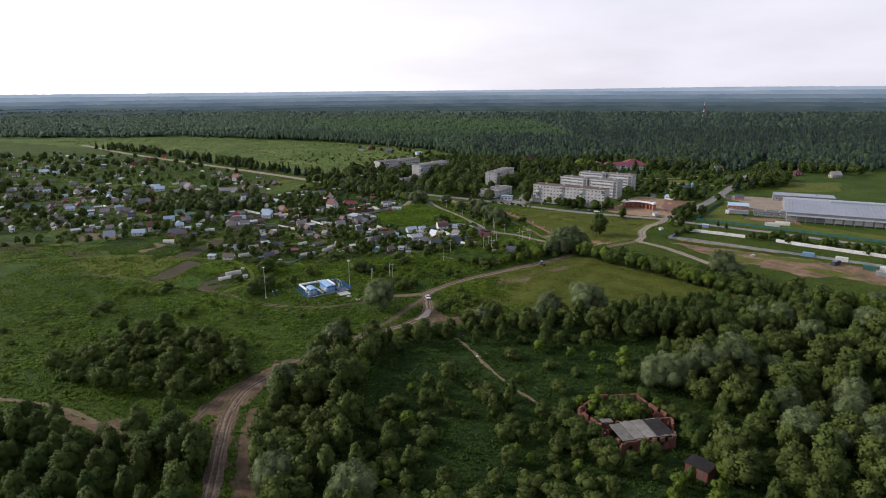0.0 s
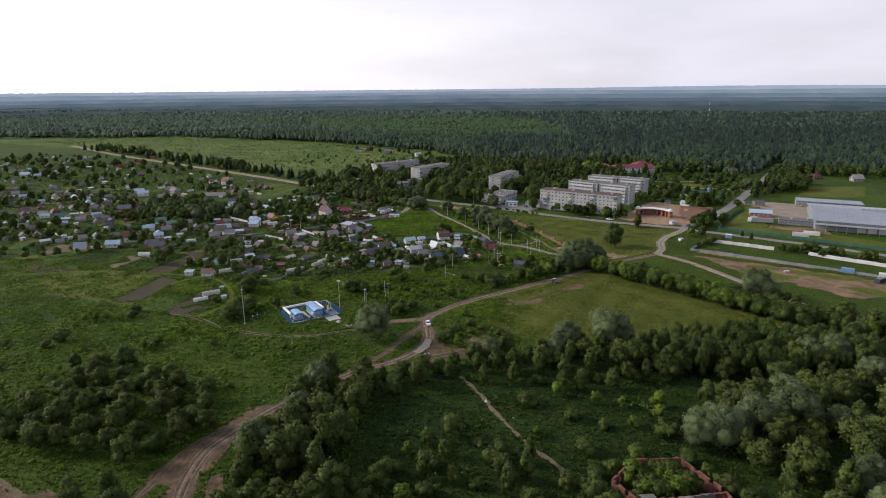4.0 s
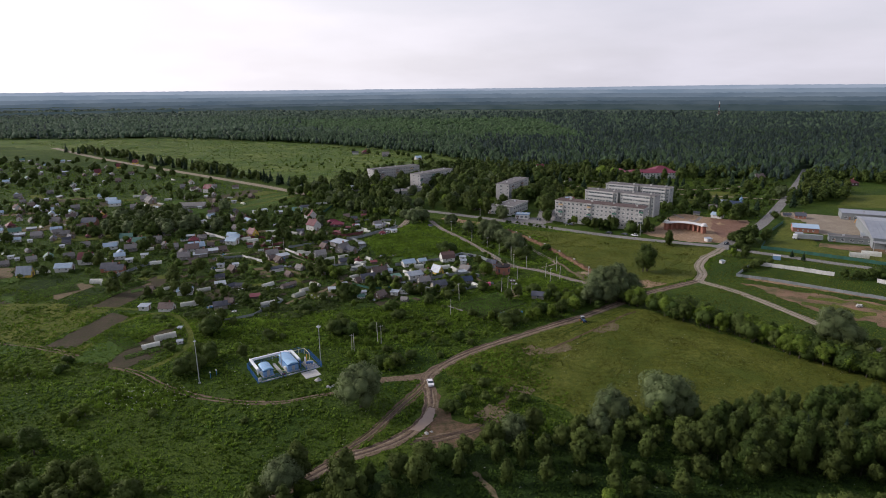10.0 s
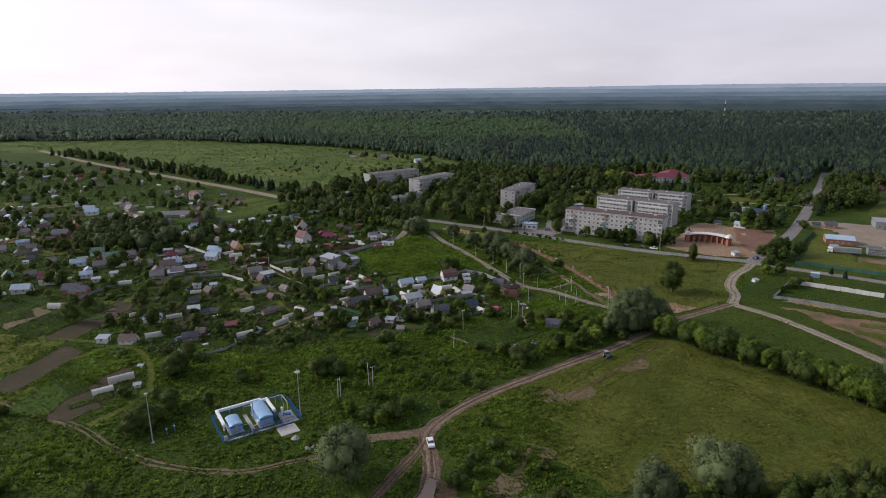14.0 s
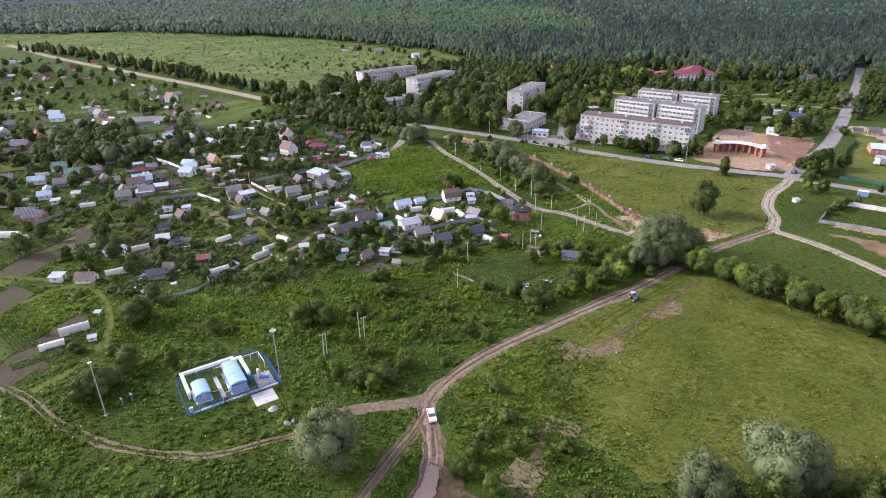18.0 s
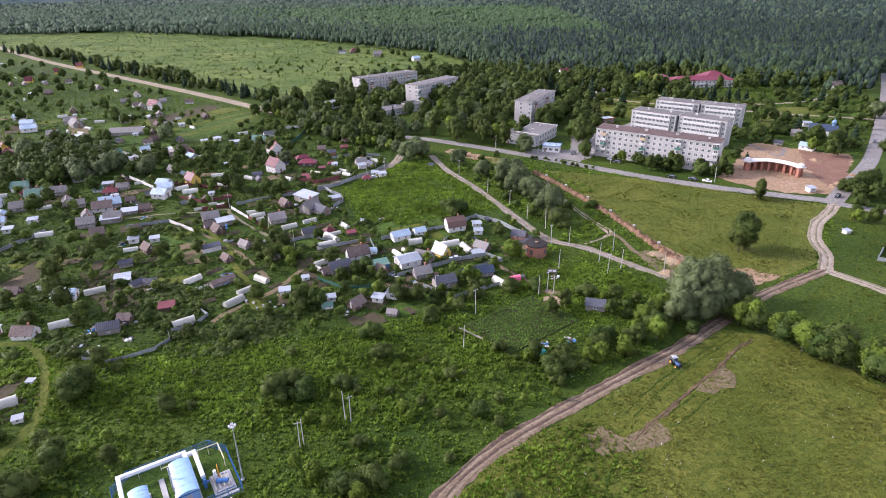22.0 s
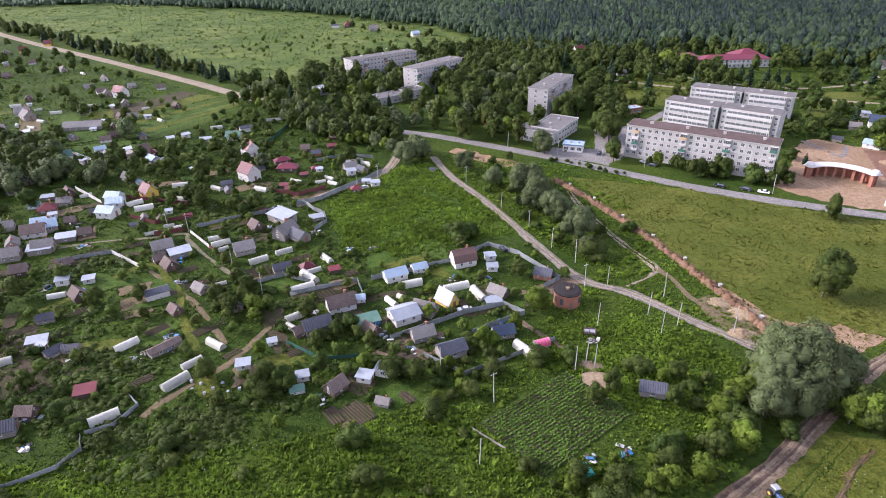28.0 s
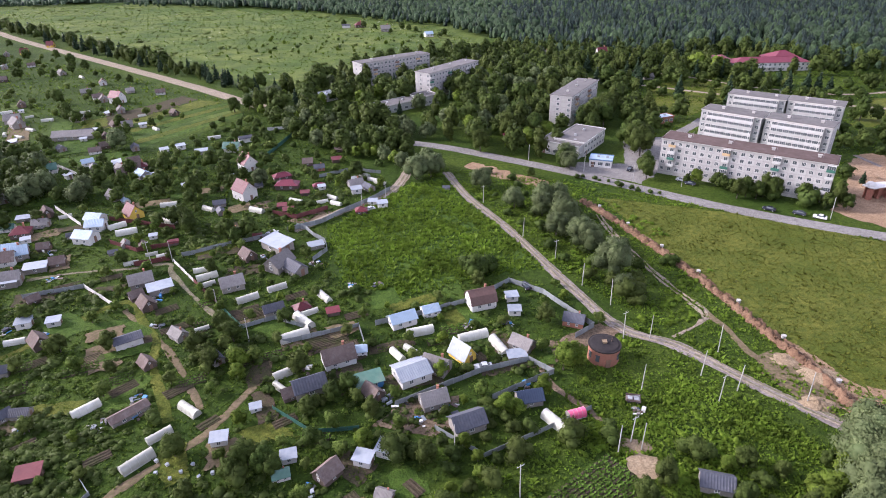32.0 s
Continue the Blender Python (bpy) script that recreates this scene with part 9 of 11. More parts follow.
def cores(rng, cen, rad, k=0.72):
    v = (ICO_V[None] * rng.uniform(0.85, 1.08, (len(cen), 12, 1)) * rad[:, None, :] * k + cen[:, None, :]).reshape(-1, 3)
    fcs = (ICO_F[None] + 12 * np.arange(len(cen))[:, None, None]).reshape(-1, 3)
    return v, fcs, np.tile(ICO_V, (len(cen), 1))


_soft = {}       # outward normals of each crown mesh


def crown_mesh(name, rng, cen, rad, leaves, size, mat, up=0.35, sag=0.0, puffs=0):
    """A crown of lobes; with puffs, each lobe carries smaller tufts on its outside."""
    silky = mat is F_WILLOW
    lc, lr = cen, rad
    if puffs:
        k = len(cen)
        d = rng.normal(0, 1, (k, puffs, 3)); d[..., 2] += 0.5
        d /= np.linalg.norm(d, axis=2)[..., None]
        pc = (cen[:, None] + d * rad[:, None] * 0.86).reshape(-1, 3)
        pr = (rad.min(1)[:, None, None] * rng.uniform(0.24, 0.42, (k, puffs, 1)) * np.ones(3)).reshape(-1, 3)
        lc, lr = np.concatenate([pc, cen]), np.concatenate([pr, rad * 0.95])
    v1, f1, n1 = leaf_quads(rng, lc, lr, leaves, size, up, sag, 0.35, (0.8, 1.08) if silky else (0.78, 1.12))
    if puffs:
        # lean the light of the tufts towards that of the whole crown
        mid = cen.mean(0)
        g = v1 - mid; g /= np.linalg.norm(g, axis=1)[:, None] + 1e-9
        n1 = n1 * 0.6 + g * 0.6; n1 /= np.linalg.norm(n1, axis=1)[:, None]
    v2, f2, n2 = cores(rng, cen, rad, 0.78 if silky else 0.82)
    nn = np.concatenate([n1, n2])
    me = np_mesh(name, np.concatenate([v1, v2]), np.concatenate([f1, f2 + len(v1)]), [mat], normals=nn)
    _soft[me.name] = nn
    return me


def tree_template(kind, rng, h, share=1.0, grow=1.0):
    """Trunk and crown meshes of one tree of height h."""
    tm = Mesh()
    if kind in ("round", "willow", "apple", "bright"):
        spread = {"round": 0.38, "willow": 0.47, "apple": 0.46, "bright": 0.38}[kind] * h
        nb = {"round": 11, "willow": 15, "apple": 7, "bright": 8}[kind]
        base = {"round": 0.24, "willow": 0.26, "apple": 0.34, "bright": 0.26}[kind]
        # a body that fills the crown, and lobes that break its outline
        cen, rad = [(0, 0, h * 0.54)], [(spread * 0.66, spread * 0.66, h * 0.36)]
        for i in range(nb):
            t = (i + 0.5) / nb
            zc = h * (base + (0.88 - base) * t)
            env = spread * (math.sin(math.pi * min(1, 0.26 + 0.66 * t)) ** 0.7)
            a = i * 2.4 + rng.uniform(-0.6, 0.6)
            r = env * rng.uniform(0.42, 0.72) * (0.25 if i == nb - 1 else 1)
            br = env * rng.uniform(0.40, 0.56)
            cen.append((r * math.cos(a), r * math.sin(a), zc)); rad.append((br, br, br * rng.uniform(0.9, 1.25)))
        tm.tube((0, 0, -0.3), (0.05 * h * 0.3, 0, h * 0.45), 0.022 * h + 0.05, 0.012 * h + 0.03, 7)
        for i in range(5):
            c = cen[(i * 3) % nb]
            tm.tube((0, 0, h * (0.2 + 0.05 * i)), (c[0] * 0.8, c[1] * 0.8, c[2]), 0.01 * h + 0.02, 0.005 * h, 5)
        leaves, size = {"round": (3700, 0.014 * h + 0.04), "willow": (9000, 0.011 * h + 0.045), "apple": (1250, 0.027 * h + 0.04), "bright": (1700, 0.022 * h + 0.05)}[kind]
        mat = {"round": F_TREE, "willow": F_WILLOW, "apple": F_FRUIT, "bright": F_BRIGHT}[kind]
        me = crown_mesh("crown", rng, np.array(cen), np.array(rad), int(leaves * share), size * grow, mat, sag=1.0 if kind == "willow" else 0, puffs={"round": 9, "willow": 12, "apple": 6, "bright": 6}[kind])
    elif kind == "tall":
        cen, rad = [], []
        cen.append((0, 0, h * 0.5)); rad.append((0.15 * h, 0.15 * h, 0.42 * h))
        for i in range(11):
            t = (i + 0.5) / 11
            env = 0.21 * h * (math.sin(math.pi * (0.24 + 0.72 * t)) ** 0.8)
            a = i * 2.4 + rng.uniform(-0.5, 0.5)
            r = env * rng.uniform(0.35, 0.75)
            br = env * rng.uniform(0.42, 0.6)
            cen.append((r * math.cos(a), r * math.sin(a), h * (0.14 + 0.76 * t))); rad.append((br, br, br * 1.7))
        tm.tube((0, 0, -0.3), (0, 0, h * 0.85), 0.014 * h + 0.05, 0.004 * h, 7)
        for i in range(4):
            c = cen[i * 3]
            tm.tube((0, 0, c[2] - 0.06 * h), (c[0], c[1], c[2]), 0.006 * h + 0.02, 0.003 * h, 5)
        me = crown_mesh("crown", rng, np.array(cen), np.array(rad), int(2900 * share), (0.0135 * h + 0.04) * grow, F_TREE, puffs=5)
    elif kind == "bush":
        nb = 9
        a = rng.uniform(0, 6.28, nb); r = rng.uniform(0, 0.55, nb) * h
        br = rng.uniform(0.3, 0.45, nb) * h
        cen = np.stack([r * np.cos(a), r * np.sin(a), np.clip(rng.uniform(0.3, 0.72, nb) * h, 0.25 * h, None)], 1)
        rad = np.stack([br, br, br * 0.9], 1)
        for i in range(5):
            tm.tube((0.05 * i, 0.03 * i, -0.2), tuple(cen[i] * 0.85), 0.02 * h, 0.008 * h, 5)
        me = crown_mesh("crown", rng, cen, rad, int(1350 * share), (0.027 * h + 0.05) * grow, F_TREE, puffs=5)
    elif kind == "conifer":
        cen, rad = [], []
        for i in range(9):
            t = i / 8
            zc = h * (0.16 + 0.76 * t)
            env = 0.20 * h * (1 - t) + 0.03 * h
            for k in range(3 if t < 0.7 else 1):
                a = k * 2.1 + i
                r = env * 0.45 if t < 0.7 else 0
                cen.append((r * math.cos(a), r * math.sin(a), zc)); rad.append((env * 0.6, env * 0.6, 0.08 * h))
        tm.tube((0, 0, -0.3), (0, 0, h * 0.9), 0.016 * h + 0.03, 0.003 * h, 7)
        me = crown_mesh("crown", rng, np.array(cen), np.array(rad), int(1300 * share), (0.024 * h + 0.06) * grow, F_CONIF, up=-0.1, sag=1.0)
    return tm.data("trunk", BARK, True), me


TREE_LABEL = {"round": ("broad-leaved tree with a dense dark green crown", "tree", "broad-leaved trees"),
              "willow": ("large willow with a rounded silver-green crown", "willow", "willows"),
              "apple": ("small bushy garden fruit tree", "fruit tree", "garden trees"),
              "bright": ("young tree with fresh yellow-green leaves", "tree", "young trees"),
              "tall": ("slender upright tree with dark green leaves", "tree", "upright trees"),
              "bush": ("spreading dark green bush", "bush", "bushes"),
              "conifer": ("dark spruce with drooping boughs", "spruce", "spruces")}
TREE_NAME = {"round": "broadleaf_tree", "willow": "willow", "apple": "fruit_tree", "bright": "young_tree", "tall": "upright_tree", "bush": "bush", "conifer": "spruce"}
TREE_H = {"round": 10, "willow": 11, "apple": 4.2, "bright": 5.5, "tall": 12, "bush": 4, "conifer": 14}
_tmpl = {}
_rt = np.random.default_rng(77)
for _k in TREE_H:
    _tmpl[_k] = [tree_template(_k, _rt, TREE_H[_k]) for _ in range(4 if _k in ("round", "bush") else 3)]
TREES = []       # (x, y, radius) of what has been planted


COUNT, BULK = {}, {}
LIMIT = {"round": 235, "bush": 175, "apple": 150, "tall": 90, "willow": 75, "bright": 120, "conifer": 30}


def plant(kind, x, y, h, rng, label=None):
    i = int(rng.integers(len(_tmpl[kind])))
    s = h / TREE_H[kind]
    m = Matrix.LocRotScale((x, y, float(gz(x, y))), Euler((0, 0, rng.uniform(0, 6.28))), (s * rng.uniform(0.9, 1.12), s * rng.uniform(0.9, 1.12), s))
    TREES.append((x, y, h * 0.35))
    COUNT[kind] = COUNT.get(kind, 0) + 1
    if COUNT[kind] > LIMIT[kind]:
        BULK.setdefault((kind, y < 425 and -190 < x < 200), []).append(m)
        return
    trunk, crown = _tmpl[kind][i]
    lb, cat, grp = TREE_LABEL[kind]
    root = thing(TREE_NAME[kind], m, label or lb, cat, grp)
    part("trunk", trunk, BARK, root); part("crown", crown, None, root)


def plant_bulk():
    """Trees past counting, farther off: joined by kind."""
    for (kind, near), ms in BULK.items():
        rng = np.random.default_rng(len(ms))
        lod = [tree_template(kind, rng, TREE_H[kind], *((0.36, 1.7) if near else (0.13, 2.7)))[1] for _ in range(3)]
        arr = []
        for me in lod:
            v = np.empty(len(me.vertices) * 3, np.float32); me.vertices.foreach_get("co", v)
            fv = np.empty(len(me.loops), np.int32); me.loops.foreach_get("vertex_index", fv)
            arr.append((v.reshape(-1, 3), fv.reshape(-1, 3), _soft.pop(me.name)))
        V, F, NN, n = [], [], [], 0
        for k, m in enumerate(ms):
            v, fc, nn = arr[k % 3]
            mm = np.array(m)
            V.append(v @ mm[:3, :3].T + mm[:3, 3]); F.append(fc + n); n += len(v)
            nn = nn @ mm[:3, :3].T
            NN.append(nn / np.linalg.norm(nn, axis=1)[:, None])
        mat = lod[0].materials[0]
        for me in lod:
            bpy.data.meshes.remove(me)
        bn = TREE_NAME[kind] + ("_thicket" if near else "_belt")
        ob = new(bn, np_mesh(bn, np.concatenate(V), np.concatenate(F), [mat], normals=np.concatenate(NN)))
        tagged(ob, ("thickets of " if near else "crowds of ") + TREE_LABEL[kind][0], "trees", "", "stuff")


def off_ways(x, y, margin):
    bad = np.zeros(np.shape(x), bool)
    for line, hw in ROADS:
        bad |= near_line(x, y, line, hw + margin)
    for poly in PATCHES:
        bad |= inside(x, y, poly)
    return ~bad


def grove(poly, spacing, mix, hr, seed, margin=1.5, keep=None, houses=True):
    """Plants a piece of land. mix: kinds with weights."""
    rng = np.random.default_rng(seed)
    xs, ys = [p[0] for p in poly], [p[1] for p in poly]
    area = (max(xs) - min(xs)) * (max(ys) - min(ys))
    n = int(area / spacing ** 2 * 3)
    cx, cy = rng.uniform(min(xs), max(xs), n), rng.uniform(min(ys), max(ys), n)
    ok = inside(cx, cy, poly) & off_ways(cx, cy, margin)
    if keep is not None:
        ok &= keep(cx, cy)
    kinds, wts = list(mix), np.array(list(mix.values()), float)
    placed = []
    taken = TREES[-3000:]
    for x, y in zip(cx[ok], cy[ok]):
        if any((x - a) ** 2 + (y - b) ** 2 < spacing ** 2 for a, b in placed):
            continue
        if houses and any((x - a) ** 2 + (y - b) ** 2 < r * r for a, b, r in HOUSES):
            continue
        placed.append((x, y))
        k = kinds[int(rng.choice(len(kinds), p=wts / wts.sum()))]
        lo, hi = hr[k] if isinstance(hr, dict) else hr
        plant(k, float(x), float(y), float(rng.uniform(lo, hi)), rng)


def hedge(pts, spacing, mix, hr, seed, wide=2.0):
    rng = np.random.default_rng(seed)
    line = smooth_line(pts, spacing)
    kinds, wts = list(mix), np.array(list(mix.values()), float)
    for x, y in line:
        k = kinds[int(rng.choice(len(kinds), p=wts / wts.sum()))]
        plant(k, float(x + rng.normal(0, wide)), float(y + rng.normal(0, wide)), float(rng.uniform(*hr)), rng)


R0 = np.random.default_rng(5)
# single trees that stand out
for kind, x, y, h in [("willow", -25, 248, 15.5), ("willow", 48, 236, 12.5), ("willow", 65.5, 241, 15), ("willow", 71, 240, 9), ("willow", 81.5, 348, 16), ("willow", 75, 347.5, 15), ("willow", 70, 341, 12), ("willow", 67, 337, 9.5),
                      ("willow", 74.5, 338.5, 11), ("willow", 87, 346, 12.5), ("willow", 81, 341, 12.5), ("willow", 78, 353, 13.5), ("willow", 148, 292, 15.5), ("willow", 152, 288, 10), ("round", 109, 386, 16), ("round", 106.5, 385, 12), ("tall", 141, 440, 10),
                      ("willow", 35, 467, 10), ("willow", 30, 478, 9), ("willow", 40, 440, 10), ("willow", 38, 447, 9), ("bush", 46, 410, 7), ("willow", 44.5, 413, 7),
                      ("bush", 2, 425, 7.5), ("bush", 6, 427, 6), ("bright", 22, 379.5, 8.5), ("bright", 24, 381, 7.5), ("round", 35.7, 346, 7), ("willow", -20, 505, 11), ("willow", -14, 508, 10), ("bush", -13, 514, 7),
                      ("willow", 71.6, 174, 12), ("willow", 77.4, 173, 13), ("willow", 88.4, 177, 14), ("willow", 101.5, 182, 15), ("willow", 114, 180, 9), ("willow", 119, 172, 10), ("willow", 126, 158, 12),
                      ("willow", 121, 150, 10), ("willow", 100, 140, 11), ("bush", -36, 305, 5.5), ("bush", -41, 303, 4.5), ("bush", -16, 277, 5), ("bush", -11, 281, 4),
                      ("round", -72, 283, 6), ("bush", -67, 300, 4.5), ("round", -92, 318, 7), ("bush", -60, 330, 4), ("bush", 12, 272, 3), ("willow", -38, 207, 11), ("round", -36, 212, 12),
                      ("bush", 3, 245, 4.5), ("bush", 5, 250, 4), ("bright", 8, 240, 5), ("round", 140, 470, 7), ("round", 52, 350, 6), ("bush", 44, 353, 5),
                      ("round", 183, 440, 10), ("bush", 178, 428, 6), ("round", 190, 447, 10), ("round", 187, 443, 9), ("bush", 185, 449, 6), ("bush", 63, 430, 4),
                      ("round", -63, 380.7, 6), ("apple", -58, 383, 5), ("bush", -45, 346.5, 5), ("round", -39, 348, 6), ("round", -9.4, 351, 6.5), ("bush", -5.5, 339, 5), ("bush", -22, 331, 5),
                      ("round", -33, 355, 6), ("bright", -22.6, 355, 5.5), ("bush", -16, 353, 5), ("round", -97, 454, 8), ("round", -78, 446, 7), ("round", -82, 450, 7), ("round", -175, 561, 9), ("willow", -155, 491, 9),
                      ("round", -49.5, 399, 5.5), ("round", -49, 500, 7), ("round", -156, 462, 7), ("bright", 7, 365, 6), ("bush", 8.6, 352.5, 5), ("bright", -7, 377, 5), ("round", -166, 457, 9), ("round", -104, 387, 6),
                      ("bush", -84, 283, 6.5), ("bush", -92, 307, 7), ("bright", 16, 371, 6), ("bush", 20, 357, 5), ("bush", 3, 346, 4.5), ("bush", 28, 358, 4), ("round", 43.6, 519, 9), ("round", 46, 523, 8), ("round", 80.7, 540.6, 12), ("round", 78.2, 511, 10), ("round", 105, 481.5, 9), ("round", 109, 483, 8), ("tall", 115.8, 483, 11), ("round", 119, 482, 9), ("tall", 136.3, 478, 11),
                      ("round", 189, 541, 10), ("round", 219, 516, 12), ("round", 220, 534, 11), ("round", 202, 443.3, 10), ("tall", 139, 437, 11),
                      ("bush", 6.3, 297.5, 4.2), ("bush", 25.9, 312, 6), ("bush", 30, 314, 5), ("round", 30.8, 342, 6.5), ("bright", 57.7, 328, 8), ("round", 52, 326, 7), ("bright", 47, 321, 6.5), ("bright", 40, 319, 6), ("bright", 36.3, 318, 5), ("bright", 20.9, 317.8, 5),
                      ("bright", -11.3, 298.7, 4), ("bush", -92.3, 307, 7.5), ("bush", -42.3, 306, 6.5), ("bush", -39, 309, 5.5), ("bush", -26.3, 308, 4), ("round", -22.6, 331.8, 5), ("bush", -17.7, 321, 4.5), ("round", -60.3, 352.6, 6.5), ("round", -45.4, 350.3, 7), ("round", -47, 347, 6),
                      ("round", -64.8, 394.9, 7.5), ("round", -61, 391, 7), ("bright", -55.9, 380.5, 6.5), ("round", -129.2, 382.3, 7), ("round", -101.9, 349.5, 6), ("round", -87.8, 338.2, 6),
                      ("bright", -28, 278.5, 5.5), ("bush", -21, 275.4, 5), ("bright", -18, 272.4, 5.5), ("bright", -33, 282, 4), ("tall", 88.8, 220, 13), ("tall", 92.4, 218, 14), ("tall", 97, 218, 13), ("tall", 100.4, 215, 14), ("tall", 104.7, 213, 13), ("tall", 111, 215, 13), ("tall", 85, 224, 11), ("conifer", 94.5, 221, 13), ("conifer", 102.5, 218, 14), ("willow", 19.4, 229, 9), ("round", 25.5, 233, 9), ("round", 13.5, 226, 9), ("bright", -149, 268, 4), ("bright", -145, 269, 4.5), ("bright", -141.7, 270.7, 4), ("bright", -135.3, 269.4, 3.6), ("bright", -148.5, 260, 3.6), ("bright", -150, 273.7, 4), ("bright", -111.5, 240.4, 4), ("bright", -107, 239, 4), ("bright", -107.3, 244.8, 4.5), ("bright", -102.7, 254, 4), ("bush", -131.8, 273.3, 3.5), ("bush", -147, 249, 5), ("round", -109.7, 225, 9), ("round", -127, 223.5, 7), ("bush", -121, 227, 5), ("bush", -134, 280.5, 3), ("bush", -88, 272.5, 7), ("bush", -85, 274, 6), ("bush", -93, 309, 6.5), ("round", -69, 387, 6.5), ("round", -64.6, 383, 6), ("round", -31.3, 369, 6), ("round", -27.9, 371.5, 6.5), ("round", -35.5, 364.5, 6), ("round", -21.9, 364.5, 5.5), ("round", -44.8, 350.5, 7), ("round", -41, 349, 7), ("round", -60.4, 353, 6), ("bright", 57, 337, 6.5), ("bright", 61, 340, 6.5), ("bright", 65, 343, 7), ("bright", 70, 349, 6), ("bush", 73, 353, 4), ("round", 72.6, 590, 14), ("round", 75, 579, 14), ("round", 80.8, 541.5, 15), ("round", 78, 545, 13), ("willow", 46, 523, 10), ("round", 45, 543, 11), ("round", 76.8, 509, 9), ("round", 8.4, 540, 12), ("round", 25, 575, 14), ("tall", 101, 676, 17), ("round", 97, 672, 15), ("round", -134, 616, 10), ("round", -127, 622, 10), ("round", -120.5, 628, 11), ("round", -107, 615, 11), ("willow", 18.7, 474, 9), ("willow", 28.3, 467, 10), ("willow", 35, 459, 11), ("willow", 38, 443, 11), ("willow", 31, 451, 9), ("round", 191, 444.5, 12), ("round", 197, 449, 11), ("round", 194, 452, 9), ("round", 167, 413.5, 7), ("round", 173.2, 410.5, 8), ("conifer", 199.5, 410, 5), ("conifer", 202, 403, 5.5),
                      ("bush", 245.3, 512, 6), ("round", 223.4, 521.4, 11), ("round", 216, 531, 11), ("round", 228, 526, 10), ("round", 218.5, 568, 12), ("round", 212, 584, 12), ("willow", 293.6, 593, 12), ("round", 278, 619, 13), ("tall", 232, 530, 12)]:
    plant(kind, x, y, h, R0)
FAR_GAPS = lambda x, y: np.sin(x * 0.05 + np.sin(y * 0.04) * 2) + np.sin(y * 0.06 + x * 0.02) > -0.45
HR = {"round": (8.5, 13.5), "tall": (10, 15.5), "bush": (3, 6), "willow": (8.5, 12.5), "bright": (3.5, 7), "conifer": (8, 15), "apple": (3, 5.8)}
for kind, x, y, h in [("round", 44.5, 143, 6.5), ("bush", 41.5, 148, 4.5), ("bush", 39.5, 153, 5), ("bush", 47.5, 139.5, 4), ("tall", 55.5, 134.2, 7.5), ("round", 58.2, 134.8, 6), ("bush", 52.5, 133.5, 3.6), ("round", 70.5, 141.5, 8), ("round", 72.5, 146, 8.5), ("tall", 71, 137, 8.5),
                      ("bush", 66, 166, 5), ("bright", 52, 166, 5), ("bright", 45, 162, 4.5), ("bush", 40, 160, 4.5), ("tall", 64.2, 124.5, 6), ("bright", 72.5, 125, 7), ("bright", 75, 128, 6.5), ("round", 73, 132.5, 7), ("bright", 60, 122, 5.5), ("round", 56, 126, 5),
                      ("bright", 57.5, 118, 5), ("round", 49, 128, 5.5), ("round", 46, 133, 6), ("bush", 71, 155, 5), ("bright", 68, 160, 4.6)]:
    plant(kind, x, y, h, R0)
for kind, x, y, h in [("round", 81.3, 531.5, 16), ("round", 84, 536, 14), ("round", 67.1, 577.3, 16), ("round", 22.5, 559, 15), ("round", 36, 561.3, 14), ("round", 15.3, 591.6, 17), ("willow", 46.2, 514.9, 9), ("round", 76.3, 502.7, 10), ("bright", 94.4, 497, 7), ("tall", 137, 472, 12),
                      ("round", 39, 621, 16), ("tall", 61, 571, 15), ("round", 30, 580, 16), ("round", 112, 481, 8), ("tall", 117, 480, 10), ("round", 74, 586, 15), ("round", 80, 597, 15), ("tall", 86, 607, 16), ("round", 91, 619, 15), ("round", 66, 567, 12)]:
    plant(kind, x, y, h, R0)
# round the end of the flight
grove([(68, 224), (77, 235), (95, 240), (125, 245), (160, 236), (160, 218), (110, 214), (74, 214)], 4.2, {"round": 3, "tall": 3}, {"round": (9, 12), "tall": (10, 13)}, 45)
hedge([(84, 340), (99, 320), (115, 303), (128, 286), (140, 270), (156, 258), (180, 240), (210, 222)], 1.55, {"bright": 4, "round": 2, "bush": 1}, (7.5, 10), 11, 1.5)
hedge([(36, 322), (46, 330), (56, 333), (68, 334)], 3.2, {"bright": 3, "bush": 3}, (3.5, 6), 12, 2.2)
hedge([(18, 322), (30, 318)], 3.5, {"bush": 4}, (3, 4.5), 13, 1.5)
grove([(44, 342), (56, 338), (72, 345), (70, 352), (58, 350), (48, 350)], 4.4, {"round": 2, "bright": 2, "bush": 2}, {**HR, "round": (4, 7)}, 14)
grove([(-4.7, 370.6), (10.1, 365.2), (14.2, 358.5), (6.8, 353.9), (3.8, 343.3), (-5.4, 343.2)], 3.2, {"bush": 4, "bright": 2, "round": 1}, {**HR, "round": (4, 6), "bush": (2, 3.6), "bright": (2.5, 4.5)}, 37)
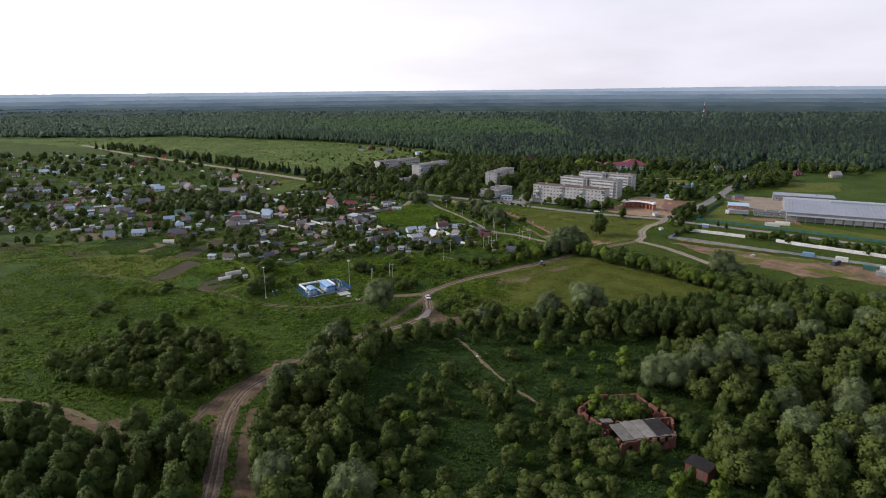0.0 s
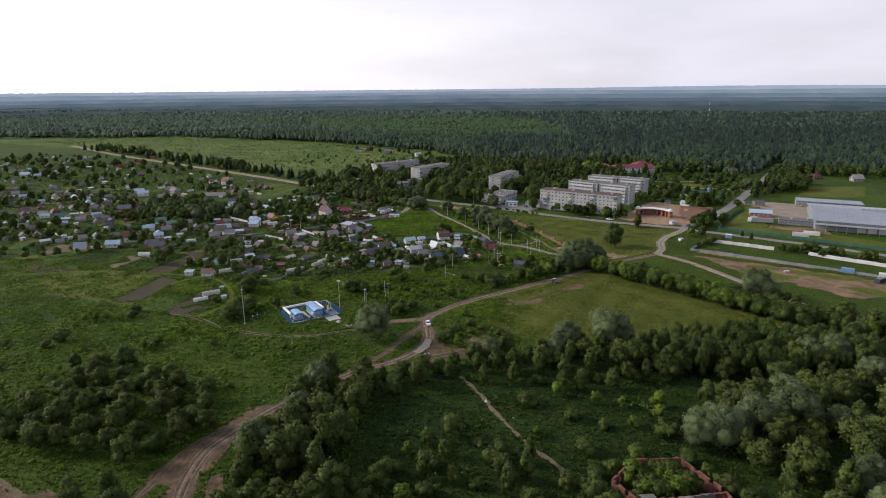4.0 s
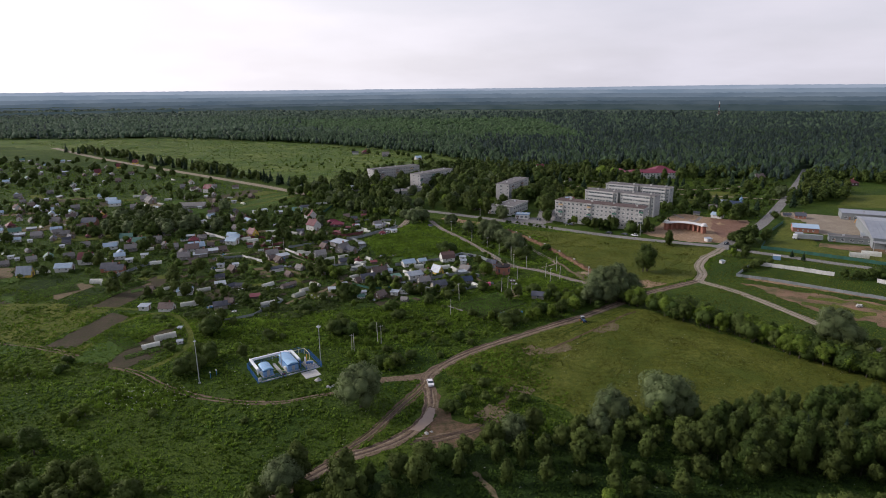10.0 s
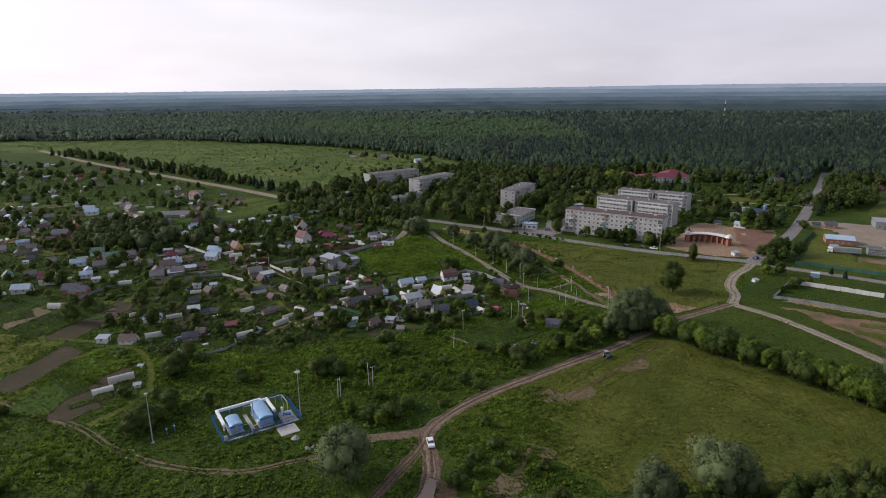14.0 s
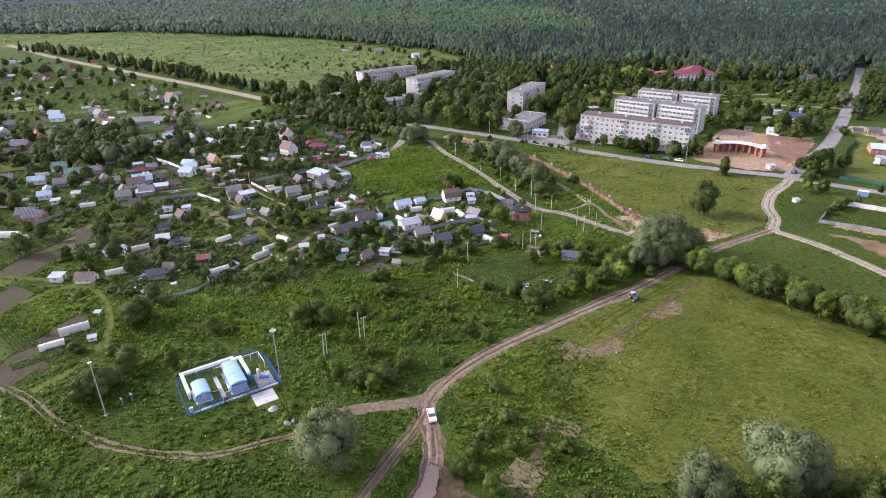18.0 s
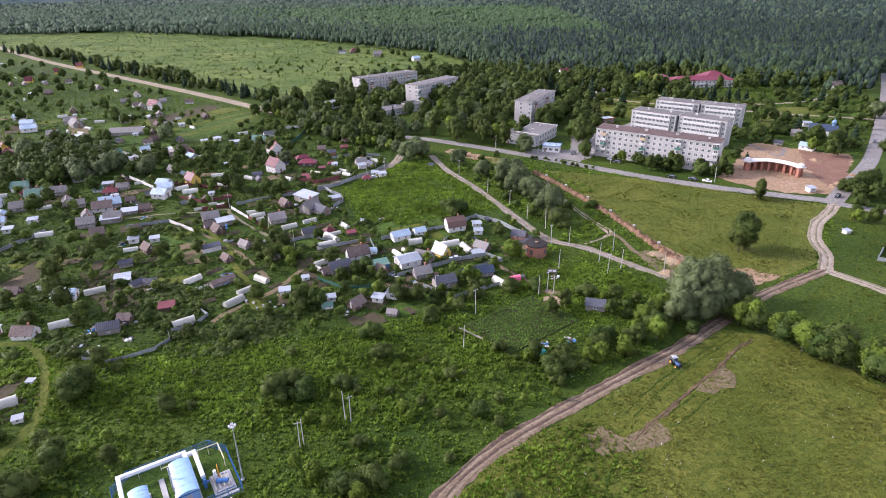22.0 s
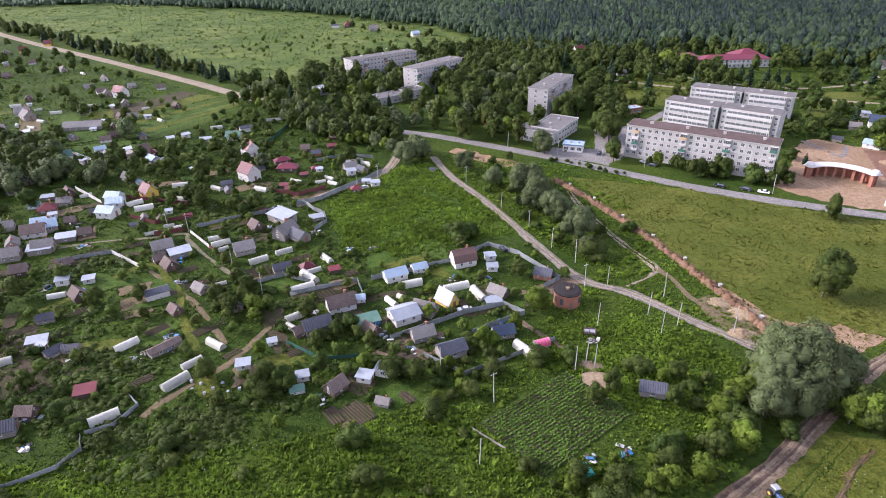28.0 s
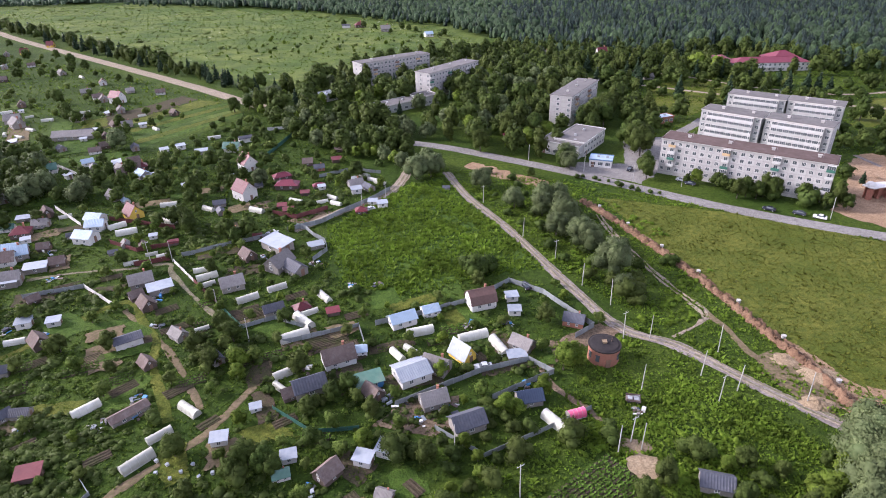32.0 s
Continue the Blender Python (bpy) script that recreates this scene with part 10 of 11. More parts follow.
# scrub and woodland below the start of the flight
grove([(-150, 150), (-107, 152), (-73, 151), (-64, 141), (-57, 118), (-55, 84), (-150, 84)], 5.2, {"tall": 4, "round": 4, "bright": .6}, HR, 1)
grove([(-134, 186), (-126, 221), (-100, 214), (-72, 210), (-64, 180), (-73, 162), (-92, 166)], 5.4, {"round": 6, "bush": 2}, {**HR, "round": (6.5, 10), "bush": (4, 6)}, 2)
grove([(-49, 150), (-48, 187), (-46, 206), (-24, 213), (-22, 190), (-26, 170), (-18, 120), (-16, 90), (-43, 90)], 5.2, {"round": 5, "tall": 3, "willow": .5, "bright": .7}, HR, 3)
grove([(-20, 209), (0, 225), (18, 219), (37, 234), (72, 238), (105, 234), (136, 237), (175, 226), (175, 195), (120, 203), (84, 212), (47, 203), (4, 212), (-19, 198)], 5.2,
      {"round": 5, "tall": 3, "willow": .5, "bush": 1.2}, {**HR, "round": (6, 10), "tall": (7, 11)}, 4)
# village gardens
grove([(-45, 334), (-85, 326), (-110, 336), (-120, 420), (-100, 520), (-40, 520), (-32, 495), (-52, 458), (-40, 420), (-20, 408), (5, 420), (26, 424), (36, 400), (26, 388), (2, 356), (-20, 342)], 6.9,
      {"apple": 5, "bush": 3.5, "round": 0.7, "bright": 1}, {**HR, "round": (4, 7), "bush": (1.2, 3), "apple": (2.4, 4.6), "bright": (2.5, 5)}, 30, margin=1.0)
grove([(75, 192), (120, 205), (190, 190), (190, 95), (58, 95), (70, 128), (76, 160)], 6.0, {"round": 5, "tall": 2, "willow": .5, "bright": 1.2, "bush": 2}, HR, 5, keep=lambda x, y: ~inside(x, y, [(58, 132), (78, 132), (80, 172), (58, 172)]))
CLEAR = [[(-24, 182), (-14, 190), (-4, 188), (-8, 174), (-13, 168), (-17, 156), (-23, 158)], [(-3, 146), (5, 154), (16, 156), (21, 146), (18, 126), (-3, 124)]]
grove([(-18, 100), (38, 100), (47, 132), (40, 150), (26, 166), (5, 184), (-20, 184)], 5.0, {"bush": 4, "round": 2.5, "bright": 1.5, "tall": .6}, {**HR, "round": (5, 8.5), "bush": (2.5, 5.5), "tall": (7, 10)}, 6,
      keep=lambda x, y: ~(inside(x, y, CLEAR[0]) | inside(x, y, CLEAR[1])))
grove([(28, 172), (47, 160), (72, 172), (74, 200), (48, 202), (28, 205)], 7.5, {"bush": 2, "bright": 2}, HR, 7)
grove([(45, 153), (66, 152), (61, 162), (50, 161.5)], 3.0, {"bright": 2, "bush": 2, "round": .5}, {**HR, "bush": (3, 5), "round": (5, 7), "bright": (4, 6.5)}, 8, houses=False)
grove([(46, 151), (65, 152), (60, 161), (50, 160)], 2.6, {"bush": 4, "bright": 2}, {**HR, "bush": (2.5, 4.5), "bright": (3, 5.5)}, 38, houses=False)
grove([(-230, 170), (-150, 160), (-30, 230), (-30, 246), (-100, 248), (-230, 250)], 15, {"bush": 3, "bright": 3}, {**HR, "bush": (1.6, 3.2), "bright": (1.8, 3.6)}, 9)
grove([(-130, 290), (-30, 284), (20, 300), (60, 325), (0, 335), (-60, 326), (-130, 320)], 11, {"bush": 3, "bright": 2}, {**HR, "bush": (1.5, 3.2), "bright": (1.5, 3.2)}, 10, keep=lambda x, y: ~inside(x, y, [(-74, 260), (-38, 260), (-38, 296), (-74, 296)]))
grove([(-30, 288), (-8, 276), (4, 286), (26, 301), (54, 321), (30, 326), (14, 318), (-20, 322), (-45, 312)], 4.6, {"bright": 5, "bush": 1}, {**HR, "bush": (1.2, 2.4), "bright": (1.4, 3.4)}, 35)
grove([(158, 262), (182, 246), (240, 210), (240, 170), (150, 215)], 7, {"round": 3, "bush": 4, "willow": 1}, HR, 15)
grove([(2, 250), (14, 262), (26, 256), (24, 244), (10, 246)], 4.2, {"bush": 4, "bright": 2}, {**HR, "bush": (2, 3.6), "bright": (2, 4)}, 34)
grove([(152, 300), (162, 282), (152, 270), (142, 285), (140, 300)], 4.5, {"round": 2, "bush": 3}, {**HR, "round": (5, 7)}, 16)
# along the village road and round the flats
grove([(30, 416), (20, 452), (8, 480), (0, 505), (12, 520), (36, 500), (52, 470), (54, 430), (48, 402)], 7, {"bush": 5, "willow": .6, "round": 1}, {**HR, "round": (4, 7), "bush": (2, 4.5)}, 17)
hedge([(93, 497), (105, 489), (116, 484), (134, 471)], 4.5, {"round": 3, "bush": 2}, (4, 8), 18, 1.5)
hedge([(76, 486), (60, 498), (48, 506)], 3, {"bush": 5}, (1.2, 2.4), 19, 1.0)
grove([(-60, 566), (-10, 554), (15, 536), (34, 526), (50, 560), (72, 640), (95, 740), (60, 790), (20, 800), (-30, 778), (-72, 742), (-106, 675), (-140, 625), (-90, 590)], 7.4,
      {"round": 5, "tall": 2, "willow": 1.5, "bright": 1.4, "conifer": .4}, {**HR, "round": (10, 17), "tall": (12, 18), "bright": (6, 11)}, 20)
grove([(95, 700), (180, 690), (240, 690), (330, 700), (350, 735), (300, 760), (200, 800), (60, 820)], 8.5, {"round": 4, "tall": 2, "conifer": 1}, {**HR, "round": (9, 15)}, 28)
grove([(86, 560), (104, 566), (130, 600), (190, 590), (215, 640), (180, 740), (90, 790), (92, 640)], 7.5, {"round": 5, "tall": 2, "conifer": 1, "bush": 2}, HR, 21)
grove([(170, 540), (225, 506), (300, 600), (350, 690), (270, 690), (200, 620)], 9, {"round": 3, "bush": 4, "conifer": .5}, {**HR, "round": (5, 9)}, 22)
grove([(260, 540), (310, 560), (400, 690), (470, 640), (480, 700), (420, 740), (330, 640)], 8, {"round": 4, "conifer": 1}, HR, 23)
grove([(306, 578), (342, 576), (372, 625), (366, 664), (335, 640)], 6, {"tall": 3, "round": 3, "conifer": 2}, {**HR, "tall": (12, 17), "round": (10, 15), "conifer": (11, 16)}, 36)
hedge([(203, 374), (214, 369.5), (229, 365), (241, 353), (262, 333), (300, 299)], 3.0, {"round": 5, "bush": 1}, (4.5, 6.5), 24, 2.6)
hedge([(160, 385), (168, 392), (178, 396)], 5, {"round": 2, "bush": 2}, (3, 5), 25, 1.2)
hedge([(-560, 1010), (-470, 952), (-380, 872), (-285, 790), (-240, 755)], 5.5, {"tall": 3, "conifer": 3, "round": 2}, (9, 15), 26, 5)
hedge([(-270, 775), (-200, 722), (-150, 682), (-110, 660)], 5, {"tall": 3, "conifer": 3, "round": 2}, (8, 14), 27, 4)
# farther village gardens
grove([(-110, 336), (-200, 356), (-400, 380), (-420, 560), (-160, 640), (-100, 580), (-90, 530), (-118, 430)], 7.4, {"apple": 4, "bush": 2, "round": 2.6}, {**HR, "round": (5, 10.5), "bush": (2, 4)}, 31, margin=1.0, keep=FAR_GAPS)
grove([(-400, 390), (-760, 570), (-860, 960), (-480, 910), (-290, 750), (-180, 650), (-420, 560)], 12.5, {"round": 4, "apple": 3}, {**HR, "round": (5, 11)}, 32, keep=FAR_GAPS)
grove([(-165, 478), (-172, 495), (-199, 535), (-240, 530), (-235, 490), (-200, 462)], 6.0, {"round": 5, "willow": 1.2}, {**HR, "round": (8, 12)}, 33, houses=False)
grove([(-172, 533), (-147, 550), (-118, 598), (-75, 575), (-29, 534), (-50, 497), (-80, 517), (-97, 490), (-141, 492)], 8.0, {"round": 3, "bush": 4, "apple": 3}, {**HR, "round": (3.5, 6.5), "bush": (1.6, 3.4), "apple": (2.5, 4.5)}, 40, margin=1.0)
grove([(-109, 601), (-77, 588), (-46, 562), (-20, 534), (-27, 514), (-57, 538), (-85, 563)], 5.4, {"round": 4, "willow": 2, "bright": 1}, {**HR, "round": (8, 13), "willow": (8, 11), "bright": (6, 9)}, 41, margin=0.5)
for kind, x, y, h in [("willow", -170.5, 550, 11), ("willow", -153.3, 483, 9), ("round", -100, 459, 9), ("round", -75, 451, 10), ("round", -82, 449, 9), ("round", -105, 462, 8), ("round", -46, 508, 8), ("willow", -16, 519, 10), ("willow", -12, 514, 9), ("bright", -34, 497, 5),
                      ("willow", -62, 556, 11), ("round", -97, 519, 9), ("round", -104, 512, 8), ("round", -100, 525, 7), ("willow", -85, 500, 8)]:
    plant(kind, x, y, h, R0)

for x, y, h in [(189, 681, 11), (202, 680, 12), (207, 666, 13), (214, 666, 12), (221, 657, 13), (228, 656, 12), (233, 652, 10), (181, 692, 12)]:
    plant("conifer", x, y, h, R0)
for kind, x, y, h in [("bright", 169, 708, 16), ("tall", 174, 702, 17), ("bright", 178, 697, 15), ("round", 259, 654, 11), ("round", 271, 653, 9), ("round", 220, 584, 9), ("round", 207, 556, 9), ("round", 186, 537, 9), ("round", 261, 611, 8), ("bright", 205, 512.5, 9), ("round", 211, 504, 11), ("round", 177, 537, 9), ("bush", 158.4, 503, 5), ("conifer", 160.5, 495, 6), ("bright", 166, 411, 6), ("round", 173.4, 411, 6), ("round", 187.7, 434, 10), ("round", 183, 436, 9)]:
    plant(kind, x, y, h, R0)

for x, y, h in [(-128, 978, 9), (-104, 966, 8), (-60, 944, 9), (-52, 936, 8), (-44, 926, 7), (-14, 902, 8), (-90, 950, 7), (-70, 922, 6), (-18, 884, 7), (-36, 880, 6)]:
    plant("round", x, y, h, R0)
grove([(-196, 800), (-190, 900), (-60, 870), (-40, 800)], 15, {"bright": 4, "bush": 2}, {**HR, "bright": (3, 5.5), "bush": (2, 3.5)}, 42)

plant_bulk()

# ---- woods: thousands of trees as one canopy ----
EDGE_X = [-2600, -1500, -943, -700, -537, -273, -144, -65, -8, 34, 74, 130, 215, 258, 270, 300, 340, 380, 500, 900, 1500, 2600]
EDGE_Y = [1500, 1330, 1270, 1253, 1275, 1168, 1083, 1017, 957, 870, 800, 765, 790, 770, 712, 714, 698, 715, 690, 640, 560, 560]


def wood(name, mat_i, ymin, ymax, spacing, seed, label, parts, young=None):
    rng = np.random.default_rng(seed)
    n = int((ymax - ymin) * 1.75 * (ymax + ymin) / 2 / spacing ** 2 * 1.0)
    y = np.sqrt(rng.uniform(ymin ** 2, ymax ** 2, n))
    x = rng.uniform(-0.84, 0.84, n) * (y + 120)
    ok = (y > np.interp(x, EDGE_X, EDGE_Y) + rng.normal(0, 14, n)) & ~near_line(x, y, [(363, 684), (410, 754), (424, 775)], 9) & (y < np.where(x > 0, 2080, 2420) + 90 * np.sin(x * 0.004) + rng.normal(0, 25, n))
    # clearings with roofs far off
    ok &= ~((np.hypot((x - 60) / 90, (y - 1500) / 25) < 1) | (np.hypot((x - 700) / 160, (y - 1900) / 50) < 1))
    big = np.sin(x * 0.004 + 1.3) + np.sin(y * 0.0052 + x * 0.0021) + rng.normal(0, 0.35, n)
    is_young = (big > 0.35) & (x < 260) & (y < 1750)
    conif = ~is_young & (rng.random(n) < np.where(x > 60, np.where(y > 900, 0.62, 0.4), 0.12))
    x, y, is_young, conif = x[ok], y[ok], is_young[ok], conif[ok]
    k = len(x)
    edge = np.clip((y - np.interp(x, EDGE_X, EDGE_Y)) / 60, 0, 1)
    h = (rng.uniform(12.5, 18.5, k) + rng.uniform(0.5, 3.5, k) * conif + 1.6 * np.sin(x * 0.021 + np.sin(y * 0.017) * 2)) * np.where(is_young, 0.86, 1.0) * (0.62 + 0.38 * edge)
    w = np.where(conif, 0.21, 0.29 if ymin < 1000 else 0.33) * h * (spacing / 9) ** 0.5 * rng.uniform(0.85, 1.25, k)
    z0 = gz(x, y)
    # crown: rings of corners, round or pointed
    m = 6 if ymin < 1000 else 5
    if ymin < 1000:
        lv = np.array([0.3, 0.62, 0.87]); pr_r = np.array([0.95, 1.0, 0.6]); pr_c = np.array([1.0, 0.66, 0.3])
    else:
        lv = np.array([0.4, 0.78]); pr_r = np.array([1.05, 0.8]); pr_c = np.array([1.0, 0.5])
    nl = len(lv)
    prof = np.where(conif[:, None], pr_c, pr_r)
    a = 2 * np.pi * np.arange(m) / m
    aa = a[None, None] + rng.uniform(0, 6.28, (k, 1, 1)) + np.array([0, .5, 0])[None, :nl, None]
    rr = prof[:, :, None] * w[:, None, None] * rng.uniform(0.75, 1.25, (k, nl, m))
    X = x[:, None, None] + rr * np.cos(aa); Y = y[:, None, None] + rr * np.sin(aa)
    Z = (z0[:, None, None] + h[:, None, None] * (lv[None, :, None] + rng.uniform(-0.06, 0.06, (k, nl, m))))
    ring = np.stack([X, Y, Z], -1).reshape(k, nl * m, 3)
    top = np.stack([x, y, z0 + h], -1)[:, None]
    V = np.concatenate([ring, top], 1)
    fc = []
    for l in range(nl - 1):
        for i in range(m):
            p, q = l * m + i, l * m + (i + 1) % m
            fc += [(p, q, q + m), (p, q + m, p + m)]
    fc += [((nl - 1) * m + i, (nl - 1) * m + (i + 1) % m, nl * m) for i in range(m)]
    F = np.array(fc)
    faces = (F[None] + (nl * m + 1) * np.arange(k)[:, None, None]).reshape(-1, 3)
    mi = np.repeat(np.where(conif, 1, np.where(is_young, 2, 0)), len(F))
    nn = V - np.stack([x, y, z0 + 0.55 * h], -1)[:, None]
    nn /= np.linalg.norm(nn, axis=2)[..., None]
    nn += rng.normal(0, 0.28, nn.shape)
    nn[..., 2] += 0.55
    nn /= np.linalg.norm(nn, axis=2)[..., None]
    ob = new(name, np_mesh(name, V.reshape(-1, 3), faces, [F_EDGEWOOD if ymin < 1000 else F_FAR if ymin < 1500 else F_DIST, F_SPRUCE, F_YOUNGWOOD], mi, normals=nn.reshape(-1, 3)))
    return tagged(ob, label, "woods", "", "stuff")


wood("mixed_woods", 0, 620, 1250, 5.3, 51, "edge of mixed woods with birch and dark spruce", 1)
wood("deep_woods", 0, 1250, 1900, 8.6, 52, "mixed woods of dark spruce and birch, haze painted into the leaves", 1)
wood("distant_woods", 0, 1900, 2800, 16, 53, "dark distant woods with haze painted into the leaves", 1)

# added sheet that closes the gaps below the crowns, dark with painted shade
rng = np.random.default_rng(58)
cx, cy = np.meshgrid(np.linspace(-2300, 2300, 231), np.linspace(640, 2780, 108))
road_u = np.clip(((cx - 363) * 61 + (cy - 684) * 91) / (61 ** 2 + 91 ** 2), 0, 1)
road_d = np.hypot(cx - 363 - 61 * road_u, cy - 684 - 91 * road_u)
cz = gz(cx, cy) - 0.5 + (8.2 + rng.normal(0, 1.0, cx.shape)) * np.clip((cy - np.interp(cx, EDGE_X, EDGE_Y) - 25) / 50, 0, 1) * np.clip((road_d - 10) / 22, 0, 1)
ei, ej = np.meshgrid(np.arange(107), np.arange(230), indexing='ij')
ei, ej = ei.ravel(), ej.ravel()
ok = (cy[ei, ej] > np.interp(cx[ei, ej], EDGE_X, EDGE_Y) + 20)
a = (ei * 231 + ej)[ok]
tagged(new("woodland_understorey", np_mesh("woodland_understorey", np.stack([cx, cy, cz], -1).reshape(-1, 3), np.stack([a, a + 1, a + 232, a + 231], 1), [F_UNDER])), "added dark green sheet closing the gaps between the wood crowns", "woods", "", "stuff")

# ---- weeds and rough grass ----
def clumps(name, poly, count, hr, mat, seed, label, keep=None, margin=0.8, soft=1.5):
    """Tall herbs and low bushes growing in drifts."""
    rng = np.random.default_rng(seed)
    lod = []
    for _ in range(5):
        nb = 3
        a = rng.uniform(0, 6.28, nb); r = rng.uniform(0.1, 0.6, nb)
        cen = np.stack([r * np.cos(a), r * np.sin(a), rng.uniform(0.25, 0.5, nb)], 1)
        br = rng.uniform(0.4, 0.62, nb)
        rad = np.stack([br, br, br * 0.85], 1)
        v1, f1, n1 = leaf_quads(rng, cen, rad, 54, 0.14, 0.6)
        v2, f2, n2 = cores(rng, cen[:2], rad[:2], 0.8)
        lod.append((np.concatenate([v1, v2]), np.concatenate([f1, f2 + len(v1)]), np.concatenate([n1, n2])))
    xs, ys = [p[0] for p in poly], [p[1] for p in poly]
    x, y = rng.uniform(min(xs), max(xs), count), rng.uniform(min(ys), max(ys), count)
    d = np.sin(x * 0.11 + np.sin(y * 0.083) * 2.1) + np.sin(y * 0.13 + np.sin(x * 0.07) * 2.4) + rng.normal(0, 0.55, count)
    ok = inside(x + rng.normal(0, soft, count), y + rng.normal(0, soft, count), poly) & off_ways(x, y, margin) & (d > -0.45)
    if keep is not None:
        ok &= keep(x, y)
    V, F, NN, n = [], [], [], 0
    for px, py, q in zip(x[ok], y[ok], d[ok]):
        v, fc, nn = lod[int(rng.integers(5))]
        s = float(rng.uniform(*hr)) * (0.8 + 0.2 * q)
        t = rng.uniform(0, 6.28); c, sn = math.cos(t), math.sin(t)
        k = 1.25 * s
        V.append(np.stack([px + k * (c * v[:, 0] - sn * v[:, 1]), py + k * (sn * v[:, 0] + c * v[:, 1]), 0.72 * s * v[:, 2] + float(gz(px, py))], 1)); F.append(fc + n); n += len(v)
        NN.append(np.stack([c * nn[:, 0] - sn * nn[:, 1], sn * nn[:, 0] + c * nn[:, 1], nn[:, 2] + 0.7], 1))
    ob = new(name, np_mesh(name, np.concatenate(V), np.concatenate(F), [mat], normals=np.concatenate(NN)))
    return tagged(ob, label, "weeds", "", "stuff")


def weeds(name, poly, count, size, mat, seed, label, hi=1.0, blades=6, keep=None, margin=-0.25, flower=0.0, soft=1.2, head=0.12):
    rng = np.random.default_rng(seed)
    xs, ys = [p[0] for p in poly], [p[1] for p in poly]
    x, y = rng.uniform(min(xs), max(xs), count), rng.uniform(min(ys), max(ys), count)
    # drifts of thicker growth
    d = np.sin(x * 0.31 + np.sin(y * 0.23) * 2) + np.sin(y * 0.27 + np.sin(x * 0.19) * 2.2) + rng.normal(0, 0.7, count)
    ok = inside(x + rng.normal(0, soft, count), y + rng.normal(0, soft, count), poly) & off_ways(x, y, margin) & (d > -1.7)
    if keep is not None:
        ok &= keep(x, y)
    x, y, d = x[ok], y[ok], d[ok]
    k = len(x)
    s = size * (rng.uniform(0.5, 1.1, k) + (rng.random(k) < 0.1) * rng.uniform(0.3, 0.9, k)) * (1 + 0.22 * np.clip(d, 0, 2))
    a = rng.uniform(0, 6.28, (k, blades)); lean = rng.uniform(0.15, 0.8, (k, blades)) * s[:, None]
    hgt = s[:, None] * hi * rng.uniform(0.5, 1.15, (k, blades))
    wd = s[:, None] * 0.36
    bx, by = x[:, None] + 0.25 * lean * np.cos(a), y[:, None] + 0.25 * lean * np.sin(a)
    ca, sa = np.cos(a), np.sin(a)
    p1 = np.stack([bx - sa * wd, by + ca * wd, np.full_like(bx, 0.02) + hgt * 0.1], -1)
    p2 = np.stack([bx + sa * wd, by - ca * wd, np.full_like(bx, 0.02) + hgt * 0.1], -1)
    p3 = np.stack([bx + ca * lean, by + sa * lean, hgt], -1)
    p0 = np.stack([bx - ca * lean * 0.3, by - sa * lean * 0.3, np.full_like(bx, -0.05)], -1)
    mi = None
    mats = [mat]
    if flower:
        mats = [mat, F_FLOWER]
        fl = (rng.random((k, blades)) < 0.3) & (rng.random((k, 1)) < flower)
        mi = fl.astype(int).ravel()
        # flower heads: small flat umbels on the tips
        p1[fl] = p3[fl] + (head, 0.0, 0.0); p2[fl] = p3[fl] + (-0.4 * head, head, 0.02); p3[fl] = p3[fl] + (-0.5 * head, -0.9 * head, 0.0)
    V = np.stack([p1, p2, p3], 2).reshape(-1, 3)
    faces = np.arange(len(V)).reshape(-1, 3)
    ob = new(name, np_mesh(name, V, faces, mats, mi))
    return tagged(ob, label, "weeds", "", "stuff")


NOT_PUMP = lambda x, y: ~inside(x, y, [(-70, 277), (-60.4, 264.5), (-42, 276), (-51, 291), (-67, 283)])
weeds("meadow_weeds", [(-230, 100), (-20, 100), (-20, 215), (-4, 232), (-4, 262), (-8, 272), (20, 300), (60, 326), (20, 345), (-40, 332), (-90, 326), (-230, 335)], 85000, 0.56, F_WEED, 61,
      "rough knee-high weeds and grass of the meadow", 0.9, 5, NOT_PUMP, flower=0.012)
clumps("meadow_herbs", [(-190, 170), (-62, 168), (-20, 225), (-6, 245), (-6, 268), (20, 300), (60, 326), (20, 345), (-40, 332), (-90, 326), (-190, 335)], 9500, (0.45, 1.2), F_WEED, 72,
       "drifts of tall herbs and low willow scrub in the meadow", NOT_PUMP)
clumps("roadside_herbs", [(-20, 520), (50, 500), (75, 440), (70, 400), (60, 342), (40, 360), (30, 330), (10, 352), (44, 398), (28, 430)], 1400, (0.7, 1.5), F_LUSH, 73, "tall herbs along the village road")
clumps("plot_herbs", [(24, 354), (30, 372), (48, 376), (70, 360), (64, 344), (48, 330), (40, 336), (34, 346)], 750, (0.4, 1.1), F_LUSH, 91, "tall herbs and nettles round the small shed")
clumps("field_herbs", [(5, 279), (26, 294), (76, 329), (88, 330), (121, 289), (175, 232), (100, 240), (40, 243), (28, 262)], 1100, (0.3, 0.6), F_FIELD, 74, "low leafy herbs in the hay field")
VILLAGE = [(-45, 336), (-85, 330), (-150, 345), (-170, 400), (-160, 470), (-100, 520), (-45, 520), (-34, 498), (-54, 456), (-40, 420), (-20, 406), (6, 418), (26, 398), (4, 358)]
FREE = lambda x, y: np.array([all((a - p) ** 2 + (b - q) ** 2 > (0.8 * r) ** 2 for p, q, r in HOUSES) for a, b in zip(x, y)])
clumps("garden_shrubs", VILLAGE, 2600, (0.9, 2.0), F_TREE, 96, "dark currant and berry bushes in rows between the gardens", FREE)
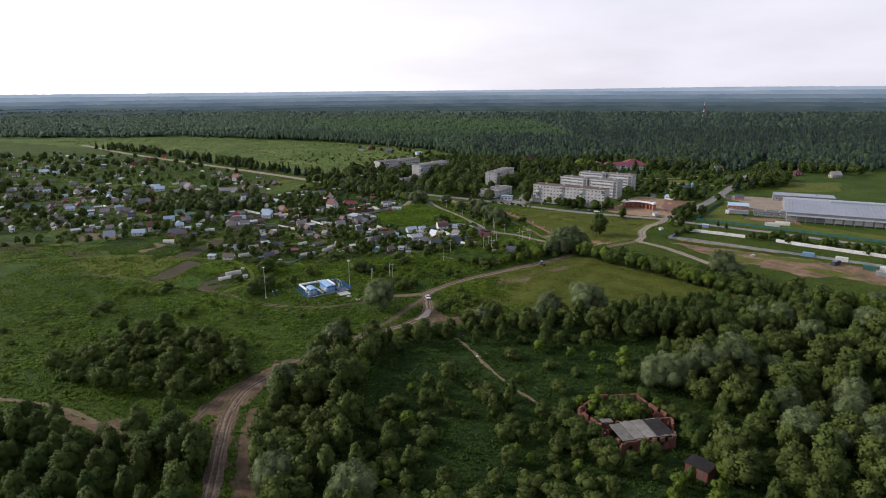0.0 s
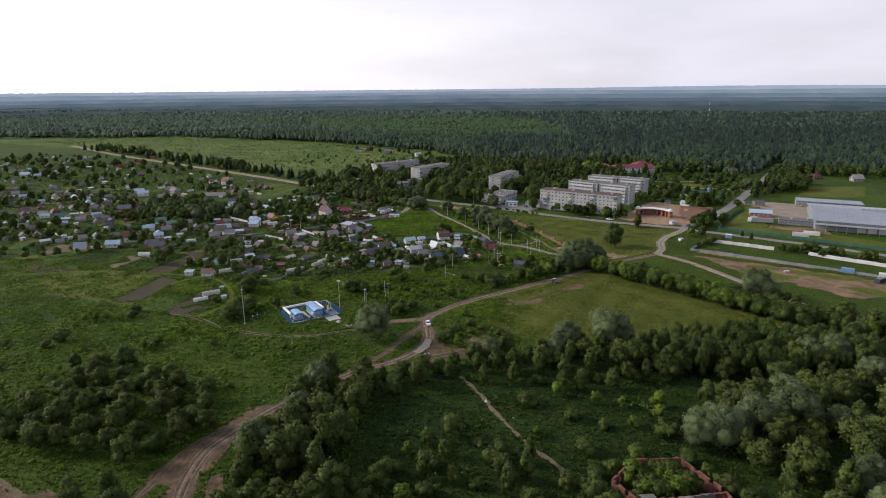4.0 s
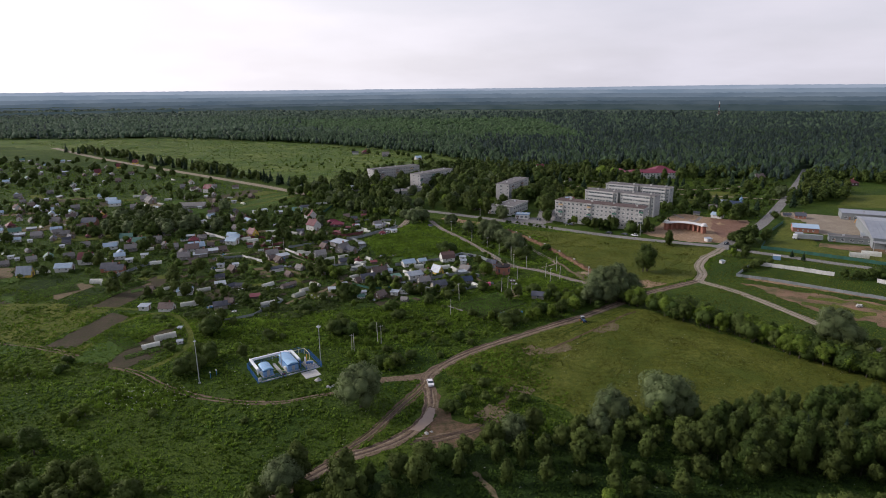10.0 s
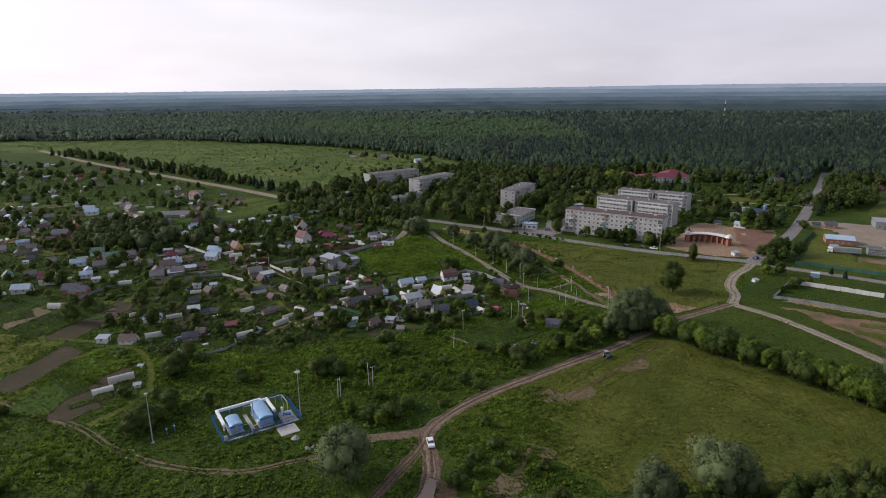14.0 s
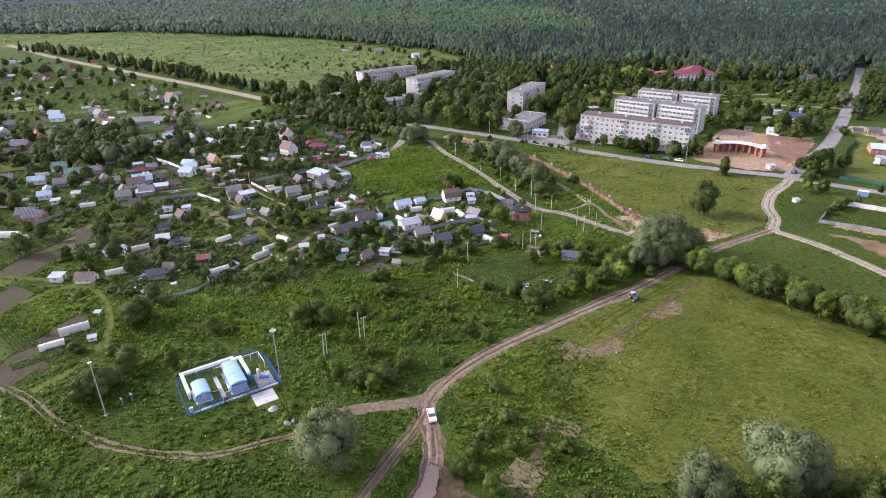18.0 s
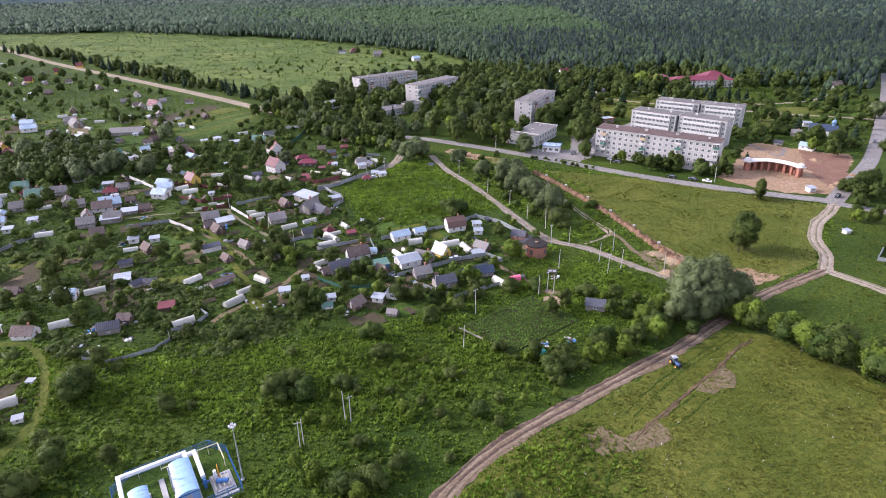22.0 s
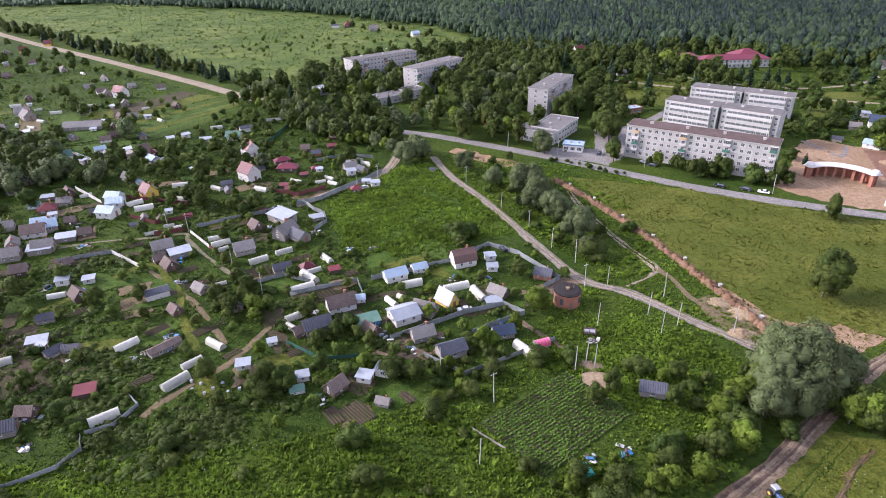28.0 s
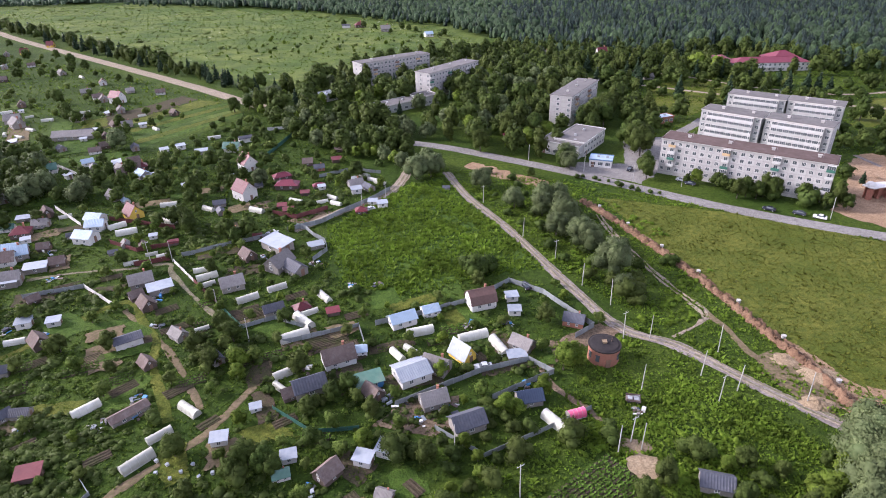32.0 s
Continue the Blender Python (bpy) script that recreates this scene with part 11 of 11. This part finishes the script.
clumps("edge_shrubs", [(-125, 322), (-60, 322), (-44, 336), (-56, 352), (-72, 366), (-125, 366)], 900, (0.7, 1.8), F_TREE, 97, "dark bushes and brambles at the edge of the gardens", FREE)
clumps("garden_herbs", [(-45, 332), (-85, 328), (-150, 345), (-150, 470), (-100, 520), (-45, 520), (-34, 498), (-54, 456), (-40, 420), (-20, 406), (6, 420), (28, 400), (4, 354)], 4300, (0.35, 0.95), F_GARDEN, 75, "overgrown berry bushes and beds between the gardens")
weeds("scrub_undergrowth", [(-20, 95), (190, 95), (190, 235), (100, 240), (20, 236), (-20, 210)], 52000, 0.6, F_SHADE, 62, "thick undergrowth beneath the trees, shade put into its green", 0.8, 4, flower=0.01)
weeds("wedge_weeds", [(-2, 268), (8, 280), (28, 258), (40, 243), (62, 243), (62, 232), (20, 228), (4, 246)], 5500, 0.6, F_WEED, 70, "rough weeds between field and mud", 0.8, 5)
weeds("umbel_weeds", [(-112, 250), (-84, 247), (-80, 258), (-98, 266), (-114, 262)], 1500, 0.7, F_LUSH, 71, "tall flowering umbels in the meadow", 1.0, 5, flower=0.12)
weeds("field_edge_weeds", [(0, 270), (8, 283), (24, 294), (34, 284), (30, 264), (40, 243), (28, 254), (14, 260)], 6000, 0.6, F_LUSH, 76, "tall weeds at the damp end of the hay field", 0.8, 5, soft=5)
clumps("field_edge_herbs", [(0, 270), (8, 283), (24, 294), (32, 284), (28, 264), (38, 243), (28, 254), (14, 260)], 420, (0.5, 1.2), F_WEED, 77, "herb clumps at the damp end of the hay field", soft=5)
weeds("plot_weeds", [(22, 354), (30, 372), (48, 376), (70, 360), (64, 344), (48, 328), (38, 336), (34, 346)], 9000, 0.6, F_LUSH, 92, "rough grass and weeds round the small shed", 0.8, 5)
weeds("nettles", [(-49, 457), (-30, 494), (-10, 504), (2, 478), (26, 429), (6, 425), (-22, 411), (-37, 421)], 18000, 0.8, F_LUSH, 63, "lush bed of tall nettles", 0.9, 5)
weeds("field_grass", [(5, 279), (26, 294), (76, 329), (88, 330), (121, 289), (175, 232), (100, 240), (40, 243), (28, 262)], 64000, 0.42, F_FIELD, 64, "tufts of grass in the hay field", 0.5, 3, flower=0.012)
ROADFIELD = [(52, 484), (99, 468), (146, 440), (166, 430), (142, 402), (130, 375), (105, 360), (88, 372), (80, 388), (70, 424)]
weeds("roadside_field_grass", ROADFIELD, 16000, 0.5, F_FIELD, 95, "tufts of yellowish grass in the open field", 0.6, 4)
weeds("roadside_weeds", [(-20, 520), (50, 500), (100, 472), (172, 434), (130, 370), (95, 355), (60, 342), (40, 380), (20, 330), (0, 350), (44, 398), (28, 430)], 60000, 0.6, F_LUSH, 65, "tall weeds between road and field", 0.7, 4, keep=lambda x, y: ~inside(x, y, ROADFIELD))
weeds("meadow_nettles", [(-150, 300), (-60, 296), (-20, 290), (30, 322), (0, 345), (-40, 331), (-90, 325), (-150, 330)], 22000, 0.7, F_LUSH, 93, "dense tall weeds below the gardens", 0.8, 5, NOT_PUMP)
weeds("garden_weeds", [(-45, 330), (-85, 326), (-200, 350), (-300, 420), (-140, 640), (-60, 540), (-30, 500), (-50, 455), (-38, 420), (5, 420), (30, 420), (30, 385), (2, 352)], 80000, 0.6, F_GARDEN, 66, "weeds, grass and garden plants between the plots", 0.7, 4)
weeds("verge_weeds", [(128, 366), (172, 432), (196, 421), (246, 388), (330, 320), (300, 240), (230, 200), (170, 232), (120, 292), (92, 328)], 36000, 0.5, F_FIELD, 68, "rough yellowish grass and weeds round the works", 0.7, 4)
weeds("town_grass", [(60, 505), (84, 512), (136, 474), (178, 530), (230, 500), (340, 660), (260, 720), (100, 700), (86, 560)], 22000, 0.8, F_WEED, 69, "rough grass between the flats", 0.6, 4)
weeds("outer_field_grass", [(-260, 322), (-150, 334), (-110, 330), (-108, 344), (-200, 362), (-420, 382), (-380, 330)], 20000, 0.75, F_WEED, 78, "long grass of the outer strips", 0.7, 4)
weeds("far_garden_weeds", [(-140, 640), (-290, 420), (-560, 470), (-720, 640), (-620, 920), (-300, 760)], 30000, 1.2, F_WEED, 79, "rough grass and plants between the far gardens", 0.7, 4)
FARM = [(-800, 1200), (-537, 1260), (-273, 1155), (-144, 1070), (-65, 1005), (-14, 945), (20, 860), (-40, 780), (-85, 745), (-150, 700), (-290, 815), (-480, 980)]
weeds("far_meadow_weeds", FARM, 12000, 1.2, F_WEED, 67, "rough tall grass and white umbels across the far meadow", 0.8, 5, flower=0.16, head=0.45)
clumps("far_meadow_bushes", FARM, 1500, (1.0, 3.2), F_FRUIT, 94, "scattered young bushes across the far meadow")
